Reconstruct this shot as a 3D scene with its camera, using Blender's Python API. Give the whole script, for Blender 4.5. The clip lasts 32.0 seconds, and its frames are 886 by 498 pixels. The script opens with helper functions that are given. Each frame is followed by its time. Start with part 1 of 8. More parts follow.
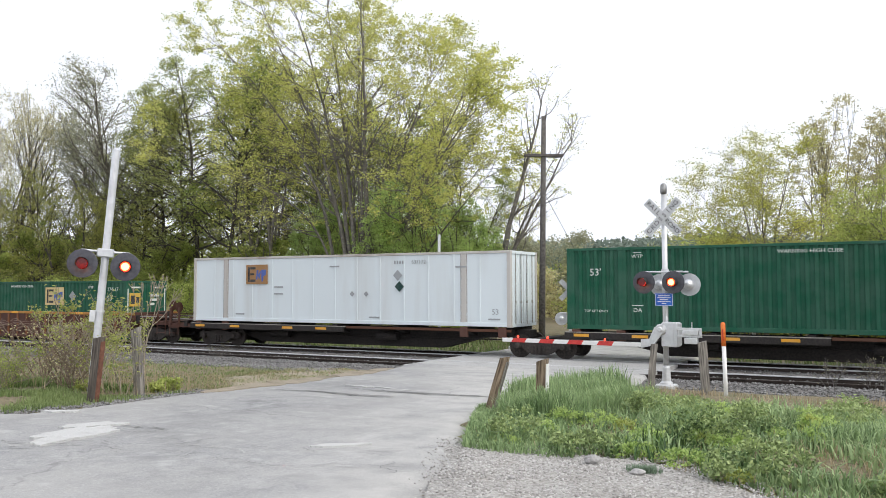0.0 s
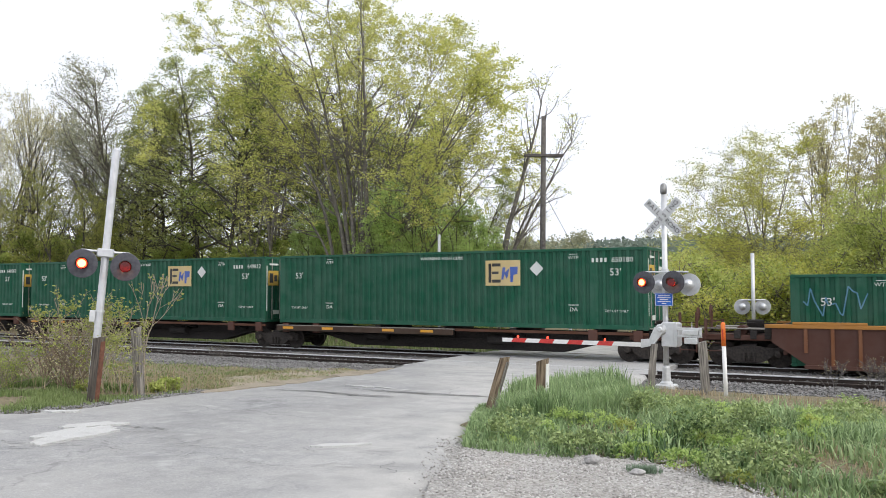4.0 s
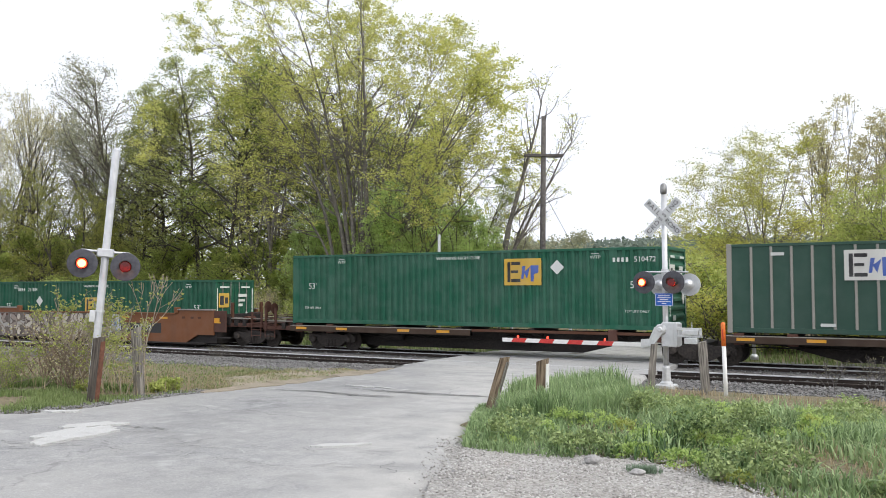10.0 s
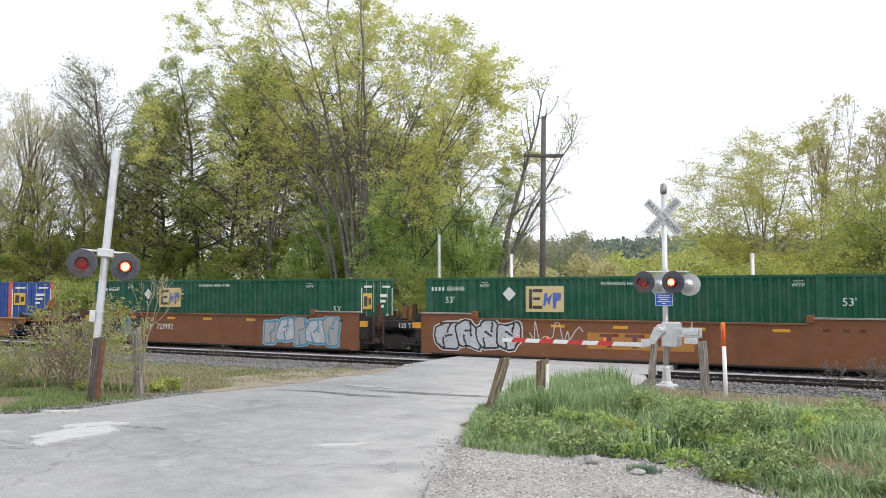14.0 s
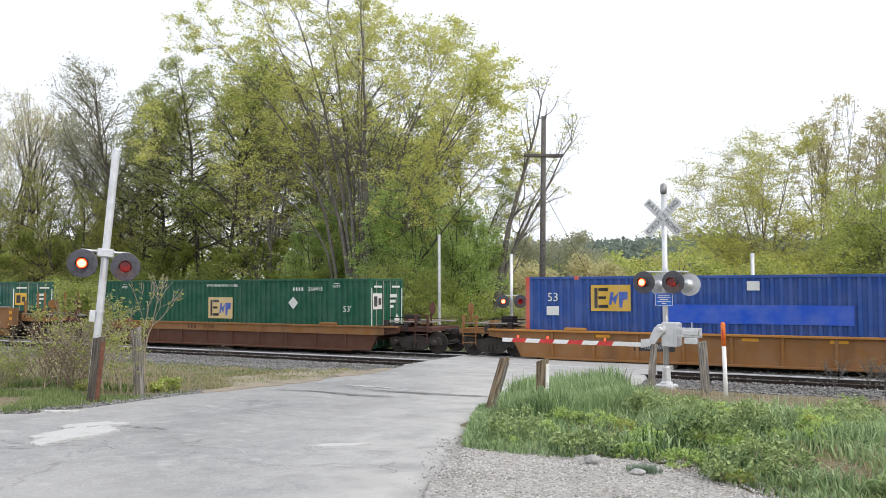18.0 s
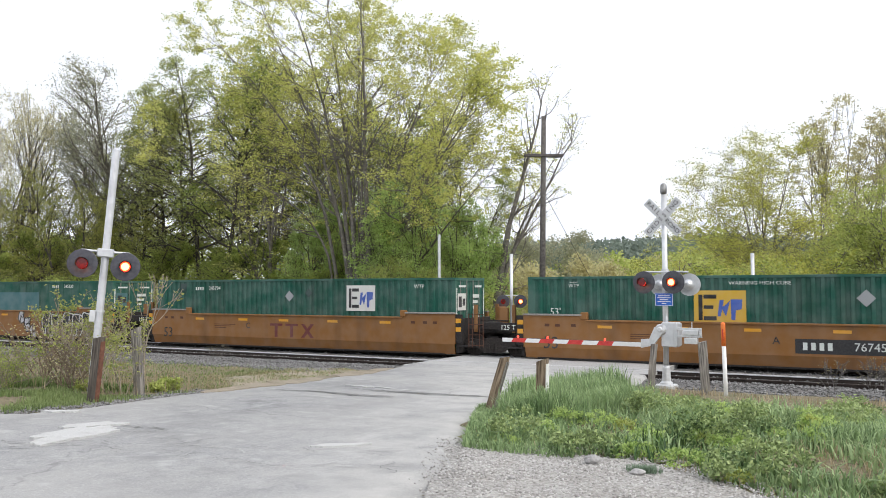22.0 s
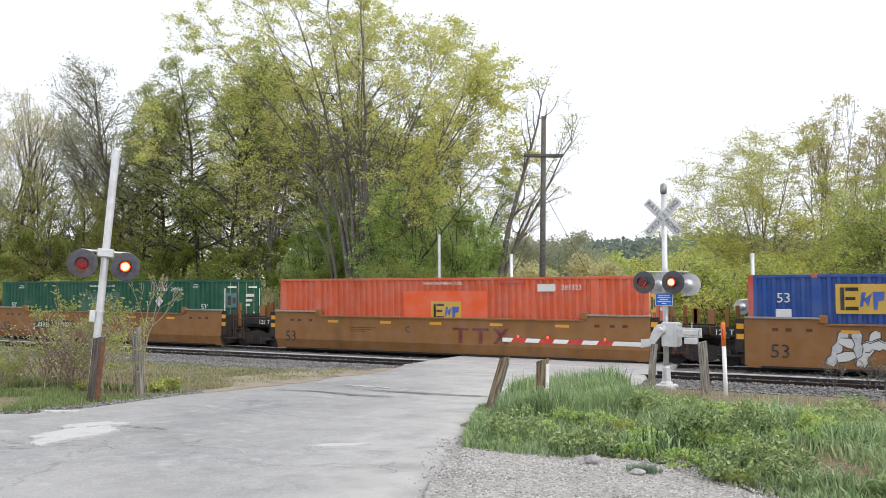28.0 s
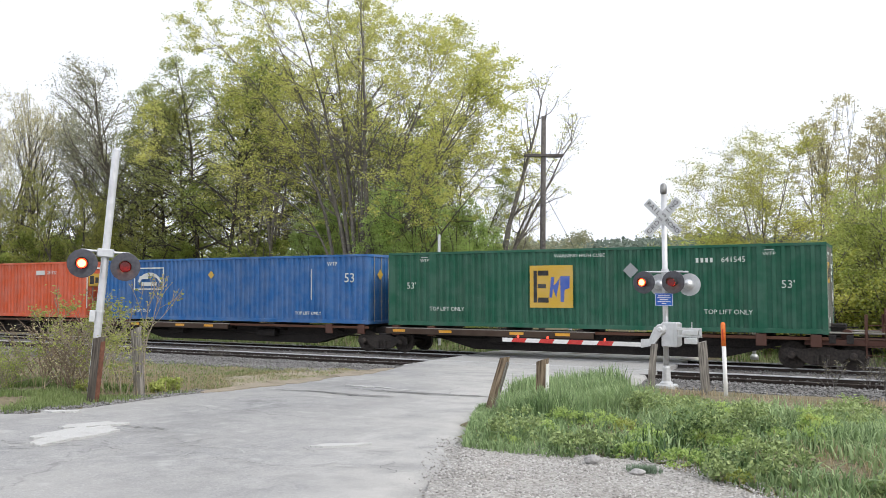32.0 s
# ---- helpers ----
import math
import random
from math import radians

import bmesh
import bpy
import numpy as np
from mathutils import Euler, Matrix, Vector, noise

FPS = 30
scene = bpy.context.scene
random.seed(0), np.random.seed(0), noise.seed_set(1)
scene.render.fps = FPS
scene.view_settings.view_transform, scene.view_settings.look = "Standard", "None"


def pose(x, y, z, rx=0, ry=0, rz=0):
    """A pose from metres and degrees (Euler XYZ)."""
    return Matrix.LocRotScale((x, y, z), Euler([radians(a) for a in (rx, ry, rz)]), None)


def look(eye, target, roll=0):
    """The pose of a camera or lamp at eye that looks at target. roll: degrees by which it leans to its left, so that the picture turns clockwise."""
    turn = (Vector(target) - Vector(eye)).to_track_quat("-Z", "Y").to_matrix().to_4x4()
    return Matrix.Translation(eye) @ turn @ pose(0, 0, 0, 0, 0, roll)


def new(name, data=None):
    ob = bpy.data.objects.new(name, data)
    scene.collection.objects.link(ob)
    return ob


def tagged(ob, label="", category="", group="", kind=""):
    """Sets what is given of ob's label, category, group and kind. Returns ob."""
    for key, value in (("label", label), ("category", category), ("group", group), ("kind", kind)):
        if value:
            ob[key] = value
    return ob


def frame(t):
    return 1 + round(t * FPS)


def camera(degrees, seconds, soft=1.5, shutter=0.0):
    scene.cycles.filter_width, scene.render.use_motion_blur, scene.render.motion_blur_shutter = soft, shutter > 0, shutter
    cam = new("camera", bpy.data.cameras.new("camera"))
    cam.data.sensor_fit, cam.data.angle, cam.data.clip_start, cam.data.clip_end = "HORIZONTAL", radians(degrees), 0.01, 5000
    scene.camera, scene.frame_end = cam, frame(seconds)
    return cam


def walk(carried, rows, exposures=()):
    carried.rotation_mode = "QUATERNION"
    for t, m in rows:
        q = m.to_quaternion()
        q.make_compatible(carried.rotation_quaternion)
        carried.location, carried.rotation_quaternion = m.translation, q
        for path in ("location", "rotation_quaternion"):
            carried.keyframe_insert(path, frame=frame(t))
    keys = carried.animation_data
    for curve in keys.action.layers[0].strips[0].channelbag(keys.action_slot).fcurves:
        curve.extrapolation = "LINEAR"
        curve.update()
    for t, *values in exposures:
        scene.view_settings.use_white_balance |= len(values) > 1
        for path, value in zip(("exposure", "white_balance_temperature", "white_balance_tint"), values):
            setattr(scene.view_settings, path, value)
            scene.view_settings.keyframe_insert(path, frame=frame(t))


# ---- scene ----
# ---------------------------------------------------------------- camera
# x runs along the rails, y away over them, z = 0 is the top of the rails
SPEED = 11.6365
EYE = (0.0, 0.0, 2.57)
AIM = (-0.4817, 0.8752, 0.04738)
cam = camera(55.86, 32.0, soft=0.8, shutter=0.06)
VIEW = look(EYE, tuple(e + 20 * a for e, a in zip(EYE, AIM)), -0.12)
walk(cam, [(0, VIEW), (32, VIEW)], exposures=[(0, 0.06), (0.6, -0.06), (1.0, -0.12), (1.6, -0.2), (2.0, -0.12), (3.0, 0.0), (6.0, 0.08), (32, 0.08)])

# ---------------------------------------------------------------- light
world = bpy.data.worlds.new("overcast_sky")
scene.world = world
world.use_nodes = True
wn = world.node_tree
wn.nodes.clear()
w_out = wn.nodes.new("ShaderNodeOutputWorld")
w_bg = wn.nodes.new("ShaderNodeBackground")
w_sky = wn.nodes.new("ShaderNodeTexSky")
w_sky.sky_type = "NISHITA"
w_sky.sun_disc = False
w_sky.sun_elevation = radians(45)
w_sky.sun_rotation = radians(99)
w_sky.dust_density = 6.0
w_scale = wn.nodes.new("ShaderNodeVectorMath")
w_scale.operation = "SCALE"
w_scale.inputs["Scale"].default_value = 0.10
w_mix = wn.nodes.new("ShaderNodeMix")
w_mix.data_type = "RGBA"
w_mix.inputs["Factor"].default_value = 0.85
w_mix.inputs["B"].default_value = (0.97, 1.0, 1.08, 1.0)
wn.links.new(w_sky.outputs["Color"], w_scale.inputs[0])
wn.links.new(w_scale.outputs["Vector"], w_mix.inputs["A"])
wn.links.new(w_mix.outputs["Result"], w_bg.inputs["Color"])
wn.links.new(w_bg.outputs["Background"], w_out.inputs["Surface"])
w_bg.inputs["Strength"].default_value = 1.22
sun = new("sun", bpy.data.lights.new("sun", "SUN"))
sun.data.energy = 1.5
sun.data.angle = radians(14)
sun.data.color = (1.0, 0.97, 0.91)
sun.matrix_world = look((60, -10, 62), (0, 0, 0))

# ---------------------------------------------------------------- materials
def shade_nodes(name):
    m = bpy.data.materials.new(name)
    m.use_nodes = True
    nt = m.node_tree
    return m, nt, nt.nodes["Principled BSDF"]


def mixed(nt, fac, a, b, blend="MIX"):
    n = nt.nodes.new("ShaderNodeMix")
    n.data_type = "RGBA"
    n.blend_type = blend
    for key, v in (("Factor", fac), ("A", a), ("B", b)):
        if isinstance(v, (int, float)):
            n.inputs[key].default_value = v
        elif isinstance(v, tuple):
            n.inputs[key].default_value = (*v, 1.0)[:4]
        else:
            nt.links.new(v, n.inputs[key])
    return n.outputs["Result"]


def speckle(nt, scale, detail=4.0, lo=0.35, hi=0.65, stretch=None, world_space=False):
    co = nt.nodes.new("ShaderNodeNewGeometry").outputs["Position"] if world_space else nt.nodes.new("ShaderNodeTexCoord").outputs["Object"]
    if stretch:
        mp = nt.nodes.new("ShaderNodeMapping")
        mp.inputs["Scale"].default_value = stretch
        nt.links.new(co, mp.inputs["Vector"])
        co = mp.outputs["Vector"]
    t = nt.nodes.new("ShaderNodeTexNoise")
    t.inputs["Scale"].default_value = scale
    t.inputs["Detail"].default_value = detail
    nt.links.new(co, t.inputs["Vector"])
    r = nt.nodes.new("ShaderNodeMapRange")
    r.inputs["From Min"].default_value = lo
    r.inputs["From Max"].default_value = hi
    nt.links.new(t.outputs["Fac"], r.inputs["Value"])
    return r.outputs["Result"]


def relief(nt, bsdf, height, strength, distance=0.01):
    b = nt.nodes.new("ShaderNodeBump")
    b.inputs["Strength"].default_value = strength
    b.inputs["Distance"].default_value = distance
    nt.links.new(height, b.inputs["Height"])
    nt.links.new(b.outputs["Normal"], bsdf.inputs["Normal"])


def surface(name, a, b, rough=0.7, metal=0.0, fine=30.0, broad=1.2, dirt=(0.1, 0.08, 0.06), dirt_amount=0.25, bump=0.2, streaks=False, vary=0.0, world_space=False, grain=None):
    """Two tones at a fine and a broad scale, with dirt and a little relief."""
    m, nt, p = shade_nodes(name)
    f = speckle(nt, fine, stretch=grain, world_space=world_space)
    col = mixed(nt, f, a, b)
    d = speckle(nt, broad, 6.0, 0.5, 0.8, (1, 1, 0.12) if streaks else None, world_space)
    amt = nt.nodes.new("ShaderNodeMath")
    amt.operation = "MULTIPLY"
    amt.inputs[1].default_value = dirt_amount
    nt.links.new(d, amt.inputs[0])
    col = mixed(nt, amt.outputs[0], col, dirt)
    if vary:
        info = nt.nodes.new("ShaderNodeObjectInfo")
        hsv = nt.nodes.new("ShaderNodeHueSaturation")
        rr = nt.nodes.new("ShaderNodeMapRange")
        rr.inputs["To Min"].default_value = 1 - vary
        rr.inputs["To Max"].default_value = 1 + vary
        nt.links.new(info.outputs["Random"], rr.inputs["Value"])
        nt.links.new(rr.outputs["Result"], hsv.inputs["Value"])
        nt.links.new(col, hsv.inputs["Color"])
        col = hsv.outputs["Color"]
    nt.links.new(col, p.inputs["Base Color"])
    p.inputs["Roughness"].default_value = rough
    p.inputs["Metallic"].default_value = metal
    if bump:
        relief(nt, p, f, bump)
    return m


def glowing(name, colour, strength):
    m, nt, p = shade_nodes(name)
    p.inputs["Base Color"].default_value = (*colour, 1)
    p.inputs["Emission Color"].default_value = (*colour, 1)
    p.inputs["Emission Strength"].default_value = strength
    return m


def foliage(name, a, b, c, glow_through=0.45):
    """Leaves: three tones by leaf and by clump, partly lit through."""
    m, nt, p = shade_nodes(name)
    geo = nt.nodes.new("ShaderNodeNewGeometry")
    ramp = nt.nodes.new("ShaderNodeValToRGB")
    ramp.color_ramp.elements[0].color = (*a, 1)
    ramp.color_ramp.elements[1].color = (*c, 1)
    e = ramp.color_ramp.elements.new(0.5)
    e.color = (*b, 1)
    nt.links.new(geo.outputs["Random Per Island"], ramp.inputs["Fac"])
    big = speckle(nt, 0.45, 3.0, 0.35, 0.65)
    col = mixed(nt, big, ramp.outputs["Color"], mixed(nt, 0.6, ramp.outputs["Color"], c))
    p.inputs["Roughness"].default_value = 0.6
    nt.links.new(col, p.inputs["Base Color"])
    tr = nt.nodes.new("ShaderNodeBsdfTranslucent")
    nt.links.new(col, tr.inputs["Color"])
    mx = nt.nodes.new("ShaderNodeMixShader")
    mx.inputs["Fac"].default_value = glow_through
    nt.links.new(p.outputs["BSDF"], mx.inputs[1])
    nt.links.new(tr.outputs["BSDF"], mx.inputs[2])
    nt.links.new(mx.outputs["Shader"], nt.nodes["Material Output"].inputs["Surface"])
    return m


def asphalt_material():
    m, nt, p = shade_nodes("worn_asphalt")
    grit = speckle(nt, 90.0, 3.0, 0.3, 0.7)
    col = mixed(nt, grit, (0.150, 0.154, 0.160), (0.355, 0.357, 0.36))
    worn = speckle(nt, 7.0, 6.0, 0.40, 0.68, (1.0, 0.6, 1.0))
    col = mixed(nt, worn, col, mixed(nt, 0.22, col, (0.50, 0.49, 0.465)))
    fleck = speckle(nt, 38.0, 2.0, 0.54, 0.70)
    col = mixed(nt, fleck, col, mixed(nt, 0.55, col, (0.55, 0.55, 0.55)))
    pit = speckle(nt, 27.0, 3.0, 0.56, 0.70)
    col = mixed(nt, pit, col, mixed(nt, 0.5, col, (0.11, 0.115, 0.12)))
    stain = speckle(nt, 2.2, 7.0, 0.52, 0.72)
    col = mixed(nt, stain, col, mixed(nt, 0.55, col, (0.165, 0.168, 0.172)))
    broad = speckle(nt, 0.35, 5.0, 0.35, 0.7)
    col = mixed(nt, broad, col, mixed(nt, 0.5, col, (0.45, 0.44, 0.42)))
    lanes = speckle(nt, 0.9, 5.0, 0.45, 0.75, (1.0, 0.25, 1.0))
    col = mixed(nt, lanes, col, mixed(nt, 0.5, col, (0.19, 0.19, 0.19)))
    # fine cracks along cell borders, broken up by noise
    vo = nt.nodes.new("ShaderNodeTexVoronoi")
    vo.feature = "DISTANCE_TO_EDGE"
    vo.inputs["Scale"].default_value = 0.55
    tc = nt.nodes.new("ShaderNodeTexCoord")
    wob = nt.nodes.new("ShaderNodeTexNoise")
    wob.inputs["Scale"].default_value = 2.5
    wob.inputs["Detail"].default_value = 5.0
    nt.links.new(tc.outputs["Object"], wob.inputs["Vector"])
    nt.links.new(mixed(nt, 0.45, tc.outputs["Object"], wob.outputs["Color"]), vo.inputs["Vector"])
    cr = nt.nodes.new("ShaderNodeMapRange")
    cr.inputs["From Min"].default_value = 0.0
    cr.inputs["From Max"].default_value = 0.012
    cr.inputs["To Min"].default_value = 0.4
    cr.inputs["To Max"].default_value = 0.0
    nt.links.new(vo.outputs["Distance"], cr.inputs["Value"])
    gate = nt.nodes.new("ShaderNodeMath")
    gate.operation = "MULTIPLY"
    nt.links.new(cr.outputs["Result"], gate.inputs[0])
    nt.links.new(speckle(nt, 0.6, 3.0, 0.5, 0.62), gate.inputs[1])
    col = mixed(nt, gate.outputs[0], col, (0.10, 0.10, 0.10))
    # pale dust drifted in from the gravel along one edge
    sep = nt.nodes.new("ShaderNodeVectorMath")
    sep.operation = "DOT_PRODUCT"
    sep.inputs[1].default_value = (0.92, 0.39, 0.0)
    nt.links.new(tc.outputs["Object"], sep.inputs[0])
    dust = nt.nodes.new("ShaderNodeMapRange")
    dust.interpolation_type = "SMOOTHSTEP"
    dust.inputs["From Min"].default_value = -4.2
    dust.inputs["From Max"].default_value = -0.6
    dust.inputs["To Max"].default_value = 0.75
    nt.links.new(sep.outputs["Value"], dust.inputs["Value"])
    spot = nt.nodes.new("ShaderNodeMath")
    spot.operation = "MULTIPLY"
    nt.links.new(dust.outputs["Result"], spot.inputs[0])
    nt.links.new(speckle(nt, 1.6, 6.0, 0.25, 0.6), spot.inputs[1])
    col = mixed(nt, spot.outputs[0], col, mixed(nt, grit, (0.40, 0.39, 0.37), (0.60, 0.59, 0.57)))
    # scattered pale worn spots
    worn = speckle(nt, 2.6, 7.0, 0.60, 0.72)
    col = mixed(nt, worn, col, mixed(nt, 0.35, col, (0.55, 0.55, 0.54)))
    nt.links.new(col, p.inputs["Base Color"])
    p.inputs["Roughness"].default_value = 0.85
    relief(nt, p, grit, 0.5, 0.006)
    return m


def paint(name, colour, rough=0.5, dirt_amount=0.35, dirt=(0.06, 0.05, 0.04), fade=0.12):
    pale = tuple(c + (0.5 - c) * fade for c in colour)
    m = surface(name, colour, pale, rough, fine=2.0, broad=1.0, dirt=dirt, dirt_amount=dirt_amount, bump=0.05, streaks=True)
    m.node_tree.nodes["Principled BSDF"].inputs["Specular IOR Level"].default_value = 0.25
    return m


ASPHALT = asphalt_material()
PATCH = surface("pale_patch", (0.42, 0.42, 0.41), (0.56, 0.56, 0.55), 0.9, fine=60, broad=3)
TAR = surface("dark_seam", (0.10, 0.10, 0.10), (0.17, 0.17, 0.17), 0.8, fine=40, broad=3)
GRAVEL = surface("gravel_bed", (0.25, 0.238, 0.222), (0.47, 0.458, 0.435), 0.95, fine=22, broad=0.8, dirt=(0.20, 0.17, 0.13), dirt_amount=0.5, bump=1.0)
SOIL = surface("soil_and_litter", (0.12, 0.10, 0.06), (0.24, 0.20, 0.12), 0.95, fine=14, broad=0.5, dirt=(0.08, 0.11, 0.03), dirt_amount=0.8, bump=0.8)
BALLAST = surface("ballast_bed", (0.09, 0.087, 0.084), (0.24, 0.235, 0.23), 0.95, fine=26, broad=1.0, dirt=(0.13, 0.10, 0.08), dirt_amount=0.5, bump=1.0)
STONE = surface("crushed_stone", (0.26, 0.255, 0.25), (0.42, 0.41, 0.40), 0.9, fine=20, broad=2.0, bump=0.4, vary=0.2)
TIEWOOD = surface("creosoted_wood", (0.045, 0.035, 0.028), (0.10, 0.08, 0.06), 0.9, fine=30, broad=3, bump=0.5)
RAILSTEEL = surface("rusty_rail", (0.022, 0.017, 0.015), (0.05, 0.036, 0.029), 0.8, 0.2, fine=40, broad=2, bump=0.2)
# polished steel; the pale tone also paints in the sky's reflection on the heads
RAILHEAD = surface("polished_rail_with_sheen", (0.55, 0.55, 0.57), (0.70, 0.70, 0.70), 0.5, 0.35, fine=20, broad=3, bump=0.0, dirt_amount=0.1)
CONCRETE = surface("crossing_panel", (0.34, 0.34, 0.335), (0.46, 0.455, 0.45), 0.9, fine=35, broad=1.2, bump=0.3)
GALV = surface("galvanised_steel", (0.60, 0.61, 0.62), (0.72, 0.73, 0.74), 0.42, 0.35, fine=10, broad=2.5, dirt_amount=0.2, bump=0.03)
SILVER = surface("aluminium_paint", (0.62, 0.63, 0.65), (0.72, 0.73, 0.75), 0.42, 0.55, fine=8, broad=2.0, dirt_amount=0.2, bump=0.03)
WHITE = surface("white_paint", (0.78, 0.78, 0.77), (0.84, 0.84, 0.83), 0.5, fine=12, broad=2.0, dirt_amount=0.15, bump=0.03)
REFLECTWHITE = surface("white_sheeting", (0.60, 0.61, 0.62), (0.68, 0.69, 0.70), 0.5, fine=12, broad=2.0, dirt_amount=0.2, bump=0.02)
BELLGREY = surface("weathered_bell_metal", (0.13, 0.125, 0.12), (0.40, 0.40, 0.40), 0.5, 0.4, fine=7, broad=4.0, dirt=(0.06, 0.055, 0.05), dirt_amount=0.6, bump=0.1)
DULLGREY = surface("bare_sheet_metal", (0.40, 0.41, 0.42), (0.50, 0.51, 0.52), 0.5, 0.3, fine=10, broad=2.0, dirt_amount=0.2, bump=0.02)
BLACK = surface("black_paint", (0.018, 0.018, 0.02), (0.035, 0.035, 0.036), 0.55, fine=20, broad=2.0, dirt=(0.1, 0.09, 0.08), bump=0.03)
DISC = surface("dull_black_disc", (0.05, 0.05, 0.065), (0.085, 0.085, 0.10), 0.45, fine=14, broad=3.0, bump=0.02, dirt=(0.14, 0.13, 0.14))
RED = surface("red_sheeting", (0.55, 0.03, 0.03), (0.65, 0.06, 0.05), 0.4, fine=10, broad=3, dirt_amount=0.1, bump=0.02)
ORANGE = surface("orange_sleeve", (0.80, 0.16, 0.02), (0.88, 0.24, 0.05), 0.5, fine=10, broad=3, dirt_amount=0.25, bump=0.02)
BLUESIGN = surface("blue_sign", (0.01, 0.10, 0.50), (0.02, 0.14, 0.58), 0.4, fine=10, broad=3, dirt_amount=0.05, bump=0.0)
POSTWOOD = surface("weathered_post", (0.085, 0.058, 0.036), (0.33, 0.25, 0.17), 0.9, fine=34, broad=3, bump=0.6, streaks=True, grain=(1, 1, 0.07), dirt=(0.05, 0.035, 0.025), dirt_amount=0.7)
GREYWOOD = surface("grey_post", (0.11, 0.10, 0.09), (0.36, 0.335, 0.30), 0.9, fine=34, broad=3, bump=0.6, streaks=True, grain=(1, 1, 0.07), dirt=(0.06, 0.05, 0.04), dirt_amount=0.6)
DARKPOST = surface("dark_stained_post", (0.055, 0.045, 0.038), (0.17, 0.145, 0.12), 0.9, fine=34, broad=3, bump=0.6, streaks=True, grain=(1, 1, 0.07), dirt=(0.03, 0.025, 0.02), dirt_amount=0.7)
RUSTFACE = surface("rust_stained_face", (0.11, 0.042, 0.026), (0.20, 0.085, 0.05), 0.8, fine=12, broad=3, bump=0.3, streaks=True)
POLEWOOD = surface("utility_pole_wood", (0.075, 0.068, 0.064), (0.16, 0.148, 0.14), 0.95, fine=8, broad=2, bump=0.5, streaks=True)
DIRT = surface("tan_dirt", (0.22, 0.185, 0.135), (0.38, 0.33, 0.26), 0.95, fine=26, broad=1.1, bump=0.5, dirt=(0.13, 0.13, 0.06), dirt_amount=0.8)
BARK = surface("grey_bark", (0.12, 0.108, 0.095), (0.26, 0.24, 0.21), 0.95, fine=9, broad=1.5, bump=0.8, dirt=(0.05, 0.045, 0.035), dirt_amount=0.5)
DARKBARK = surface("dark_bark", (0.055, 0.05, 0.043), (0.14, 0.125, 0.105), 0.95, fine=9, broad=1.5, bump=0.8)
STRAWTWIG = surface("dry_brush_twig", (0.17, 0.125, 0.09), (0.30, 0.235, 0.17), 0.9, fine=20, broad=3, bump=0.2)
TWIG = surface("pale_twig", (0.24, 0.20, 0.15), (0.38, 0.33, 0.26), 0.9, fine=20, broad=3, bump=0.2)
LENS_OFF = surface("red_lens", (0.13, 0.004, 0.006), (0.30, 0.012, 0.012), 0.12, fine=30, broad=5, dirt_amount=0.0, bump=0.05)
LAMP_ON = glowing("lit_lamp", (1.0, 0.42, 0.09), 8.0)
LAMP_RIM = glowing("lit_lens", (1.0, 0.05, 0.02), 2.4)
GATE_LAMP = glowing("gate_arm_lamp", (1.0, 0.06, 0.03), 2.2)

MAPLE = foliage("spring_maple_leaves", (0.25, 0.285, 0.062), (0.54, 0.57, 0.145), (0.84, 0.82, 0.28), 0.6)
YELLOWGREEN = foliage("yellow_green_leaves", (0.25, 0.28, 0.05), (0.49, 0.51, 0.11), (0.72, 0.70, 0.20), 0.6)
GREENLEAF = foliage("fresh_green_leaves", (0.11, 0.165, 0.035), (0.30, 0.38, 0.085), (0.52, 0.58, 0.16), 0.6)
DARKLEAF = foliage("shaded_green_leaves", (0.15, 0.175, 0.05), (0.33, 0.375, 0.11), (0.51, 0.55, 0.18), 0.62)
OLIVELEAF = foliage("olive_spring_leaves", (0.15, 0.165, 0.045), (0.33, 0.345, 0.09), (0.52, 0.52, 0.16), 0.6)
LUSHLEAF = foliage("lush_green_leaves", (0.21, 0.32, 0.085), (0.44, 0.58, 0.19), (0.64, 0.76, 0.30), 0.68)
SPRINGGREEN = foliage("pale_spring_green_leaves", (0.18, 0.24, 0.055), (0.42, 0.49, 0.13), (0.64, 0.68, 0.24), 0.6)
GREYBUD = foliage("grey_green_buds", (0.27, 0.29, 0.18), (0.36, 0.37, 0.25), (0.45, 0.45, 0.31), 0.5)
BRONZE = foliage("bronze_buds", (0.34, 0.30, 0.16), (0.52, 0.47, 0.25), (0.68, 0.65, 0.36), 0.6)
GRASSY = foliage("tall_grass_blades", (0.035, 0.08, 0.027), (0.145, 0.25, 0.088), (0.45, 0.57, 0.29), 0.36)
VERGEGRASS = foliage("verge_grass_blades", (0.055, 0.095, 0.03), (0.15, 0.22, 0.065), (0.30, 0.37, 0.15), 0.45)
WEEDLEAF = foliage("broad_weed_leaves", (0.032, 0.064, 0.022), (0.15, 0.23, 0.068), (0.48, 0.57, 0.25), 0.32)
BRUSHLEAF = foliage("young_brush_leaves", (0.12, 0.15, 0.035), (0.30, 0.34, 0.085), (0.50, 0.53, 0.16), 0.5)
SAGETUFT = foliage("grey_green_tuft", (0.10, 0.16, 0.10), (0.19, 0.27, 0.18), (0.30, 0.38, 0.27), 0.4)
DRYGRASS = foliage("dry_grass_blades", (0.26, 0.20, 0.11), (0.36, 0.29, 0.17), (0.44, 0.37, 0.24), 0.3)
# lightened and blued: the haze of distance is put into the leaf colour
HAZECONIFER = foliage("hazed_distant_conifers", (0.15, 0.20, 0.17), (0.21, 0.26, 0.22), (0.27, 0.32, 0.25), 0.4)

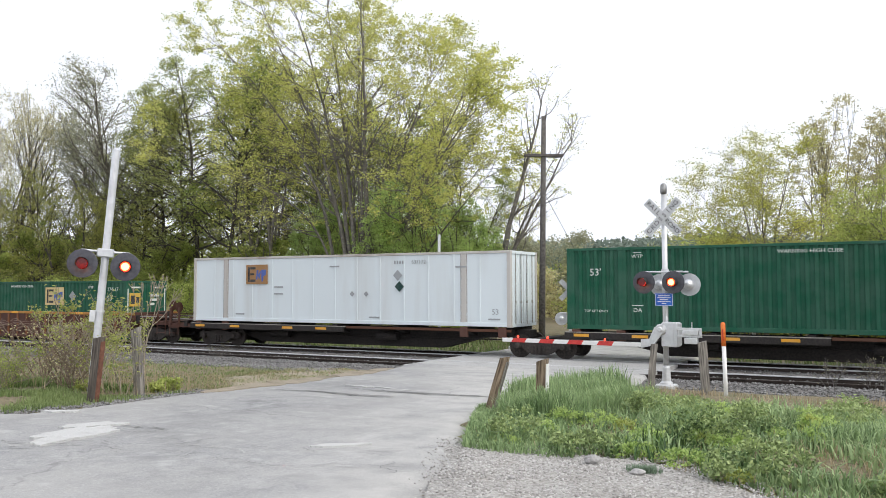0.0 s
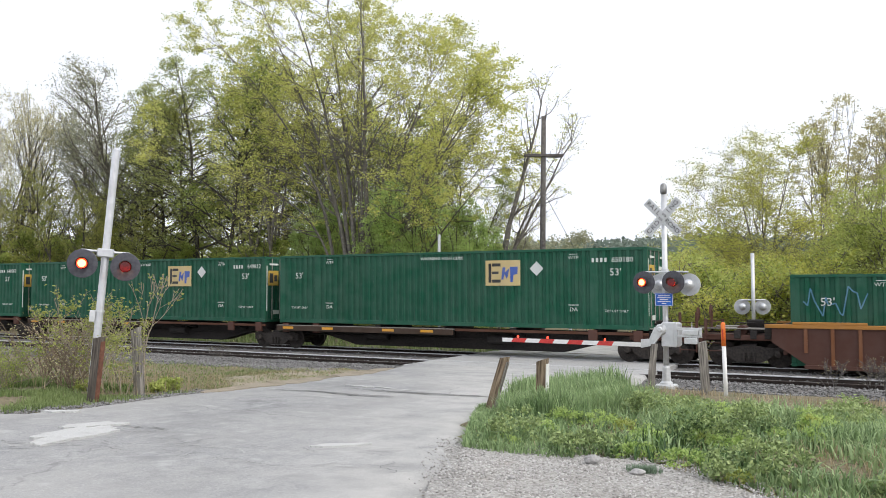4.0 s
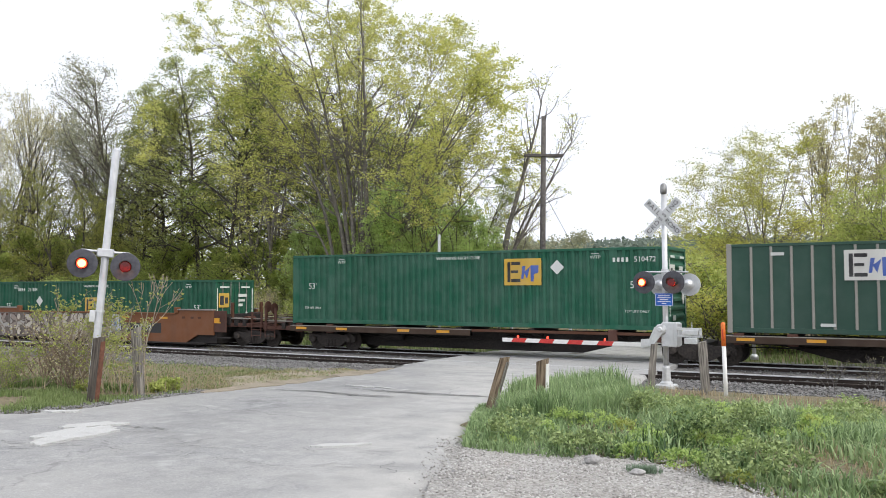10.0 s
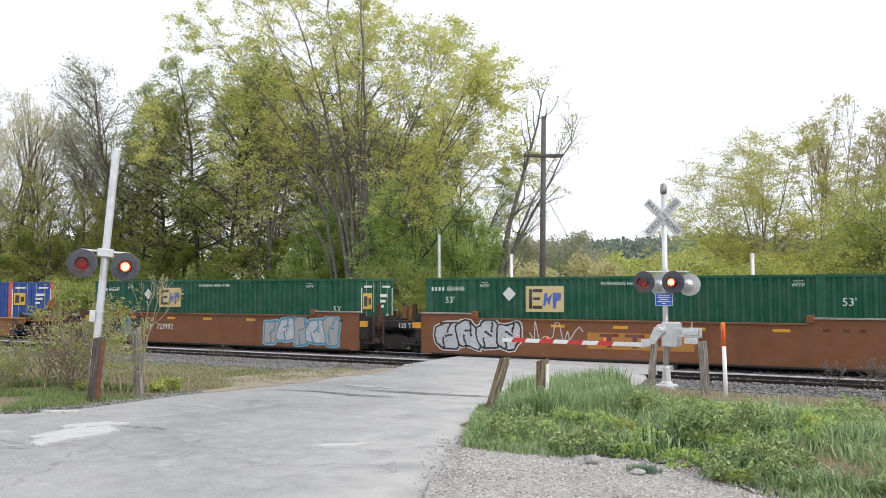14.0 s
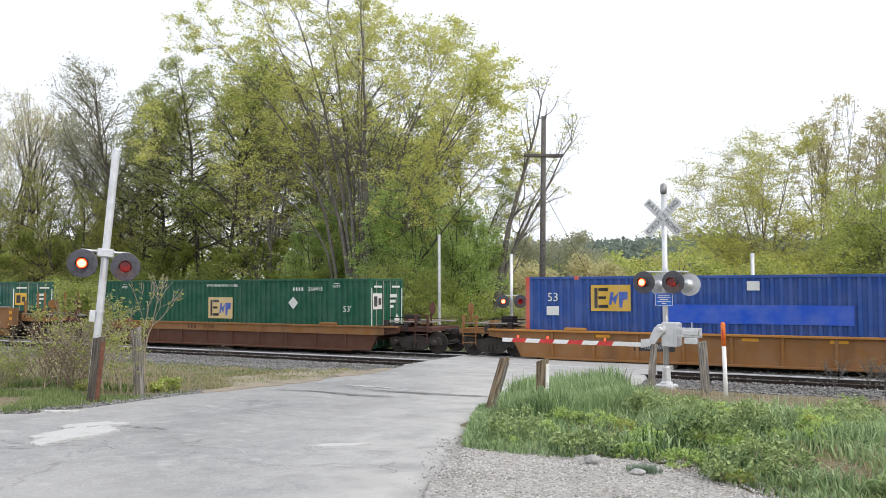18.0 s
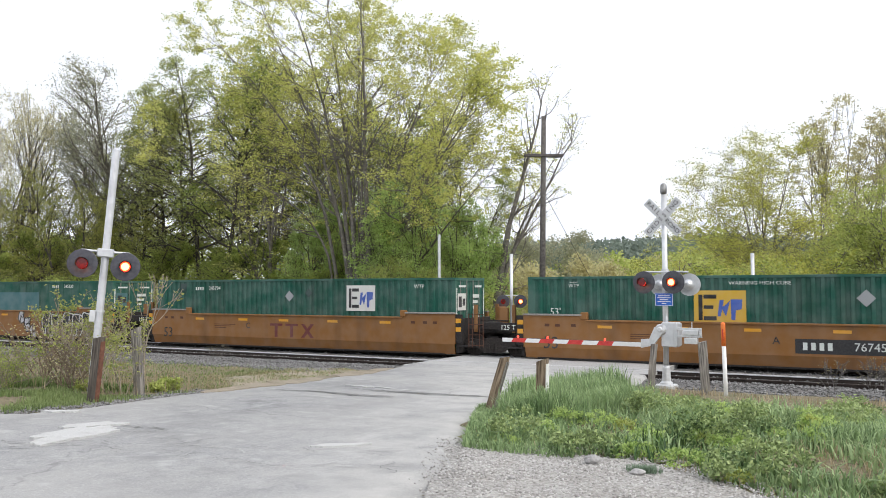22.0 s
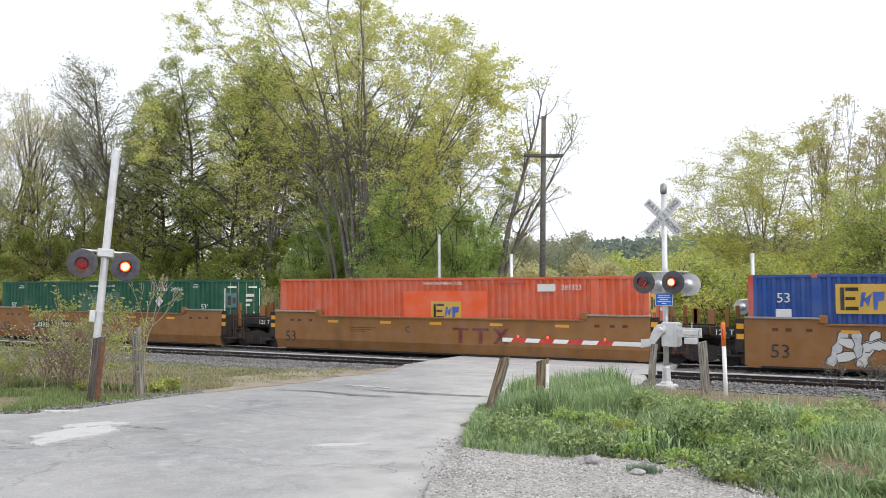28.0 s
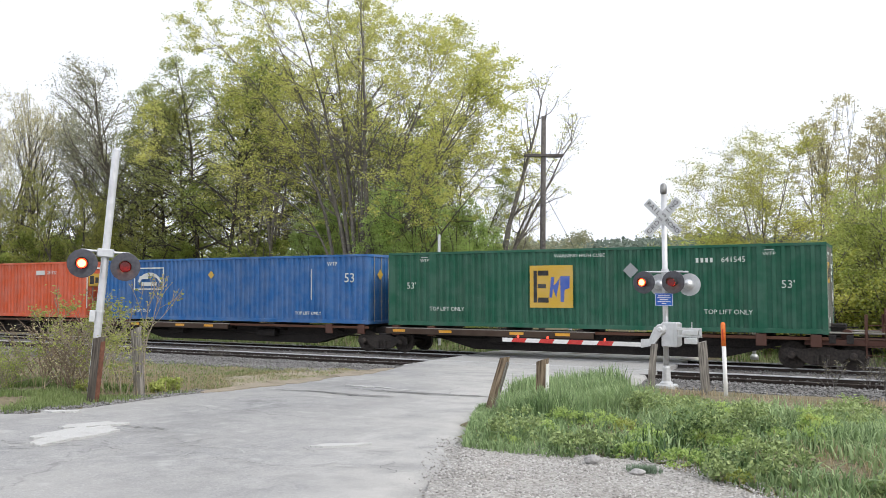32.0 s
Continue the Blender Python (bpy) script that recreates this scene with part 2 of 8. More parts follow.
# ---------------------------------------------------------------- shapes
class Shape:
    """Collects faces of one mesh, with a material index for each face."""

    def __init__(self):
        self.v, self.f, self.m = [], [], []

    def add(self, verts, faces, mi=0, xf=None):
        n = len(self.v)
        self.v += [tuple(xf @ Vector(p)) for p in verts] if xf else [tuple(p) for p in verts]
        self.f += [tuple(i + n for i in f) for f in faces]
        self.m += [mi] * len(faces)
        return self

    def box(self, x0, x1, y0, y1, z0, z1, b=0.0, mi=0, xf=None):
        if b <= 0:
            v = [(x, y, z) for x in (x0, x1) for y in (y0, y1) for z in (z0, z1)]
            return self.add(v, [(0, 1, 3, 2), (4, 6, 7, 5), (0, 4, 5, 1), (2, 3, 7, 6), (0, 2, 6, 4), (1, 5, 7, 3)], mi, xf)
        b = min(b, (x1 - x0) * 0.45, (y1 - y0) * 0.45, (z1 - z0) * 0.45)
        bm = bmesh.new()
        bmesh.ops.create_cube(bm, size=1.0, matrix=Matrix.Translation(((x0 + x1) / 2, (y0 + y1) / 2, (z0 + z1) / 2)) @ Matrix.Diagonal((x1 - x0, y1 - y0, z1 - z0, 1)))
        bmesh.ops.bevel(bm, geom=bm.edges[:], offset=b, segments=1, affect="EDGES")
        bm.verts.index_update()
        self.add([p.co[:] for p in bm.verts], [tuple(q.index for q in f.verts) for f in bm.faces], mi, xf)
        bm.free()
        return self

    def tube(self, p0, p1, r0, r1=None, n=10, mi=0, caps=True, xf=None):
        r1 = r0 if r1 is None else r1
        p0, p1 = Vector(p0), Vector(p1)
        q = (p1 - p0).to_track_quat("Z", "Y")
        v = []
        for p, r in ((p0, r0), (p1, r1)):
            v += [p + q @ Vector((r * math.cos(a), r * math.sin(a), 0)) for a in (2 * math.pi * k / n for k in range(n))]
        f = [(k, (k + 1) % n, n + (k + 1) % n, n + k) for k in range(n)]
        if caps:
            f += [tuple(reversed(range(n))), tuple(range(n, 2 * n))]
        return self.add(v, f, mi, xf)

    def lathe(self, axis_pose, profile, n=20, mi=0):
        """profile: (radius, height) along the local z axis."""
        v = [(r * math.cos(2 * math.pi * k / n), r * math.sin(2 * math.pi * k / n), h) for r, h in profile for k in range(n)]
        f = [(i * n + k, i * n + (k + 1) % n, (i + 1) * n + (k + 1) % n, (i + 1) * n + k) for i in range(len(profile) - 1) for k in range(n)]
        f += [tuple(reversed(range(n))), tuple(range(len(v) - n, len(v)))]
        return self.add(v, f, mi, axis_pose)

    def prism(self, poly, depth0, depth1, mi=0, axis="y", xf=None):
        """A flat outline in x and z, pushed from depth0 to depth1 along y (or in x and y along z)."""
        n = len(poly)
        put = (lambda a, b, d: (a, d, b)) if axis == "y" else (lambda a, b, d: (a, b, d)) if axis == "z" else (lambda a, b, d: (d, a, b))
        v = [put(a, b, depth0) for a, b in poly] + [put(a, b, depth1) for a, b in poly]
        f = [tuple(range(n)), tuple(reversed(range(n, 2 * n)))] + [(k, n + k, n + (k + 1) % n, (k + 1) % n) for k in range(n)]
        return self.add(v, f, mi, xf)


def mesh_of(name, shape, mats, smooth=False):
    me = bpy.data.meshes.new(name)
    me.from_pydata([tuple(p) for p in shape.v], [], shape.f)
    for m in mats if isinstance(mats, (list, tuple)) else [mats]:
        me.materials.append(m)
    me.polygons.foreach_set("material_index", shape.m)
    bm = bmesh.new()
    bm.from_mesh(me)
    bmesh.ops.recalc_face_normals(bm, faces=bm.faces[:])
    bm.to_mesh(me)
    bm.free()
    if smooth:
        me.polygons.foreach_set("use_smooth", [True] * len(me.polygons))
    me.update()
    return me


def part(name, shape, mats, parent=None, label="", smooth=False):
    me = shape if isinstance(shape, bpy.types.Mesh) else mesh_of(name, shape, mats, smooth)
    ob = new(name, me)
    if parent:
        ob.parent = parent
    if label:
        ob["label"] = label
    return ob


def thing(name, label, category, m=None, group="", kind=""):
    e = new(name)
    e.empty_display_size = 0.2
    if m is not None:
        e.matrix_basis = m
    return tagged(e, label, category, group, kind)


LETTERS = {}


def lettering(text, size, mat, parent, m, name="lettering", squeeze=1.0):
    """Raised flat characters, standing upright in the x z plane and facing -y."""
    key = (text, mat.name)
    if key not in LETTERS:
        cu = bpy.data.curves.new("characters", "FONT")
        cu.body = text
        cu.size = 1.0
        cu.align_x, cu.align_y = "CENTER", "CENTER"
        cu.extrude = 0.004
        cu.resolution_u = 2
        tmp = bpy.data.objects.new("characters", cu)
        me = bpy.data.meshes.new_from_object(tmp)
        me.materials.clear()
        me.materials.append(mat)
        LETTERS[key] = me
        bpy.data.objects.remove(tmp)
    ob = new(name, LETTERS[key])
    ob.parent = parent
    ob.matrix_basis = m @ pose(0, 0, 0, 90, 0, 0) @ Matrix.Diagonal((size * squeeze, size, 1, 1))
    return ob


def road_height(y):
    return 0.037 * max(0.0, 24.0 - max(y, -60.0))


def ease(a, b, v):
    t = min(1.0, max(0.0, (v - a) / (b - a)))
    return t * t * (3 - 2 * t)


def ground_height(x, y):
    """Falls gently to the tracks, which lie in a shallow bed; a low bank of grass on one side of the road."""
    z = road_height(y) - 0.30 * ease(20.5, 24.0, y) + 0.22 * ease(33.0, 38.0, y)
    bank = ease(-7.6, -5.2, x) * ease(9.0, 12.5, y) * (1 - ease(18.0, 21.0, y)) * 0.09
    return z + bank - 0.03

# ---------------------------------------------------------------- ground, road and tracks
def sheet(name, xs, ys, height, mat, label, category, lift=0.0):
    nx, ny = len(xs), len(ys)
    sh = Shape()
    sh.v = [(x, y, height(x, y) + lift) for y in ys for x in xs]
    sh.f = [(j * nx + i, j * nx + i + 1, (j + 1) * nx + i + 1, (j + 1) * nx + i) for j in range(ny - 1) for i in range(nx - 1)]
    sh.m = [0] * len(sh.f)
    me = mesh_of(name, sh, mat, True)
    return tagged(new(name, me), label, category, kind="structure")


def spread(*stops):
    """Numbers from stop to stop: (start, end, step), ..."""
    out = []
    for a, b, s in stops:
        n = max(1, round((b - a) / s))
        out += [a + (b - a) * k / n for k in range(n)]
    return out + [stops[-1][1]]


GX = spread((-1500, -200, 200), (-200, -60, 20), (-60, -30, 3), (-30, 6, 0.5), (6, 60, 6), (60, 1000, 180))
GY = spread((-300, -60, 60), (-60, 0, 6), (0, 8, 1), (8, 26, 0.4), (26, 40, 1.5), (40, 120, 10), (120, 2500, 300))


ROAD_L = ((-60, -46), (6.9, -44), (7.9, -16), (8.3, -12.5), (9.8, -12.5), (12.0, -12.85), (14.0, -12.85), (18.4, -13.4), (22.0, -14.1), (24.75, -15.0))
ROAD_R = ((-60, 0.5), (-3, -0.9), (4, -2.6), (6.84, -3.7), (8.24, -4.4), (10.7, -5.5), (12.9, -6.45), (16.0, -7.2), (20.0, -7.2), (24.75, -6.7))


def along(table, y):
    for (ya, a), (yb, b) in zip(table, table[1:]):
        if y <= yb:
            return a + (b - a) * (y - ya) / (yb - ya)
    return table[-1][1]


def rough_ground(x, y):
    near = 1 - ease(40, 60, math.hypot(x + 10, y - 20))
    sunk = 0.25 if -40 < y < 24.7 and along(ROAD_L, y) + 0.25 < x < along(ROAD_R, y) - 0.25 else 0.0
    return ground_height(x, y) + near * 0.05 * noise.noise(Vector((x * 0.9, y * 0.9, 0.0))) - sunk


sheet("ground", GX, GY, rough_ground, SOIL, "soil with leaf litter and thin grass round the crossing", "ground")

def road_mesh(rows, left, right, height, n=30, ragged=0.12):
    sh = Shape()
    for y in rows:
        a = left(y) + ragged * noise.noise(Vector((y * 1.3, 3.1, 0)))
        b = right(y) + ragged * 1.6 * noise.noise(Vector((y * 1.1, 9.7, 0)))
        for k in range(n + 1):
            x = a + (b - a) * k / n
            edge = min(k, n - k)
            dip = -0.05 if edge == 0 else 0.0
            sh.v.append((x, y, height(y) + dip + 0.012 * noise.noise(Vector((x * 0.5, y * 0.5, 4)))))
    for j in range(len(rows) - 1):
        for k in range(n):
            i = j * (n + 1) + k
            sh.f.append((i, i + 1, i + n + 2, i + n + 1))
    # skirts down into the soil on both edges
    base = len(sh.v)
    for j in range(len(rows)):
        for k in (0, n):
            x, y, z = sh.v[j * (n + 1) + k]
            sh.v.append((x + (-0.15 if k == 0 else 0.15), y, z - 0.45))
    for j in range(len(rows) - 1):
        for s, k in ((0, 0), (1, n)):
            i = j * (n + 1) + k
            sh.f.append((i, i + n + 1, base + 2 * (j + 1) + s, base + 2 * j + s))
    sh.m = [0] * len(sh.f)
    return sh


road = part("road", road_mesh(spread((-40, 4, 2), (4, 24.75, 0.25)), lambda y: along(ROAD_L, y), lambda y: along(ROAD_R, y), lambda y: road_height(y) + 0.025), ASPHALT, smooth=True)
tagged(road, "worn grey asphalt road, cracked and patched", "road", kind="structure")
far_road = part("road", road_mesh(spread((31.65, 46, 1.2)), lambda y: -15.0 - (y - 31) * 0.06, lambda y: -7.0 - (y - 31) * 0.06, lambda y: 0.0), ASPHALT, smooth=True)
tagged(far_road, "grey asphalt road going on beyond the tracks", "road", kind="structure")


def blotch(name, cx, cy, rx, ry, turn, mat, label, seed, lift=0.032):
    """A thin flat patch with an uneven outline lying on the road."""
    sh = Shape()
    n = 40
    ring = []
    for k in range(n):
        a = 2 * math.pi * k / n
        r = 1 + 0.55 * noise.noise(Vector((math.cos(a) * 1.3, math.sin(a) * 1.3, seed))) + 0.25 * noise.noise(Vector((math.cos(a) * 4, math.sin(a) * 4, seed + 5)))
        x, y = r * rx * math.cos(a), r * ry * math.sin(a)
        c, s = math.cos(radians(turn)), math.sin(radians(turn))
        ring.append((cx + x * c - y * s, cy + x * s + y * c))
    sh.v = [(x, y, road_height(y) + lift + 0.02) for x, y in ring] + [(x, y, road_height(y) + lift - 0.03) for x, y in ring]
    sh.f = [tuple(range(n))] + [(k, n + k, n + (k + 1) % n, (k + 1) % n) for k in range(n)]
    sh.m = [0] * len(sh.f)
    ob = part(name, sh, mat)
    return tagged(ob, label, "road patch", kind="structure")


blotch("road_patch", -9.72, 7.50, 0.85, 0.36, 108, PATCH, "pale worn patch in the asphalt", 1.0)
blotch("road_patch", -10.25, 8.15, 0.40, 0.22, 60, PATCH, "pale worn patch in the asphalt", 4.0)
blotch("road_patch", -6.25, 8.66, 0.36, 0.10, 48, PATCH, "pale worn patch in the asphalt", 2.0)
blotch("road_patch", -11.0, 16.0, 0.45, 0.07, -6, PATCH, "thin pale streak in the asphalt", 3.0)
blotch("road_patch", -12.0, 9.0, 0.30, 0.14, 30, PATCH, "pale worn patch in the asphalt", 13.0)


for k, y in enumerate((13.6, 14.9, 16.3, 17.6, 18.9, 20.1, 21.2)):
    blotch("dirt_fringe", along(ROAD_L, y) + 0.05 - 0.1 * (k % 2), y, 0.85, 0.26 + 0.08 * (k % 3), 97, DIRT, "tan dirt washed over the edge of the asphalt", 20.0 + 3 * k, 0.018)
verge = Shape()
rows = spread((13.4, 21.6, 0.2))
for y in rows:
    a = along(ROAD_L, y) + 0.12
    b = a - 0.5 - (2.0 + 0.9 * noise.noise(Vector((y * 0.9, 7.7, 0)))) * ease(13.4, 17.0, y)
    for k in range(13):
        x = a + (b - a) * k / 12
        verge.v.append((x, y, max(rough_ground(x, y), ground_height(x, y)) + 0.022 - 0.07 * (k in (0, 12)) - 0.06 * (y in (rows[0], rows[-1]))))
for j in range(len(rows) - 1):
    for k in range(12):
        i = j * 13 + k
        verge.f.append((i, i + 1, i + 14, i + 13))
verge.m = [0] * len(verge.f)
tagged(part("dirt_verge", verge, DIRT, smooth=True), "bare tan dirt between the asphalt and the ballast", "dirt", kind="structure")


def crack(points, width, label, seed, mat=TAR):
    """A thin irregular strip of tar or a crack along a jagged line."""
    rnd = random.Random(seed)
    line = []
    for (xa, ya), (xb, yb) in zip(points, points[1:]):
        n = max(3, int(math.hypot(xb - xa, yb - ya) / 0.12))
        line += [(xa + (xb - xa) * k / n + rnd.gauss(0, 0.022), ya + (yb - ya) * k / n + rnd.gauss(0, 0.022)) for k in range(n)]
    sh = Shape()
    for k, (x, y) in enumerate(line):
        x2, y2 = line[min(k + 1, len(line) - 1)]
        x1, y1 = line[max(k - 1, 0)]
        dx, dy = x2 - x1, y2 - y1
        l = math.hypot(dx, dy) + 1e-6
        w = width * rnd.uniform(0.15, 1.0) * math.sin(math.pi * (k + 0.5) / len(line)) ** 0.4
        z = road_height(y) + 0.043
        sh.v += [(x - dy / l * w, y + dx / l * w, z), (x + dy / l * w, y - dx / l * w, z)]
    sh.f = [(2 * k, 2 * k + 1, 2 * k + 3, 2 * k + 2) for k in range(len(line) - 1)]
    sh.m = [0] * len(sh.f)
    return tagged(part("road_crack", sh, mat), label, "road crack", kind="structure")


SEAM = "dark irregular tar seam across the asphalt"
HAIR = "hairline crack in the asphalt"
for k in range(3):
    crack([(-12.0 + 0.3 * k, 14.15 + 0.10 * k), (-10.9, 14.3 + 0.05 * k), (-9.9, 14.15 + 0.12 * k), (-8.9, 14.35 + 0.04 * k)], 0.055 - 0.012 * k, SEAM, 1 + 30 * k)
    crack([(-11.0 + 0.4 * k, 15.5 + 0.08 * k), (-10.0, 15.3 + 0.1 * k), (-8.6, 15.35 + 0.1 * k), (-7.4, 15.6 + 0.06 * k)], 0.055 - 0.012 * k, SEAM, 2 + 30 * k)
crack([(-10.9, 16.2), (-9.7, 15.9), (-9.0, 15.95)], 0.05, SEAM, 3, PATCH)
crack([(-9.9, 8.35), (-9.3, 8.5), (-8.9, 8.35)], 0.022, SEAM, 4)
crack([(-9.9, 6.6), (-9.3, 6.7), (-8.7, 7.0)], 0.022, SEAM, 5)
crack([(-9.6, 6.3), (-9.2, 6.4), (-9.0, 6.6)], 0.02, SEAM, 6)
# a web of fine cracks round the pale patch and near the gravel
rnd = random.Random(14)
for k in range(26):
    if k < 18:
        x, y = rnd.uniform(-9.6, -7.2), rnd.uniform(6.5, 8.3)
    else:
        x, y = rnd.uniform(-6.6, -4.7), rnd.uniform(7.0, 9.0)
    a, line = rnd.choice((0.4, 1.9, 2.6)) + rnd.uniform(-0.5, 0.5), [(x, y)]
    for _ in range(rnd.randint(2, 4)):
        a += rnd.gauss(0, 0.7)
        d = rnd.uniform(0.12, 0.32)
        line.append((line[-1][0] + d * math.cos(a), line[-1][1] + d * math.sin(a)))
    crack(line, rnd.uniform(0.004, 0.010), HAIR, 60 + k, PATCH if k % 3 == 0 else TAR)
for k, line in enumerate(([(-9.2, 7.3), (-8.5, 7.2), (-8.1, 7.6), (-7.3, 7.6), (-6.8, 8.2)], [(-8.9, 7.7), (-8.3, 7.9), (-7.9, 7.7), (-7.5, 8.0)], [(-6.4, 8.2), (-5.8, 8.6), (-5.3, 9.0), (-5.3, 9.6)], [(-7.6, 6.9), (-6.6, 7.2), (-6.0, 7.1), (-5.2, 7.7), (-4.7, 7.8)], [(-12.6, 10.6), (-11.2, 11.0), (-10.2, 10.6), (-9.0, 11.2)], [(-9.2, 18.2), (-8.9, 16.5), (-8.2, 15.2)], [(-13.2, 17.2), (-11.0, 17.6), (-9.0, 17.4)], [(-14.0, 22.0), (-11.0, 21.6), (-8.0, 22.0)])):
    crack(line, 0.006, HAIR, 20 + k)

NEAR_TRACK, FAR_TRACK, GAUGE = 25.66, 29.86, 1.505
CROSS = (-15.0, -6.8)


def ballast_height(x, y):
    d = min(abs(y - NEAR_TRACK), abs(y - FAR_TRACK))
    inside = NEAR_TRACK < y < FAR_TRACK
    z = -0.145 + 0.03 * (y < NEAR_TRACK) - (0.05 if inside else 0.10) * ease(1.3, 2.1, d) - (0 if inside else 0.30 * ease(1.9, 3.6, d))
    z += 0.03 * noise.noise(Vector((x * 2.2, y * 2.2, 1)))
    return z


def bed_height(x, y):
    z = ballast_height(x, y)
    if y < 23.4 or y > 33:
        edge = 19.6 if x < -11 else 21.2
        z = max(z, rough_ground(x, y) + (0.014 if y > edge + 0.4 * noise.noise(Vector((x * 0.8, 0.5, 2))) else -0.08))
    return z


bx = spread((-400, -60, 40), (-60, 8, 0.5), (8, 300, 40))
sheet("ballast", bx, spread((19.4, 34.5, 0.3)), bed_height, BALLAST, "grey crushed stone ballast under both tracks", "ballast")


def rail_shape(x0, x1):
    prof = [(-0.075, -0.175), (0.075, -0.175), (0.075, -0.160), (0.012, -0.135), (0.012, -0.045), (0.036, -0.035), (0.036, -0.006), (0.026, 0.0), (-0.026, 0.0), (-0.036, -0.006), (-0.036, -0.035), (-0.012, -0.045), (-0.012, -0.135), (-0.075, -0.160)]
    sh = Shape()
    n = len(prof)
    sh.v = [(x, a, b) for x in (x0, x1) for a, b in prof]
    sh.f = [(k, (k + 1) % n, n + (k + 1) % n, n + k) for k in range(n)] + [tuple(range(n)), tuple(range(n, 2 * n))]
    sh.m = [1 if k in (5, 6, 7, 8, 9) else 0 for k in range(n)] + [0, 0]
    return sh


RAIL_MESH = mesh_of("rail", rail_shape(-300, 160), [RAILSTEEL, RAILHEAD])
DULL_RAIL = mesh_of("rail", rail_shape(-300, 160), [RAILSTEEL, RAILSTEEL])
TIE_MESH = mesh_of("tie", Shape().box(-0.115, 0.115, -1.30, 1.30, -0.17, 0.0, 0.012), TIEWOOD)
for y, word in ((NEAR_TRACK, "empty"), (FAR_TRACK, "occupied")):
    track = thing("railway_track", "railway track of two steel rails on dark wooden ties, " + ("lying empty" if word == "empty" else "carrying the passing train"), "railway track", pose(0, y, 0), kind="structure")
    for s in (-1, 1):
        part("rail", DULL_RAIL if word == "empty" and s < 0 else RAIL_MESH, None, track).location = (0, s * GAUGE / 2, 0)
    rnd = random.Random(5)
    stuff = Shape()
    for k in range(-240, 40):
        x = k * 0.52
        if -46 < x < 4:
            if CROSS[0] < x < CROSS[1]:
                continue
            tie = part("tie", TIE_MESH, None, track)
            tie.matrix_basis = pose(x + rnd.uniform(-0.03, 0.03), rnd.uniform(-0.06, 0.06), -0.187 + rnd.uniform(-0.008, 0.004), 0, 0, rnd.uniform(-1, 1))
        else:
            stuff.box(x - 0.115, x + 0.115, -1.3, 1.3, -0.34, -0.187)
    tagged(part("ties", stuff, TIEWOOD, track), kind="stuff")

# crossing panels between and beside the rails
crossing = thing("crossing_deck", "grey crossing deck of concrete panels flush with the rails", "crossing", pose(0, 0, 0), kind="structure")
rnd = random.Random(8)
for y0, y1 in ((24.35, 24.84), (25.03, 26.29), (26.50, 27.76), (27.79, 29.02), (29.23, 30.49), (30.70, 31.6)):
    n = 4
    for k in range(n):
        a = CROSS[0] + (CROSS[1] - CROSS[0]) * k / n
        b = CROSS[0] + (CROSS[1] - CROSS[0]) * (k + 1) / n
        part("panel", Shape().box(a + 0.012, b - 0.012, y0, y1, -0.2, -0.004 + rnd.uniform(-0.008, 0.006), 0.012), CONCRETE, crossing)

# ---------------------------------------------------------------- crossing signals, posts and poles
LAMPS = []


def light_unit(parent, m, lit_at_first, rear=False, disc=0.29):
    """A round target with a hooded red lens; the lit face inside turns on its upright axis to flash."""
    u = new("light_unit")
    u.parent = parent
    u.matrix_basis = m
    face = pose(0, 0, 0, 90, 0, 0)
    back = SILVER if rear else BLACK
    part("target", Shape().lathe(face, [(disc, -0.012), (disc, 0.012), (disc - 0.012, 0.016), (0.10, 0.018)], 32), [SILVER if rear else DISC], u, "silver-backed round target" if rear else "dull black round target", False)
    part("housing", Shape().lathe(pose(0, 0, 0, -90, 0, 0), [(0.13, 0.0), (0.135, 0.06), (0.12, 0.13), (0.07, 0.19), (0.03, 0.21)], 20), back, u, smooth=True)
    hood = Shape()
    n = 18
    for k in range(n + 1):
        a = math.radians(-25 + 230 * k / n)
        for r, y in ((0.118, -0.015), (0.118, -0.20 - 0.05 * math.sin(a)), (0.124, -0.20 - 0.05 * math.sin(a)), (0.124, -0.015)):
            hood.v.append((r * math.cos(a), y, r * math.sin(a)))
    hood.f = [(4 * k + q, 4 * k + (q + 1) % 4, 4 * k + 4 + (q + 1) % 4, 4 * k + 4 + q) for k in range(n) for q in range(4)] + [(0, 1, 2, 3), (4 * n, 4 * n + 1, 4 * n + 2, 4 * n + 3)]
    hood.m = [0] * len(hood.f)
    part("hood", hood, BLACK, u, "black visor over the lens")
    part("lens", Shape().lathe(face, [(0.112, 0.018), (0.112, 0.024), (0.09, 0.036), (0.05, 0.046), (0.01, 0.05)], 24), LENS_OFF, u, "dark red glass lens", True)
    if not rear:
        lamp = Shape()
        lamp.lathe(pose(0, -0.004, 0, 90, 0, 0), [(0.100, 0.0), (0.100, 0.004), (0.074, 0.010)], 24, 1)
        lamp.lathe(pose(0, -0.016, 0, 90, 0, 0), [(0.074, 0.0), (0.070, 0.006), (0.01, 0.012)], 24, 0)
        lamp.lathe(pose(0, 0.004, 0, -90, 0, 0), [(0.100, 0.0), (0.098, 0.006), (0.01, 0.008)], 24, 2)
        ob = part("lamp", lamp, [LAMP_ON, LAMP_RIM, LENS_OFF], u, "red flashing lamp")
        ob.matrix_basis = pose(0, -0.155, 0)
        LAMPS.append((ob, lit_at_first))
    return u


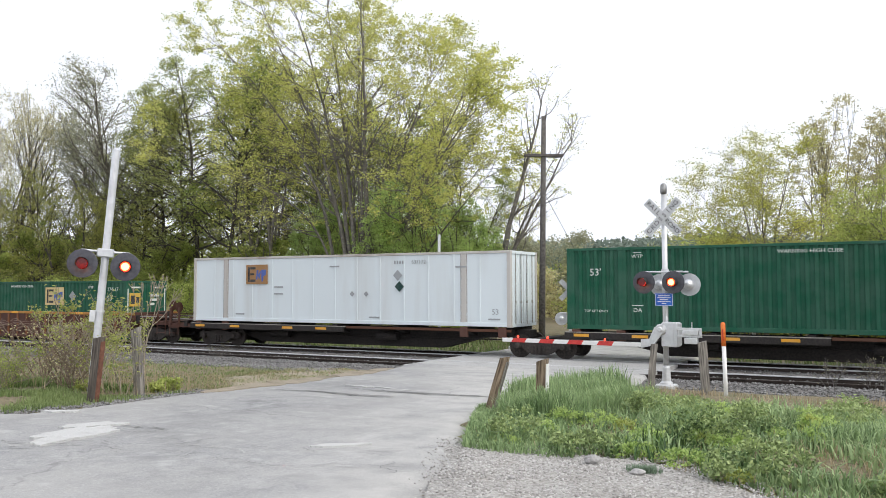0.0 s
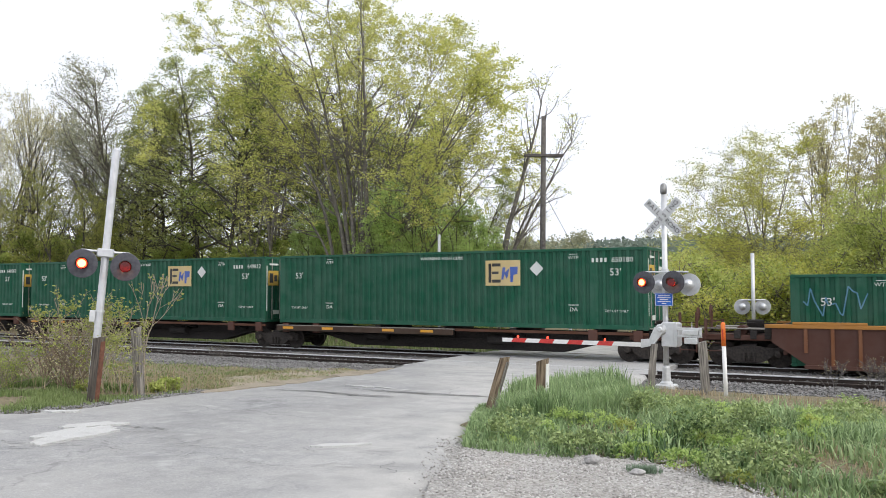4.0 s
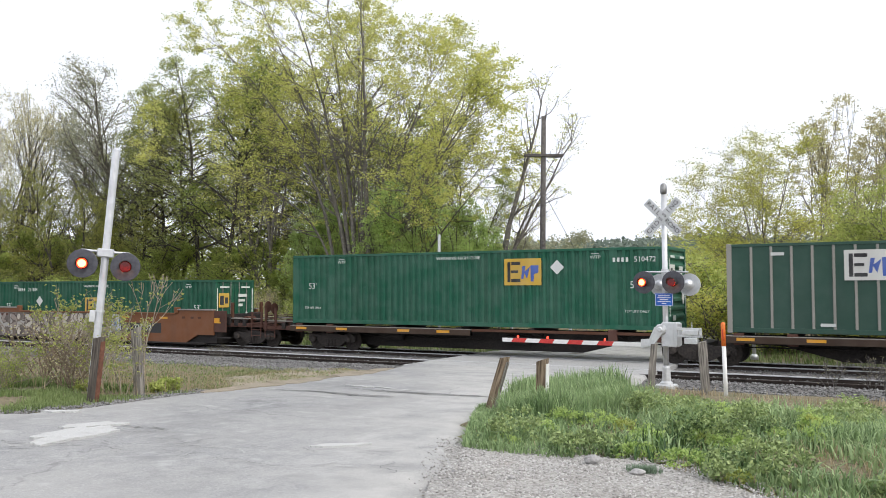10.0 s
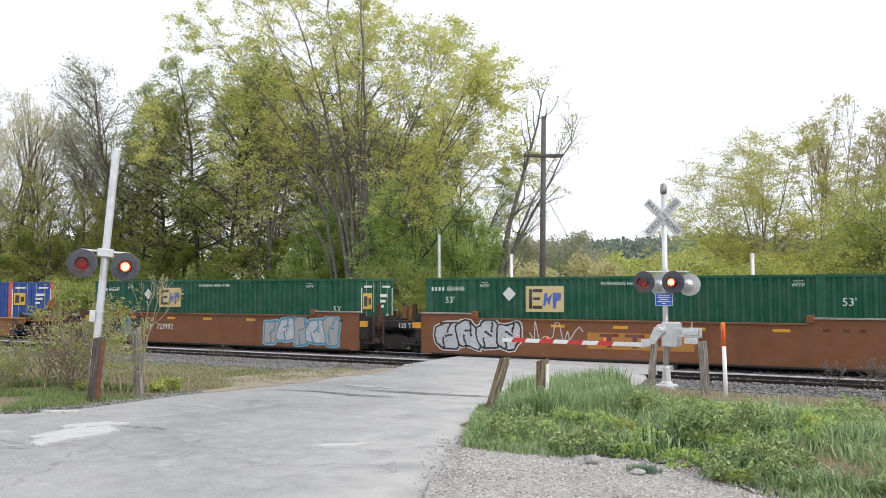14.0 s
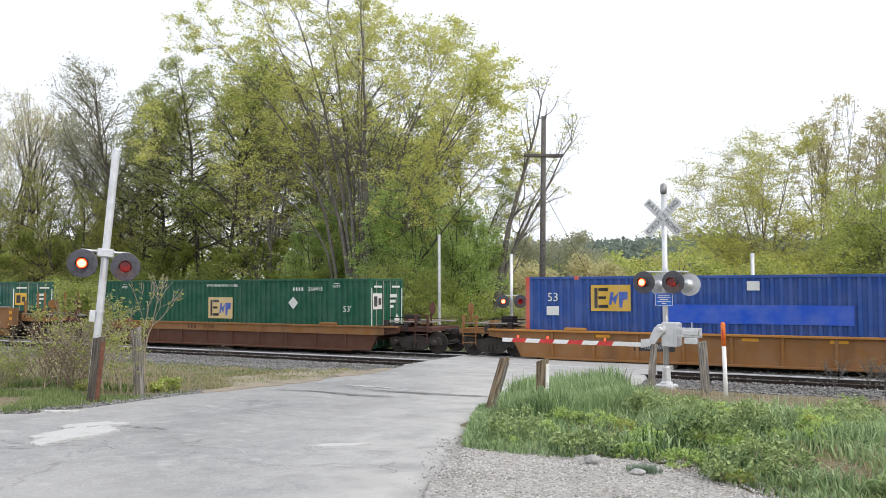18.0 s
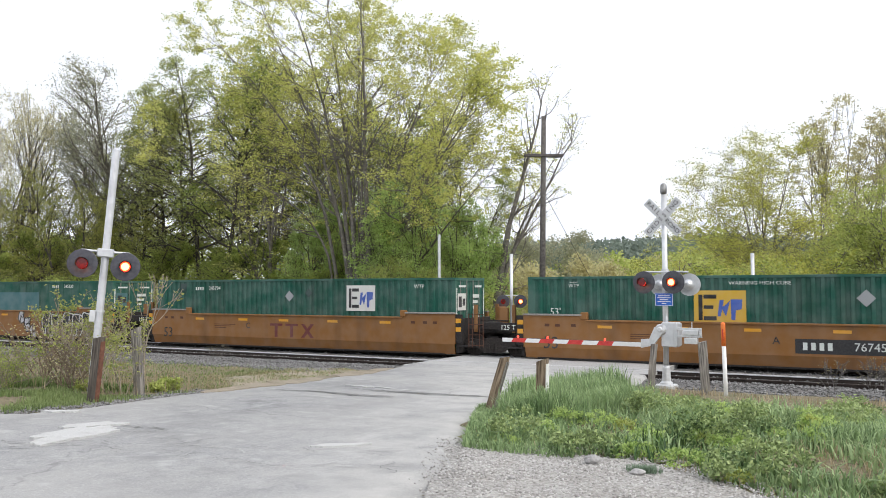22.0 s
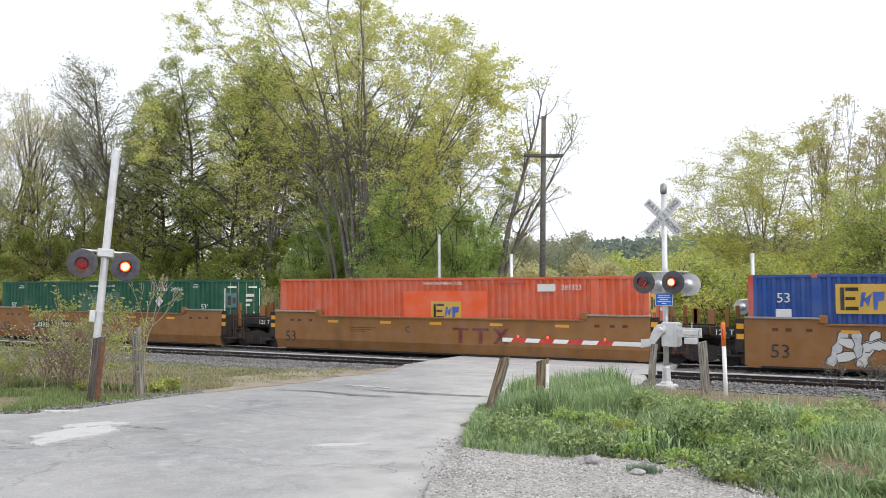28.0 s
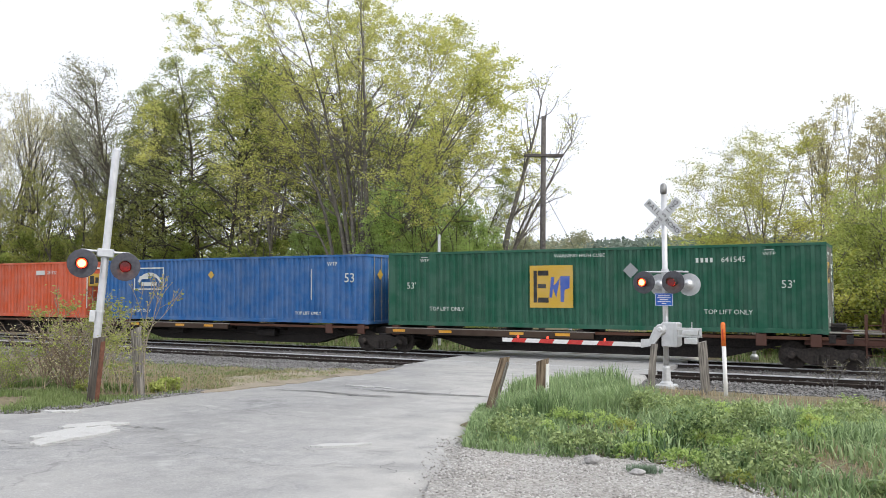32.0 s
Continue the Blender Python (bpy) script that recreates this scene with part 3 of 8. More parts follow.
def crossbuck(parent, m, length=1.22, width=0.23, words=True):
    a, b = ("RAIL   ROAD", "CROSSING") if words else ("", "")
    for k, (turn, text) in enumerate(((-45, a), (45, b))):
        blade = part("blade", Shape().box(-length / 2, length / 2, -0.006 - k * 0.014, 0.006 - k * 0.014, -width / 2, width / 2, 0.003), [DULLGREY if not words else REFLECTWHITE], parent, "white reflective blade")
        blade.matrix_basis = m @ pose(0, 0, 0, 0, -turn, 0)
        if words:
            half = length / 2
            if text == "CROSSING":
                for i, ch in enumerate(text):
                    lettering(ch, 0.165, BLACK, blade, pose(-half + 0.11 + i * 0.1425, -0.024, 0.0), "letter", 1.15)
            else:
                for i, ch in enumerate("RAIL"):
                    lettering(ch, 0.165, BLACK, blade, pose(-half + 0.10 + i * 0.115, -0.008, 0.0), "letter", 1.1)
                for i, ch in enumerate("ROAD"):
                    lettering(ch, 0.165, BLACK, blade, pose(0.155 + i * 0.123, -0.008, 0.0), "letter", 1.1)


# the gated signal by the grass bank
SX, SY, SZ = -5.39, 21.68, 0.06
FACE = -5.0
gate = thing("crossing_signal", "silver crossing signal mast with crossbuck, flashing lights and a lowered gate", "crossing signal", pose(SX, SY, SZ, 0, 0, FACE))
part("base", Shape().box(-0.24, 0.24, -0.24, 0.24, -0.15, 0.05, 0.03).lathe(pose(0, 0, 0.05), [(0.17, 0), (0.16, 0.04), (0.11, 0.08), (0.10, 0.42), (0.085, 0.46)], 18), GALV, gate, "cast base on a footing")
part("mast", Shape().tube((0, 0, 0.3), (0, 0, 4.95), 0.071, n=18), SILVER, gate, smooth=True)
bell = part("bell", Shape().lathe(pose(0, -0.02, 4.93), [(0.05, 0), (0.078, 0.03), (0.085, 0.09), (0.085, 0.22), (0.07, 0.27), (0.03, 0.30), (0.01, 0.305)], 16), BELLGREY, gate, "weathered bell on the mast top", True)
crossbuck(gate, pose(0, -0.10, 4.34))
arm = part("crossarm", Shape().tube((-0.50, -0.08, 2.93), (0.50, -0.08, 2.93), 0.024, n=8).tube((-0.5, 0.34, 2.93), (0.5, 0.34, 2.93), 0.024, n=8).tube((0, -0.1, 2.93), (0, 0.36, 2.93), 0.03, n=8).lathe(pose(0, 0, 2.86), [(0.10, 0), (0.10, 0.14)], 12), SILVER, gate, "pipe crossarm with clamps")
for x, first in ((-0.385, 0), (0.385, 1)):
    light_unit(gate, pose(x - 0.10, -0.22, 2.66), first)
    light_unit(gate, pose(x + 0.15, 0.30, 2.60, 0, 0, 180), first, rear=True)
sign = part("sign", Shape().box(-0.24, 0.24, -0.105, -0.095, 2.05, 2.38, 0.004), BLUESIGN, gate, "blue notice sign")
part("sign_border", Shape().box(-0.225, 0.225, -0.109, -0.1055, 2.357, 2.366).box(-0.225, 0.225, -0.109, -0.1055, 2.064, 2.073).box(-0.228, -0.219, -0.109, -0.1055, 2.064, 2.366).box(0.219, 0.228, -0.109, -0.1055, 2.064, 2.366), WHITE, sign)
for k, w in enumerate((0.30, 0.34, 0.22, 0.34, 0.12)):
    part("line_of_writing", Shape().box(-w / 2, w / 2, -0.109, -0.1055, 2.305 - k * 0.05, 2.325 - k * 0.05), WHITE, sign)
mech = part("mechanism_box", Shape().box(-0.02, 0.38, -0.30, 0.06, 1.02, 1.64, 0.02).box(0.30, 0.40, -0.31, 0.07, 1.05, 1.61, 0.01), SILVER, gate, "silver gate mechanism box")
part("hinge", Shape().tube((0.405, -0.25, 1.12), (0.405, -0.25, 1.54), 0.014, n=6), GALV, mech)
part("hub", Shape().lathe(pose(-0.02, -0.30, 1.46, 90, 0, 0), [(0.14, -0.02), (0.14, 0.06), (0.10, 0.08), (0.05, 0.12), (0.03, 0.12)], 18), SILVER, mech)
part("link", Shape().prism([(-0.16, 1.52), (0.06, 1.60), (0.06, 1.40), (-0.20, 1.05), (-0.52, 0.98), (-0.52, 1.20), (-0.30, 1.22)], -0.40, -0.32), GALV, gate, "cast arm bracket")
part("counterweight", Shape().box(0.42, 0.98, -0.36, -0.30, 1.46, 1.52, 0.006).box(0.42, 1.02, -0.36, -0.28, 1.28, 1.34, 0.006).box(0.55, 0.95, -0.40, -0.26, 1.34, 1.46, 0.012).box(0.60, 0.92, -0.40, -0.26, 1.12, 1.27, 0.012).box(0.96, 1.02, -0.36, -0.30, 1.28, 1.52, 0.006).tube((0.78, -0.33, 1.5), (0.78, -0.33, 1.66), 0.012, n=6), GALV, gate, "steel counterweights on twin bars")
gate_arm = part("gate_arm", Shape().box(-4.62, -0.42, -0.382, -0.348, 1.005, 1.115, 0.006), WHITE, gate, "white gate arm with red stripes")
for k in range(5):
    x = -4.33 + k * 0.86
    if k == 4:
        continue
    h = 0.172
    part("stripe", Shape().prism([(x, 1.004), (x + 0.42, 1.004), (x + 0.49, 1.116), (x + 0.07, 1.116)], -0.386, -0.344), RED, gate_arm, "red reflective stripe")
for x in (-4.12, -3.20, -1.52):
    lamp = part("arm_lamp", Shape().lathe(pose(x, -0.365, 1.125), [(0.024, 0), (0.029, 0.025), (0.028, 0.055), (0.01, 0.068)], 10), GATE_LAMP, gate_arm, "small red arm lamp")
part("lamp_wire", Shape().tube((-4.2, -0.365, 1.122), (-0.5, -0.365, 1.122), 0.006, n=5), BLACK, gate_arm)

# the leaning signal on the other side of the road
LM = pose(-14.20, 11.27, 0.40, 0, 0, 48) @ pose(0, 0, 0, 0, 4.6, 0)
sig = thing("crossing_signal", "leaning silver signal mast with two flashing red lights", "crossing signal", LM)
part("mast", Shape().tube((0, 0, -0.2), (0, 0, 4.98), 0.075, n=18).lathe(pose(0, 0, 4.98), [(0.078, 0), (0.078, 0.03), (0.05, 0.06), (0.01, 0.07)], 16), SILVER, sig, smooth=False)
part("junction_box", Shape().box(-0.16, 0.16, -0.13, 0.11, 2.82, 2.99, 0.02), SILVER, sig, "silver junction box")
part("crossarm", Shape().tube((-0.46, -0.02, 2.93), (0.46, -0.02, 2.93), 0.026, n=8).tube((-0.40, -0.02, 2.93), (-0.40, -0.10, 2.70), 0.02, n=6).tube((0.40, -0.02, 2.93), (0.40, -0.10, 2.70), 0.02, n=6), SILVER, sig)
for x, first in ((-0.40, 0), (0.40, 1)):
    light_unit(sig, pose(x, -0.16, 2.66, 0, 0, 0), first, disc=0.285)
part("conduit", Shape().box(-0.18, -0.07, -0.08, 0.04, 1.52, 1.75, 0.01).lathe(pose(0, 0, 1.50), [(0.09, 0), (0.09, 0.04)], 12).lathe(pose(0, 0, 1.72), [(0.09, 0), (0.09, 0.04)], 12), GALV, sig, "conduit and clamp box")

# wooden guard posts
def post(x, y, z, h, w, d, lean_x, lean_y, turn, mat, face_mat, label, cut=0.03, edge_w=0.05):
    p = thing("guard_post", label, "post", pose(x, y, z, lean_y, lean_x, turn), group="wooden guard posts")
    sh = Shape()
    levels = 7
    rnd = random.Random(int(x * 100))
    for k in range(levels):
        t = k / (levels - 1)
        zz = -0.25 + (h + 0.25) * t
        q = 1 - 0.05 * t
        for sx, sy in ((-1, -1), (1, -1), (1, 1), (-1, 1)):
            top = (cut * sx + rnd.uniform(-0.01, 0.01)) if k == levels - 1 else 0
            sh.v.append((sx * w / 2 * q + rnd.uniform(-0.005, 0.005), sy * d / 2 * q + rnd.uniform(-0.005, 0.005), zz + top))
    for k in range(levels - 1):
        for c in range(4):
            sh.f.append((k * 4 + c, k * 4 + (c + 1) % 4, (k + 1) * 4 + (c + 1) % 4, (k + 1) * 4 + c))
    sh.f.append(tuple(range((levels - 1) * 4, levels * 4)))
    sh.m = [0] * len(sh.f)
    part("timber", sh, mat, p)
    # white and grey facings paint in the light on the near posts' right sides
    if face_mat:
        part("facing", Shape().box(w / 2 - 0.004, w / 2 + 0.012, -d / 2 * 0.9, d / 2 * 0.9, 0.05, h - 0.06, 0.004), face_mat, p, "facing of another tone on one side")
    return p


post(-5.33, 13.07, 0.36, 1.02, 0.17, 0.15, 1.5, 0, 2, POSTWOOD, WHITE, "square brown guard post with a bright pale edge, in tall grass")
post(-6.19, 12.77, 0.36, 1.10, 0.13, 0.15, 16, -4, 4, POSTWOOD, GREYWOOD, "leaning brown guard post at the edge of the road")
post(-4.02, 19.80, 0.10, 1.24, 0.19, 0.16, -3.5, 0, 20, GREYWOOD, None, "grey weathered guard post beside the signal", 0.015)
post(-5.68, 21.25, 0.06, 1.10, 0.17, 0.14, 5, 0, 20, GREYWOOD, None, "grey weathered guard post in front of the signal mast", 0.01)
post(-13.11, 10.44, 0.46, 1.24, 0.17, 0.13, 8, 2, 12, DARKPOST, RUSTFACE, "dark leaning guard post with a rust-red side")
post(-13.63, 11.98, 0.42, 1.36, 0.17, 0.13, -2.5, 2, 12, GREYWOOD, None, "grey split guard post beside the road")

marker = thing("marker_post", "white plastic marker post with an orange top sleeve", "marker post", pose(-3.48, 19.24, 0.12, 0, -1.5, 0))
part("tube", Shape().tube((0, 0, -0.2), (0, 0, 1.18), 0.046, n=16), WHITE, marker, smooth=True)
part("sleeve", Shape().lathe(pose(0, 0, 1.17), [(0.051, 0), (0.051, 0.47), (0.042, 0.51), (0.01, 0.53)], 16), ORANGE, marker, "orange sleeve", True)
part("lettering_bar", Shape().box(-0.010, 0.010, -0.056, -0.050, 1.30, 1.55), RED, marker)

# far side of the tracks
def far_signal(x, y, h, turn, facing_near, label, lights=2.0, gate_too=False, buck=False):
    t = thing("crossing_signal", label, "crossing signal", pose(x, y, -0.05, 0, 0, turn))
    part("mast", Shape().tube((0, 0, 0), (0, 0, h), 0.072, n=12).lathe(pose(0, 0, -0.1), [(0.16, 0), (0.15, 0.14), (0.09, 0.2)], 12), SILVER, t, smooth=True)
    part("crossarm", Shape().tube((-0.45, 0, lights + 0.26), (0.45, 0, lights + 0.26), 0.025, n=8), SILVER, t)
    for s, first in ((-0.38, 0), (0.38, 1)):
        if facing_near:
            light_unit(t, pose(s, -0.16, lights), first)
        else:
            light_unit(t, pose(s, 0.16, lights, 0, 0, 180), first, rear=True, disc=0.30)
    if buck:
        crossbuck(t, pose(0, 0.10, h - 0.40, 0, 0, 180), words=False)
    return t


far_signal(-15.25, 34.0, 4.15, 28, True, "pale signal mast with two red flashing lights beyond the tracks", 2.05)
far_signal(-5.05, 33.8, 3.95, 20, False, "silver signal mast seen from behind, with two round targets", 1.90)
far_signal(-13.25, 36.0, 2.95, 22, False, "silver crossbuck mast seen from behind beyond the tracks", 1.25, buck=True)
fence_post = tagged(part("pipe_post", Shape().tube((0, 0, 0), (0, 0, 5.2), 0.07, n=12).lathe(pose(0, 0, 5.2), [(0.072, 0), (0.05, 0.03), (0.01, 0.04)], 12), SILVER), "tall plain pale pipe standing beyond the tracks", "pole")
fence_post.matrix_basis = pose(-19.25, 34.6, -0.1)

pole = thing("utility_pole", "dark weathered utility pole with one crossarm and no wires", "utility pole", pose(-15.85, 39.0, -0.1, 0.0, 0.9, 29))
part("shaft", Shape().tube((0, 0, -0.3), (0, 0, 11.35), 0.17, 0.115, n=14), POLEWOOD, pole, smooth=True)
part("crossarm", Shape().box(-0.98, 0.98, -0.20, -0.10, 9.28, 9.42, 0.01).box(-0.98, 0.98, 0.10, 0.18, 9.28, 9.40, 0.01), POLEWOOD, pole)
for x in (-0.9, -0.6, -0.3, 0.35, 0.62, 0.92):
    part("pin", Shape().tube((x, -0.15, 9.42), (x, -0.15, 9.54), 0.018, n=6), POLEWOOD, pole)
part("top_pin", Shape().tube((0.10, -0.1, 11.2), (0.16, -0.1, 11.75), 0.02, n=6), POLEWOOD, pole)

cab = thing("relay_cabinet", "white steel equipment cabinet beyond the tracks", "cabinet", pose(0.05, 33.9, -0.1, 0, 0, 0))
part("body", Shape().box(-0.55, 0.75, -0.4, 0.4, 0.05, 1.62, 0.02), WHITE, cab)
part("roof", Shape().box(-0.62, 0.82, -0.47, 0.47, 1.62, 1.72, 0.02), WHITE, cab)
part("door", Shape().box(-0.48, 0.68, -0.415, -0.402, 0.15, 1.52, 0.004), SILVER, cab)
part("handle", Shape().box(0.5, 0.54, -0.44, -0.415, 0.75, 0.9, 0.004), GALV, cab)

# ---------------------------------------------------------------- the train
TRAIN = []          # every thing of the train, with its place along the rails at the start
WHEELS = []
GREEN = paint("container_green", (0.009, 0.090, 0.050), 0.5, 0.18, fade=0.05)
GREEN2 = paint("container_green_faded", (0.016, 0.108, 0.064), 0.55, 0.25, fade=0.07)
GREEN3 = paint("container_green_bluish", (0.012, 0.095, 0.066), 0.55, 0.45)
WHITEBOX = paint("container_white", (0.70, 0.765, 0.79), 0.5, 0.40, (0.42, 0.38, 0.33), 0.0)
STAINEDWHITE = paint("stained_white_frame", (0.52, 0.50, 0.47), 0.6, 0.9, (0.20, 0.13, 0.09), 0.0)
BLUEBOX = paint("container_blue", (0.026, 0.078, 0.29), 0.45, 0.16, fade=0.06)
BLUEBOX2 = paint("container_light_blue", (0.025, 0.132, 0.36), 0.45, 0.3)
ORANGEBOX = paint("container_orange", (0.62, 0.115, 0.045), 0.5, 0.3)
REDPOST = paint("red_corner_post", (0.50, 0.08, 0.05), 0.5, 0.2)
WELLTAN = paint("car_yellow_brown", (0.255, 0.118, 0.034), 0.6, 0.7, (0.075, 0.045, 0.03), 0.07)
STRIPEGREEN = paint("container_dull_green", (0.036, 0.086, 0.064), 0.55, 0.4, (0.03, 0.05, 0.04), 0.03)
POSTGREY = paint("dull_grey_posts", (0.31, 0.30, 0.27), 0.6, 0.5, (0.18, 0.17, 0.15), 0.05)
SPRAYSILVER = surface("silver_spray", (0.42, 0.43, 0.45), (0.56, 0.57, 0.59), 0.5, fine=10, broad=3, bump=0.0)
SPRAYBROWN = surface("brown_spray", (0.07, 0.05, 0.04), (0.11, 0.08, 0.06), 0.6, fine=10, broad=3, bump=0.0)
SPRAYMID = surface("brown_grey_spray", (0.10, 0.082, 0.072), (0.19, 0.16, 0.14), 0.6, fine=5, broad=2, bump=0.0)
SPRAYTAUPE = surface("taupe_spray", (0.25, 0.21, 0.18), (0.34, 0.29, 0.25), 0.6, fine=10, broad=3, bump=0.0)
SPRAYCREAM = surface("cream_spray", (0.46, 0.41, 0.34), (0.58, 0.54, 0.47), 0.6, fine=10, broad=3, bump=0.0)
SPRAYCYAN = surface("cyan_spray", (0.18, 0.46, 0.56), (0.28, 0.54, 0.62), 0.6, fine=10, broad=3, bump=0.0)
WELLRUST = paint("car_rust_brown", (0.20, 0.080, 0.034), 0.65, 0.6, (0.07, 0.04, 0.03), 0.04)
WELLDARK = paint("car_dark_brown", (0.10, 0.042, 0.024), 0.7, 0.5, (0.03, 0.02, 0.018), 0.03)
WELLRED = paint("car_red_brown", (0.095, 0.042, 0.030), 0.7, 0.5, (0.05, 0.03, 0.025), 0.03)
CARORANGE = paint("car_orange_sill", (0.42, 0.19, 0.040), 0.6, 0.5, (0.07, 0.05, 0.03), 0.05)
UNDER = surface("grimy_underframe", (0.014, 0.012, 0.012), (0.032, 0.027, 0.025), 0.85, fine=14, broad=2, dirt=(0.06, 0.045, 0.036), dirt_amount=0.35, bump=0.2)
SILLBROWN = paint("grimy_side_sill", (0.060, 0.038, 0.026), 0.8, 0.6, (0.025, 0.02, 0.018), 0.03)
TRUCKIRON = surface("dusty_cast_iron", (0.022, 0.019, 0.018), (0.055, 0.046, 0.040), 0.85, 0.1, fine=14, broad=3, dirt=(0.09, 0.07, 0.057), dirt_amount=0.35, bump=0.2)
DECK = surface("dusty_walkway", (0.24, 0.22, 0.20), (0.36, 0.34, 0.31), 0.7, 0.2, fine=20, broad=2, bump=0.2)
YELLOW = paint("logo_yellow", (0.60, 0.38, 0.05), 0.5, 0.2)
CREAM = paint("logo_cream", (0.62, 0.48, 0.22), 0.5, 0.2)
LOGOWHITE = paint("logo_white", (0.68, 0.68, 0.64), 0.5, 0.2)
LOGOBROWN = paint("logo_brown", (0.36, 0.19, 0.07), 0.6, 0.3)
LOGOBLACK = paint("logo_black", (0.02, 0.02, 0.022), 0.5, 0.2)
LOGOBLUE = paint("logo_blue", (0.05, 0.11, 0.42), 0.5, 0.2)
LETTERWHITE = paint("stencil_white", (0.66, 0.70, 0.66), 0.5, 0.15)
PLACARD = paint("placard_white", (0.66, 0.68, 0.66), 0.5, 0.2)
PLACARDGREY = paint("placard_grey", (0.32, 0.34, 0.35), 0.5, 0.3)
REFLECT = paint("reflector_yellow", (0.72, 0.34, 0.02), 0.4, 0.2)
DARKPATCH = paint("dark_repaint", (0.006, 0.045, 0.038), 0.5, 0.2)
GREYPATCH = paint("grey_repaint", (0.055, 0.155, 0.165), 0.55, 0.2)
FAINTPATCH = paint("green_grey_repaint", (0.018, 0.100, 0.072), 0.5, 0.2)
BRIGHTBLUE = paint("bright_blue_repaint", (0.012, 0.085, 0.52), 0.4, 0.1)
BRIGHTORANGE = paint("bright_orange_repaint", (0.78, 0.115, 0.030), 0.45, 0.1)
GREYBLUE = paint("graffiti_pale", (0.38, 0.36, 0.33), 0.5, 0.1)
SPRAYBLACK = paint("graffiti_black", (0.02, 0.02, 0.02), 0.5, 0.1)
SPRAYBLUE = paint("graffiti_blue", (0.09, 0.24, 0.36), 0.5, 0.1)
SPRAYWHITE = paint("graffiti_white", (0.60, 0.60, 0.58), 0.5, 0.1)
RUSTSEAM = paint("rust_streak", (0.22, 0.15, 0.11), 0.7, 0.4)
TTXMAROON = paint("maroon_mark", (0.14, 0.03, 0.025), 0.6, 0.2)

BL, BW, BH = 16.154, 1.2955, 2.896


def ribbed_wall(sh, x0, x1, z0, z1, y, depth=0.055, pitch=0.278, side=-1, mi=0):
    """An upright corrugated sheet from x0 to x1; its crests lie in the plane y."""
    n = max(2, round((x1 - x0) / pitch))
    p = (x1 - x0) / n
    xs = []
    for k in range(n):
        a = x0 + k * p
        xs += [(a, 0), (a + 0.34 * p, 0), (a + 0.48 * p, depth), (a + 0.86 * p, depth)]
    xs.append((x1, 0))
    v = [(x, y - side * d, z) for z in (z0, z1) for x, d in xs]
    m = len(xs)
    return sh.add(v, [(k, k + 1, m + k + 1, m + k) for k in range(m - 1)], mi)


def end_wall(sh, x, y0, y1, z0, z1, out, depth=0.04, pitch=0.26, upright=True, mi=0):
    """A corrugated end; crests lie in the plane x and face the way out."""
    a0, a1 = (y0, y1) if upright else (z0, z1)
    n = max(2, round((a1 - a0) / pitch))
    p = (a1 - a0) / n
    st = []
    for k in range(n):
        a = a0 + k * p
        st += [(a, 0), (a + 0.27 * p, 0), (a + 0.5 * p, depth), (a + 0.77 * p, depth)]
    st.append((a1, 0))
    m = len(st)
    if upright:
        v = [(x - out * d, a, z) for z in (z0, z1) for a, d in st]
    else:
        v = [(x - out * d, yy, a) for yy in (y0, y1) for a, d in st]
    return sh.add(v, [(k, k + 1, m + k + 1, m + k) for k in range(m - 1)], mi)


def flat(name, x0, x1, z0, z1, mat, parent, label="", proud=0.006, y=-BW, thick=0.004):
    return part(name, Shape().box(x0, x1, y - proud - thick, y - proud, z0, z1), mat, parent, label)


def logo(box, x0, x1, z0, z1, ground, blue=LOGOBLUE, y=-BW):
    """The owner's mark: a panel with a black barred block and a blue block."""
    g = flat("logo_panel", x0, x1, z0, z1, ground, box, "owner's mark of a black and a blue shape on a panel", y=y)
    w, h = x1 - x0, z1 - z0
    P = lambda u, v: (x0 + u * w, z0 + v * h)
    sh = Shape()
    for u0, u1, v0, v1 in ((0.09, 0.17, 0.12, 0.88), (0.19, 0.44, 0.76, 0.88), (0.19, 0.38, 0.46, 0.56), (0.19, 0.44, 0.12, 0.24)):
        a, b = P(u0, v0), P(u1, v1)
        sh.box(a[0], b[0], y - 0.015, y - 0.0105, a[1], b[1])
    part("black_shape", sh, LOGOBLACK, g)
    sh = Shape()
    for poly in (((0.46, 0.24), (0.52, 0.24), (0.58, 0.72), (0.50, 0.72)), ((0.53, 0.50), (0.62, 0.24), (0.70, 0.70), (0.60, 0.56)), ((0.72, 0.14), (0.79, 0.14), (0.81, 0.42), (0.92, 0.46), (0.93, 0.74), (0.71, 0.74))):
        sh.prism([P(*q) for q in poly], y - 0.015, y - 0.0105)
    part("blue_shape", sh, blue, g)
    return g


def diamond(box, x, z, mat, r=0.27, y=-BW):
    return part("placard", Shape().prism([(x - r, z), (x, z - r), (x + r, z), (x, z + r)], y - 0.010, y - 0.006), mat, box, "square placard set on its corner")


def note(box, text, x, z, size, mat=LETTERWHITE, y=-BW, squeeze=1.0):
    lettering(text, size, mat, box, pose(x, y - 0.010, z), "lettering", squeeze)


def bars(box, x, z, w, h, n=4, mat=LETTERWHITE, y=-BW):
    sh = Shape()
    for k in range(n):
        a = x - w / 2 + w * k / n
        sh.box(a, a + w / n * 0.55, y - 0.010, y - 0.006, z - h * 0.42, z + h * 0.42)
    return part("writing", sh, mat, box)


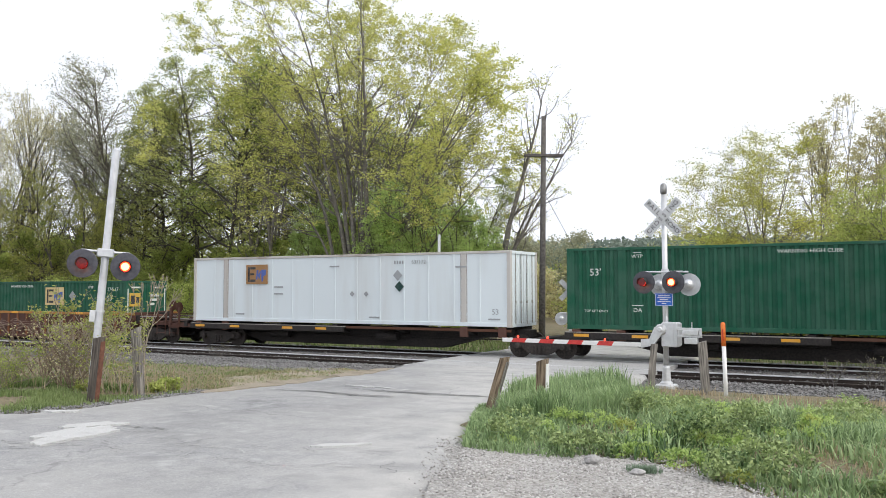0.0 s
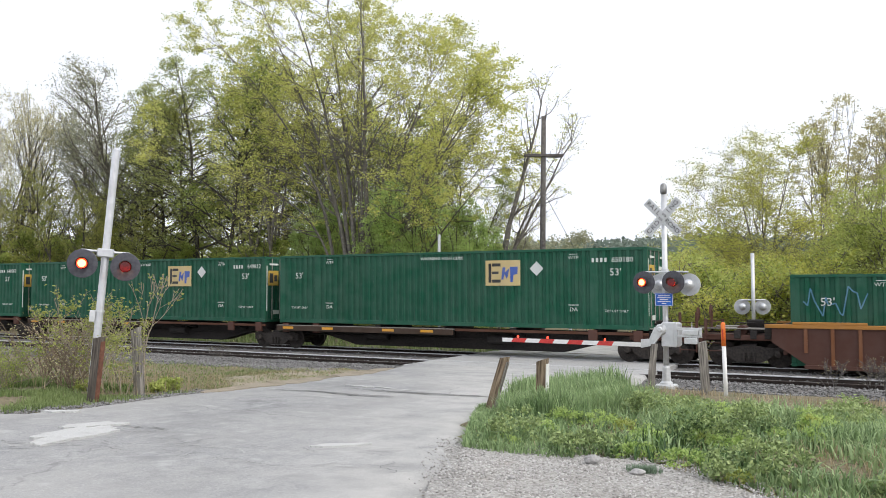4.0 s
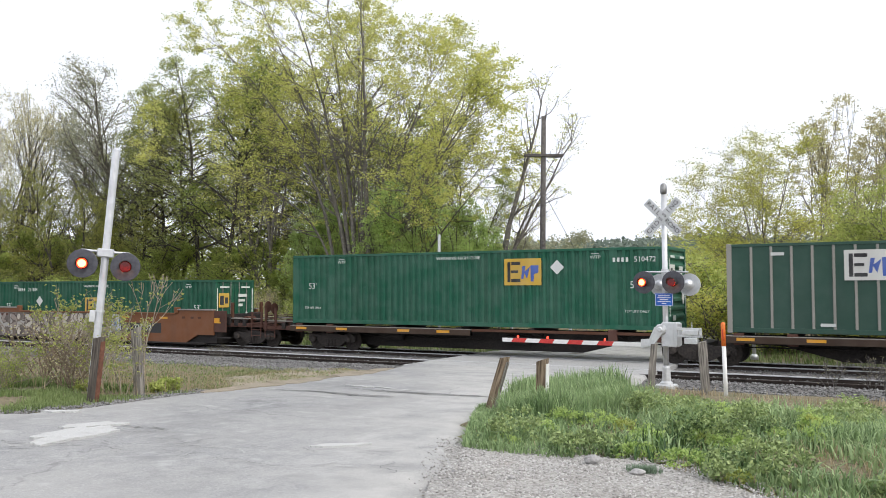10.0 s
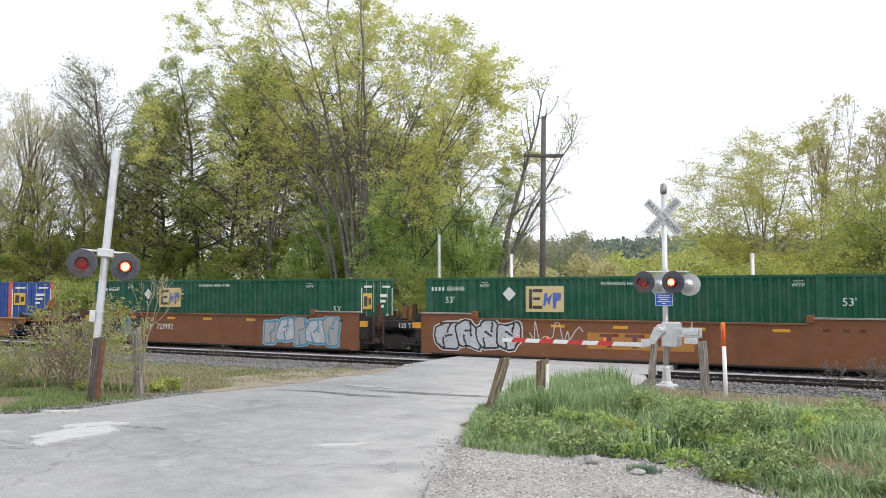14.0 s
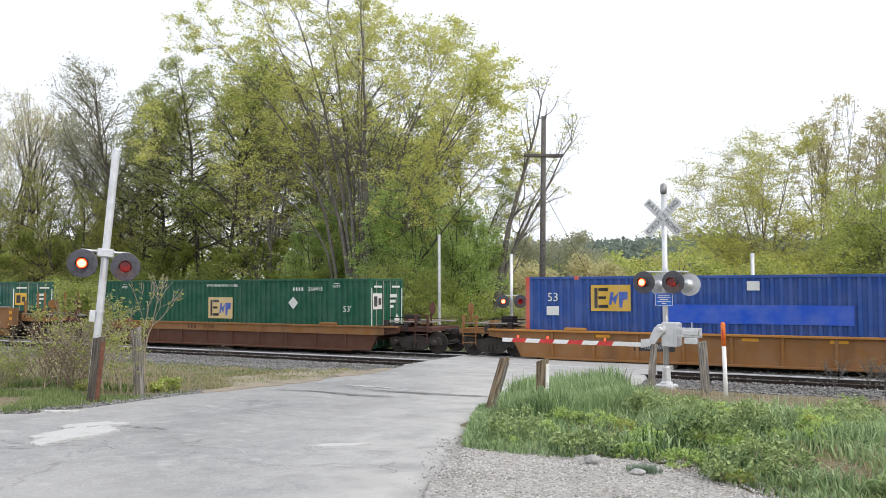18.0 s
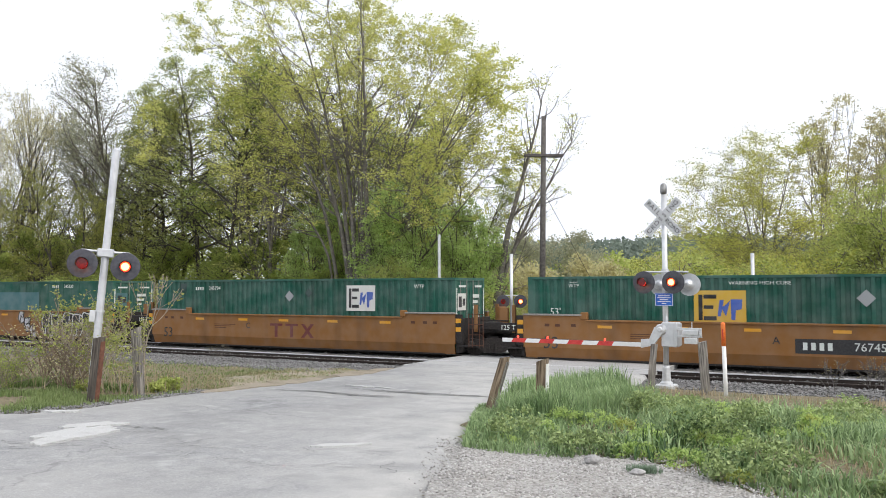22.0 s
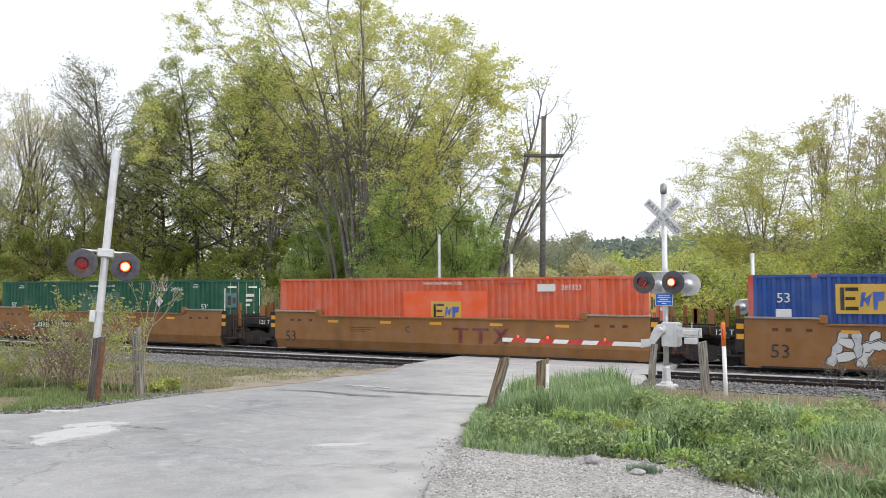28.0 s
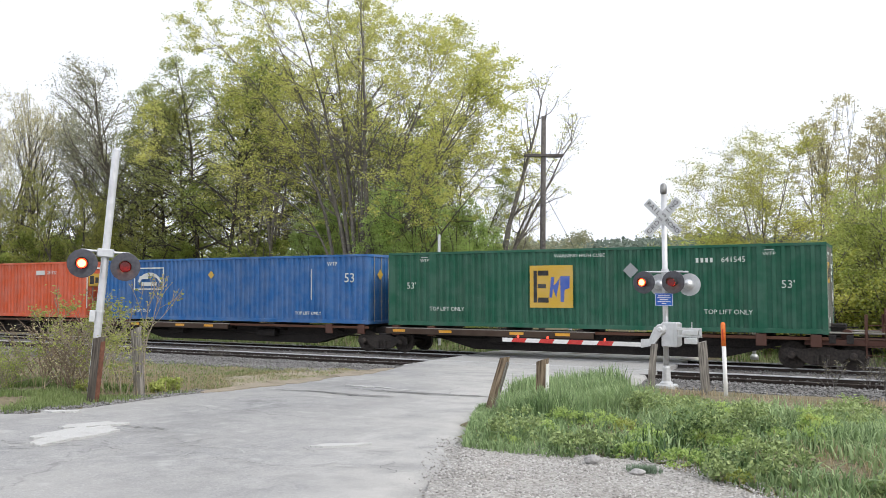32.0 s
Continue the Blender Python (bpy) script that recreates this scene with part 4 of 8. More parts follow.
def container(x0, base, mat, label, style="ribbed", posts=None, end="doors", end_mat=None):
    """A 53-foot box. x0: its rear end along the rails at the start; base: height of its floor."""
    box = thing("container", label, "container", pose(x0 + BL / 2, FAR_TRACK, base), group="containers on the train")
    TRAIN.append(box)
    half = BL / 2
    cp = 0.16
    post_mat = posts or mat
    for sx in (-1, 1):
        for sy in (-1, 1):
            xa, xb = sorted((sx * half, sx * (half - cp)))
            ya, yb = sorted((sy * BW, sy * (BW - 0.16)))
            part("corner_post", Shape().box(xa, xb, ya, yb, 0.12, BH - 0.12, 0.01), post_mat, box)
            for z0, z1 in ((0.0, 0.12), (BH - 0.12, BH)):
                part("corner_casting", Shape().box(xa - 0.004, xb + 0.004, ya - 0.004, yb + 0.004, z0, z1, 0.012), post_mat, box)
    for sy in (-1, 1):
        y0, y1 = sorted((sy * (BW - 0.002), sy * (BW - 0.10)))
        part("top_rail", Shape().box(-half + cp, half - cp, y0, y1, BH - 0.10, BH - 0.004, 0.008), STAINEDWHITE if style == "panelled" else mat, box)
        part("bottom_rail", Shape().box(-half + cp, half - cp, y0, y1, 0.02, 0.17, 0.008), mat, box)
        wall = Shape()
        lift = 6.096
        if style == "ribbed":
            for a, b in ((-half + cp, -lift - 0.09), (-lift + 0.09, lift - 0.09), (lift + 0.09, half - cp)):
                ribbed_wall(wall, a, b, 0.165, BH - 0.095, sy * (BW - 0.012), side=sy)
        else:
            wall.box(-half + cp, half - cp, *sorted((sy * (BW - 0.035), sy * (BW - 0.075))), 0.165, BH - 0.095)
        part("side_wall", wall, mat, box)
        if style == "ribbed":
            for s in (-1, 1):
                part("lift_post", Shape().box(s * lift - 0.09, s * lift + 0.09, y0, y1, 0.165, BH - 0.095, 0.01), mat, box)
                part("lift_casting", Shape().box(s * lift - 0.09, s * lift + 0.09, *sorted((sy * (BW + 0.004), sy * (BW - 0.12))), BH - 0.12, BH + 0.004, 0.01), post_mat, box)
        elif style == "striped":
            n = 26
            for k in range(1, n):
                x = -half + cp + (BL - 2 * cp) * k / n
                part("side_post", Shape().box(x - 0.04, x + 0.04, *sorted((sy * (BW - 0.006), sy * (BW - 0.036))), 0.165, BH - 0.095, 0.008), posts, box)
        elif style == "panelled":
            for k in range(1, 14):
                x = -half + cp + (BL - 2 * cp) * k / 14
                part("side_post", Shape().box(x - 0.035, x + 0.035, *sorted((sy * (BW - 0.012), sy * (BW - 0.036))), 0.165, BH - 0.095, 0.012), mat, box)
            for s in (-1, 1):
                part("lift_post", Shape().box(s * lift - 0.10, s * lift + 0.10, y0, y1, 0.165, BH - 0.095, 0.01), STAINEDWHITE, box)
                for q in (-0.13, 0.13):
                    part("seam", Shape().box(s * lift + q - 0.012, s * lift + q + 0.012, *sorted((sy * (BW - 0.030), sy * (BW - 0.034))), 0.165, BH - 0.095), RUSTSEAM, box, "rust-streaked seam")
                for z in (0.5, 0.95, 1.4, 1.85, 2.3):
                    part("hinge_block", Shape().box(s * lift - 0.13, s * lift - 0.09, *sorted((sy * (BW + 0.006), sy * (BW - 0.03))), z - 0.06, z + 0.06, 0.01), PLACARDGREY, box)
    part("roof", Shape().box(-half + 0.03, half - 0.03, -BW + 0.03, BW - 0.03, BH - 0.05, BH - 0.012), mat, box)
    part("floor", Shape().box(-half + 0.03, half - 0.03, -BW + 0.03, BW - 0.03, 0.03, 0.14), UNDER, box)
    em = end_mat or mat
    part("end_wall", end_wall(Shape(), -half + 0.03, -BW + 0.16, BW - 0.16, 0.12, BH - 0.10, -1), em, box)
    if end == "slats":
        part("end_wall", end_wall(Shape(), half - 0.02, -BW + 0.16, BW - 0.16, 0.12, BH - 0.10, 1, 0.05, 0.30, False), em, box)
    else:
        for s in (-1, 1):
            ya, yb = sorted((s * 0.012, s * (BW - 0.165)))
            leaf = part("door", end_wall(Shape(), half - 0.035, ya, yb, 0.14, BH - 0.12, 1, 0.03, 0.22), em, box)
            for q in (0.28, 0.80):
                y = s * q
                part("lock_rod", Shape().tube((half - 0.012, y, 0.10), (half - 0.012, y, BH - 0.08), 0.018, n=6).box(half - 0.03, half + 0.012, y - 0.03, y + 0.03, 0.9, 1.0), POSTGREY, leaf)
    part("end_header", Shape().box(half - 0.10, half - 0.004, -BW + 0.16, BW - 0.16, BH - 0.12, BH - 0.004, 0.008), em, box)
    part("end_sill", Shape().box(half - 0.10, half - 0.004, -BW + 0.16, BW - 0.16, 0.0, 0.14, 0.008), em, box)
    return box


def end_marks(box, ground=YELLOW, dz=0.0):
    """Marks on the visible end: a panel, a placard and short white lines."""
    x = BL / 2 + 0.004
    part("end_panel", Shape().box(x, x + 0.004, -1.08, -0.40, 1.62, 2.28), ground, box, "small owner's mark panel on the end")
    part("end_panel_shape", Shape().box(x + 0.006, x + 0.010, -1.00, -0.76, 1.74, 2.16).box(x + 0.006, x + 0.010, -0.68, -0.48, 1.80, 2.08), LOGOBLACK, box)
    part("end_placard", Shape().prism([(0.78 - 0.22, 1.15), (0.78, 0.87), (0.78 + 0.22, 1.15), (0.78, 1.43)], x, x + 0.004, axis="x"), PLACARD, box)
    for y0, y1, z0, z1 in ((0.22, 0.78, 2.10, 2.24), (0.22, 0.66, 1.88, 2.00), (0.22, 0.50, 1.66, 1.78), (-1.20, -1.14, 0.5, 2.5), (1.14, 1.20, 0.5, 2.5), (-0.75, -0.35, 0.34, 0.52), (-1.0, -0.4, 2.52, 2.60), (0.4, 1.0, 2.52, 2.60)):
        part("end_writing", Shape().box(x, x + 0.004, y0, y1, z0, z1), LETTERWHITE, box)


def usual_marks(box, number, code_x, num_x, z53=2.02, z_num=2.46, wtp=5.5, da=True, lift_only=True, warning=True, end53=6.95, left53=True):
    """Stencils that most of the boxes carry on their long side."""
    note(box, "53'", end53, z53, 0.36)
    if left53:
        note(box, "53'", -end53 - 0.05, z53, 0.36)
    for s in (-1, 1):
        note(box, "WTP", s * wtp, 2.56, 0.17, squeeze=1.1)
        part("stencil_line", Shape().box(s * wtp - 0.15, s * wtp + 0.15, -BW - 0.010, -BW - 0.006, 2.68, 2.70), LETTERWHITE, box)
        if da:
            note(box, "DA", s * wtp, 0.70, 0.20, squeeze=1.1)
            part("stencil_line", Shape().box(s * wtp - 0.20, s * wtp + 0.20, -BW - 0.010, -BW - 0.006, 0.85, 0.88), LETTERWHITE, box)
        if lift_only:
            note(box, "TOP LIFT ONLY", s * (end53 + 0.03), 0.66, 0.125)
    if warning:
        note(box, "WARNING HIGH CUBE", 0, 2.63, 0.165, squeeze=1.12)
    if number:
        note(box, number, num_x, z_num, 0.26)
        bars(box, code_x, z_num, 0.62, 0.18)


# ---------------------------------------------------------------- running gear
TRUCK_MESHES = {}


def truck_meshes():
    side = Shape()
    side.prism([(-1.18, 0.36), (-1.18, 0.60), (-0.98, 0.66), (-0.55, 0.62), (-0.32, 0.68), (0.32, 0.68), (0.55, 0.62), (0.98, 0.66), (1.18, 0.60), (1.18, 0.36), (0.98, 0.30), (0.78, 0.42), (0.48, 0.20), (0.30, 0.13), (-0.30, 0.13), (-0.48, 0.20), (-0.78, 0.42), (-0.98, 0.30)], -0.07, 0.07)
    spring = Shape().tube((0, -0.09, 0.18), (0, -0.09, 0.46), 0.05, n=8)
    cap = Shape().lathe(pose(0, -0.05, 0, 90, 0, 0), [(0.12, 0), (0.12, 0.10), (0.09, 0.14), (0.03, 0.15)], 12)
    wheel = Shape()
    for s in (-1, 1):
        wheel.lathe(pose(0, s * GAUGE / 2, 0, 90, 0, 0), [(0.445, -0.05 * s), (0.42, -0.035 * s), (0.42, 0.07 * s), (0.36, 0.06 * s), (0.33, 0.03 * s), (0.12, 0.02 * s), (0.09, 0.08 * s)], 24)
    wheel.tube((0, -0.95, 0), (0, 0.95, 0), 0.07, n=10)
    # small lugs on the wheel faces, which show the turning
    for s in (-1, 1):
        for a in (0, 2.09, 4.19):
            wheel.tube((0.24 * math.cos(a), s * 0.76, 0.24 * math.sin(a)), (0.24 * math.cos(a), s * 0.80, 0.24 * math.sin(a)), 0.03, n=6)
    bolster = Shape().box(-0.22, 0.22, -1.05, 1.05, 0.42, 0.74, 0.03).box(-0.10, 0.10, -0.6, 0.6, 0.25, 0.45, 0.02)
    TRUCK_MESHES.update(side=mesh_of("side_frame", side, TRUCKIRON), spring=mesh_of("spring", spring, TRUCKIRON), cap=mesh_of("bearing_cap", cap, TRUCKIRON), wheel=mesh_of("wheelset", wheel, TRUCKIRON), bolster=mesh_of("bolster", bolster, UNDER))


truck_meshes()


def truck(car, x):
    t = new("truck")
    t.parent = car
    t.location = (x, 0, 0)
    t["label"] = "two-axle freight truck, dark and dusty"
    part("bolster", TRUCK_MESHES["bolster"], None, t)
    for s in (-1, 1):
        f = part("side_frame", TRUCK_MESHES["side"], None, t)
        f.matrix_basis = pose(0, s * 1.0, 0, 0, 0, 0 if s < 0 else 180)
        for u in (-0.16, 0.0, 0.16) if s < 0 else ():
            part("spring", TRUCK_MESHES["spring"], None, t).matrix_basis = pose(u, s * 1.0, 0)
        for a in (-0.89, 0.89):
            part("bearing_cap", TRUCK_MESHES["cap"], None, t).matrix_basis = pose(a, s * 1.0, 0.44, 0, 0, 0 if s < 0 else 180)
    for a in (-0.89, 0.89):
        w = part("wheelset", TRUCK_MESHES["wheel"], None, t)
        w.matrix_basis = pose(a, 0, 0.42)
        WHEELS.append((w, a))
    return t


def car_thing(x0, label, category="railcar"):
    car = thing("railcar", label, category, pose(x0 + BL / 2, FAR_TRACK, 0), group="cars of the train")
    TRAIN.append(car)
    return car


def coupler(car, x, way):
    part("coupler", Shape().box(min(x, x + way * 0.75), max(x, x + way * 0.75), -0.09, 0.09, 0.76, 0.94, 0.02).box(x + way * 0.62 - 0.14, x + way * 0.62 + 0.14, -0.16, 0.16, 0.70, 0.99, 0.04), TRUCKIRON, car, "knuckle coupler")
    hose = Shape()
    pts = [(x, -0.35, 0.80), (x + way * 0.15, -0.36, 0.55), (x + way * 0.40, -0.32, 0.38), (x + way * 0.65, -0.22, 0.36), (x + way * 0.85, -0.12, 0.5)]
    for a, b in zip(pts, pts[1:]):
        hose.tube(a, b, 0.028, n=6)
    part("air_hose", hose, BLACK, car, "hanging black air hose")


def end_rack(car, x, way, mat, tall=1.95, wheel=True, deck_z=1.08, posts=2):
    """The platform over an end truck: deck, ladder, stanchions, brake stand."""
    a, b = sorted((x, x + way * 2.5))
    part("end_platform", Shape().box(a, b, -1.15, 1.15, deck_z - 0.22, deck_z - 0.04, 0.015), mat, car)
    part("walkway", Shape().box(a + 0.2, b - 0.1, -1.10, -0.55, deck_z + 0.14, deck_z + 0.18, 0.006).box(a + 0.2, b - 0.1, 0.55, 1.1, deck_z + 0.14, deck_z + 0.18, 0.006), DECK, car, "grating walkway")
    for dx, y in ((1.75, -1.18), (2.3, -1.18), (0.9, 1.1), (2.0, 1.1))[:posts]:
        part("stanchion", Shape().box(x + way * dx - 0.045, x + way * dx + 0.045, y - 0.03, y + 0.05, deck_z - 0.1, tall, 0.008), mat, car)
    for dx in (0.35, 0.8, 1.3):
        part("bracket", Shape().box(x + way * dx - 0.10, x + way * dx + 0.10, -1.20, -1.02, deck_z - 0.16, deck_z + 0.10 + 0.12 * (dx < 0.5), 0.012), UNDER if posts < 4 else mat, car)
    part("hand_rail", Shape().tube((x + way * 1.75, -1.17, deck_z + 0.42), (x + way * 2.3, -1.17, deck_z + 0.42), 0.016, n=6).tube((x + way * 2.38, -1.0, deck_z + 0.30), (x + way * 2.38, 1.0, deck_z + 0.30), 0.018, n=6), mat, car)
    part("ladder", ladder(x + way * 1.75, x + way * 2.3), mat, car)
    if wheel:
        wheel_sh = Shape().tube((x + way * 2.2, -0.7, deck_z), (x + way * 2.2, -0.7, deck_z + 0.75), 0.04, n=8).lathe(pose(x + way * 2.24, -0.7, deck_z + 0.7, 0, 90, 0), [(0.22, 0), (0.25, 0.02), (0.22, 0.04)], 16)
        part("brake_wheel", wheel_sh, mat, car)
        part("drum", Shape().tube((x + way * 1.2, -0.95, deck_z + 0.10), (x + way * 1.2, -0.45, deck_z + 0.10), 0.17, n=14), mat, car, "round brake cylinder")
    part("pipework", Shape().tube((x, -0.8, deck_z + 0.05), (x + way * 2.3, -0.75, deck_z + 0.02), 0.03, n=6).tube((x, -0.3, deck_z + 0.3), (x + way * 1.5, -0.3, deck_z + 0.32), 0.025, n=6).box(x + way * 0.9 - 0.25, x + way * 0.9 + 0.25, -0.2, 0.25, deck_z, deck_z + 0.42, 0.03), UNDER, car)
    coupler(car, x + way * 2.3, way)


def ladder(xa, xb, y=-1.22, z0=0.42, z1=1.3):
    sh = Shape()
    for x in (xa, xb):
        sh.tube((x, y, z0), (x, y, z1), 0.018, n=6)
    for k in range(4):
        z = z0 + 0.08 + (z1 - z0 - 0.1) * k / 3
        sh.tube((xa, y, z), (xb, y, z), 0.014, n=6)
    return sh


def spine_car(x0, label, rear_truck, front_truck, rear_end=False, front_end=False, sill_side=True):
    """A skeleton platform: one deep centre sill with arms that carry the box. Trucks at local places; None: the next unit carries it."""
    car = car_thing(x0, label)
    half = BL / 2
    part("centre_sill", Shape().prism([(-half - 0.35, 0.98), (half + 0.35, 0.98), (half + 0.35, 0.72), (half - 1.6, 0.66), (half - 3.4, 0.20), (-half + 3.4, 0.20), (-half + 1.6, 0.66), (-half - 0.35, 0.72)], -0.36, 0.36), UNDER, car, "deep dark centre sill")
    for x in (-half + 0.35, -6.1, -3.0, 0.0, 3.0, 6.1, half - 0.35):
        part("cross_arm", Shape().prism([(-1.26, 1.09), (1.26, 1.09), (1.26, 0.97), (0.4, 0.72), (-0.4, 0.72), (-1.26, 0.97)], x - 0.13, x + 0.13, axis="x"), UNDER, car)
        if abs(x) > 5:
            part("pedestal", Shape().box(x - 0.16, x + 0.16, -1.33, -1.20, 0.72, 1.10, 0.01), WELLRED, car, "rusty support bracket")
    part("side_walkway", Shape().box(-half - 0.05, 0.55, -1.42, -1.08, 0.98, 1.02, 0.004), DECK, car)
    part("side_sill", Shape().box(-half - 0.05, 0.55, -1.44, -1.38, 0.78, 1.00, 0.008), SILLBROWN if sill_side else UNDER, car, "grimy brown side sill")
    part("side_sill", Shape().box(0.56, half, -1.28, -1.22, 0.93, 1.03, 0.008), WELLDARK, car)
    for x in (-7.5, -5.4, -2.4, -0.6):
        part("reflector", Shape().box(x - 0.28, x + 0.28, -1.446, -1.4405, 0.86, 0.96), REFLECT, car)
    for x in (-6.9, -4.5, -1.8):
        part("bracket", Shape().box(x - 0.05, x + 0.05, -1.40, -0.3, 0.84, 0.97, 0.006), UNDER, car)
    for x in (-3.4, 2.2):
        part("air_tank", Shape().tube((x - 0.5, -0.62, 0.62), (x + 0.5, -0.62, 0.62), 0.17, n=12), UNDER, car)
    part("brake_pipe", Shape().tube((-half, -0.45, 0.60), (half, -0.45, 0.60), 0.025, n=6), UNDER, car)
    for x in (rear_truck, front_truck):
        if x is not None:
            truck(car, x)
    if rear_end:
        end_rack(car, -half + 0.7, -1, WELLRED, 1.7, True, 1.0)
    if front_end:
        end_rack(car, half - 0.7, 1, WELLRED, 1.75, True, 1.0)
    return car


def well_car(x0, label, mat, kind="deep", rear_truck=None, front_truck=None, rear_end=False, front_end=False, chord=None, fold=False):
    """A well that holds the box low between its sides."""
    car = car_thing(x0, label)
    half = BL / 2
    e = half + 0.55
    for s in (-1, 1):
        y0, y1 = sorted((s * 1.50, s * 1.40))
        if kind == "deep":
            e = half + 0.10
            low = 0.44 if fold else 0.05
            lift = max(low, 0.12)
            foot = {-1: [(-half, low), (-e, lift)], 1: [(e, lift), (half, low)]}
            if rear_end:
                foot[-1] = [(-half + 1.7, low), (-half + 0.9, 0.46), (-e, 0.48)]
            if front_end:
                foot[1] = [(e, 0.48), (half - 0.9, 0.46), (half - 1.7, low)]
            poly = [(-e, 1.60), (-5.95, 1.60), (-5.80, 1.41), (5.80, 1.41), (5.95, 1.60), (e, 1.60)] + foot[1] + foot[-1]
        elif kind == "ribbed":
            poly = [(-e, 0.85), (-e, 1.34), (e, 1.34), (e, 0.85), (half - 0.6, 0.08), (-half + 0.6, 0.08)]
        else:
            poly = [(-e - 0.9, 0.80), (-e - 0.9, 1.03), (e + 0.9, 1.03), (e + 0.9, 0.80), (half + 0.45, 0.66), (half + 0.12, 0.06), (-half - 0.12, 0.06), (-half - 0.45, 0.66)]
        if kind == "low":
            y0, y1 = sorted((s * 1.44, s * 1.34))
        side = part("well_side", Shape().prism(poly, y0, y1), mat, car, "deep steel side of the well")
        ya, yb = sorted((s * 1.56, s * 1.36))
        if kind == "deep" and fold:
            part("lower_plate", Shape().prism([(s * 1.498, 0.445), (s * 1.42, 0.445), (s * 1.30, 0.05), (s * 1.37, 0.05)], -half - 0.05, half + 0.05, axis="x"), mat, side)
        if kind == "deep":
            if s < 0:
                for x in (-7.25, -6.85, -6.25, 6.3, 6.85, 7.3):
                    part("tie_lug", Shape().box(x - 0.09, x + 0.09, -1.512, -1.499, 1.20, 1.30, 0.004), WELLDARK, side)
                rows = Shape()
                for j, wide in enumerate((1.25, 1.0, 0.7)):
                    rows.box(-4.2, -4.2 + wide, -1.5045, -1.5015, 0.98 - 0.075 * j, 1.005 - 0.075 * j)
                part("stencil_rows", rows, WELLDARK, side, "rows of small dark stencilling")
            part("top_chord", Shape().box(-5.82, 5.82, ya, yb, 1.40, 1.46, 0.008), mat, side)
            for q in (-1, 1):
                a, b = sorted((q * 5.9, q * e))
                part("raised_chord", Shape().box(a, b, ya, yb, 1.59, 1.65, 0.008), chord or DECK, side)
                part("guide", Shape().box(q * 5.85 - 0.12, q * 5.85 + 0.12, ya, yb, 1.46, 1.72, 0.02), mat, side)
            part("bottom_chord", Shape().box(-half + 0.4, half - 0.4, *(sorted((s * 1.40, s * 1.26)) if fold else (ya, yb)), 0.02 if fold else 0.03, 0.07 if fold else 0.10, 0.008), UNDER, side)
        elif kind == "ribbed":
            part("top_chord", Shape().box(-e - 0.2, e + 0.2, ya, yb, 1.30, 1.42, 0.01), chord or mat, side)
            part("bottom_chord", Shape().box(-half + 0.4, half - 0.4, ya, yb, 0.05, 0.17, 0.008), mat, side)
            for k in range(21):
                x = -half + 0.45 + (BL - 0.9) * k / 20
                part("rib", Shape().prism([(x - 0.05, 0.16 if abs(x) < half - 0.7 else 0.55), (x + 0.05, 0.16 if abs(x) < half - 0.7 else 0.55), (x + 0.05, 1.30), (x - 0.05, 1.30)], *sorted((s * 1.555, s * 1.49))), WELLRUST, side)
            for q in (-1, 1):
                a, b = sorted((q * 5.9, q * 8.0))
                part("raised_chord", Shape().box(a, b, ya, yb, 1.42, 1.50, 0.01), chord or mat, side)
        else:
            part("top_chord", Shape().box(-e - 0.9, e + 0.9, ya, yb, 1.00, 1.07, 0.008), chord or mat, side)
            for k in range(10):
                x = -half + 1.1 + (BL - 2.2) * k / 9
                part("rib", Shape().box(x - 0.05, x + 0.05, *sorted((s * 1.50, s * 1.435)), 0.10, 1.00, 0.006), mat, side)
            for q in (-1, 1):
                a, b = sorted((q * 5.7, q * 6.5))
                part("guide", Shape().box(a, b, ya, yb, 1.07, 1.17, 0.015), chord or mat, side)
            part("bottom_chord", Shape().box(-half + 0.8, half - 0.8, ya, yb, 0.03, 0.10, 0.008), mat, side)
    for q, on in ((-1, rear_end), (1, front_end)):
        if kind == "deep" and on:
            for s in (-1, 1):
                part("inner_web", Shape().box(*sorted((q * (half - 1.9), q * (half + 0.08))), *sorted((s * 1.37, s * 1.33)), 0.10, 0.80), UNDER, car, "dark web behind the cut-away side")
    part("well_floor", Shape().box(-half + 0.5, half - 0.5, -1.40, 1.40, 0.02, 0.08), UNDER, car)
    for q in (-1, 1):
        a, b = sorted((q * (half + 0.06), q * (half + 1.7)))
        part("end_sill", Shape().box(a, b, -0.55, 0.55, 0.62, 1.02, 0.02), UNDER, car)
        part("end_bulkhead", Shape().box(*sorted((q * (half + 0.10), q * (half + 0.22))), -1.40, 1.40, 0.45 if kind != "deep" else 0.10, 1.05 if kind == "low" else 1.42, 0.01), mat if kind != "deep" else UNDER, car)
        if kind == "deep":
            joined = (rear_end if q < 0 else front_end) is None
            cheek = Shape().box(*sorted((q * (e + 0.004), q * (e + (0.30 if joined else 0.72)))), -1.48, -1.40, 0.50 if joined else 0.62, 1.58, 0.01)
            if joined and q < 0:
                cheek.box(q * (e + 1.06), q * (e + 0.31), -1.47, -1.40, 0.98, 1.30, 0.01)
            if not joined:
                cheek.box(*sorted((q * (e + 0.36), q * (e + 0.66))), -1.500, -1.481, 1.08, 1.40, 0.006)
            plate = part("corner_plate", cheek, UNDER if joined else WELLRED if mat is WELLRUST else mat, car, "plate at the end of the well")
            part("step", Shape().box(*sorted((q * (e + 0.01), q * (e + 0.9))), -1.45, -1.30, 0.34, 0.40, 0.01), UNDER, car)
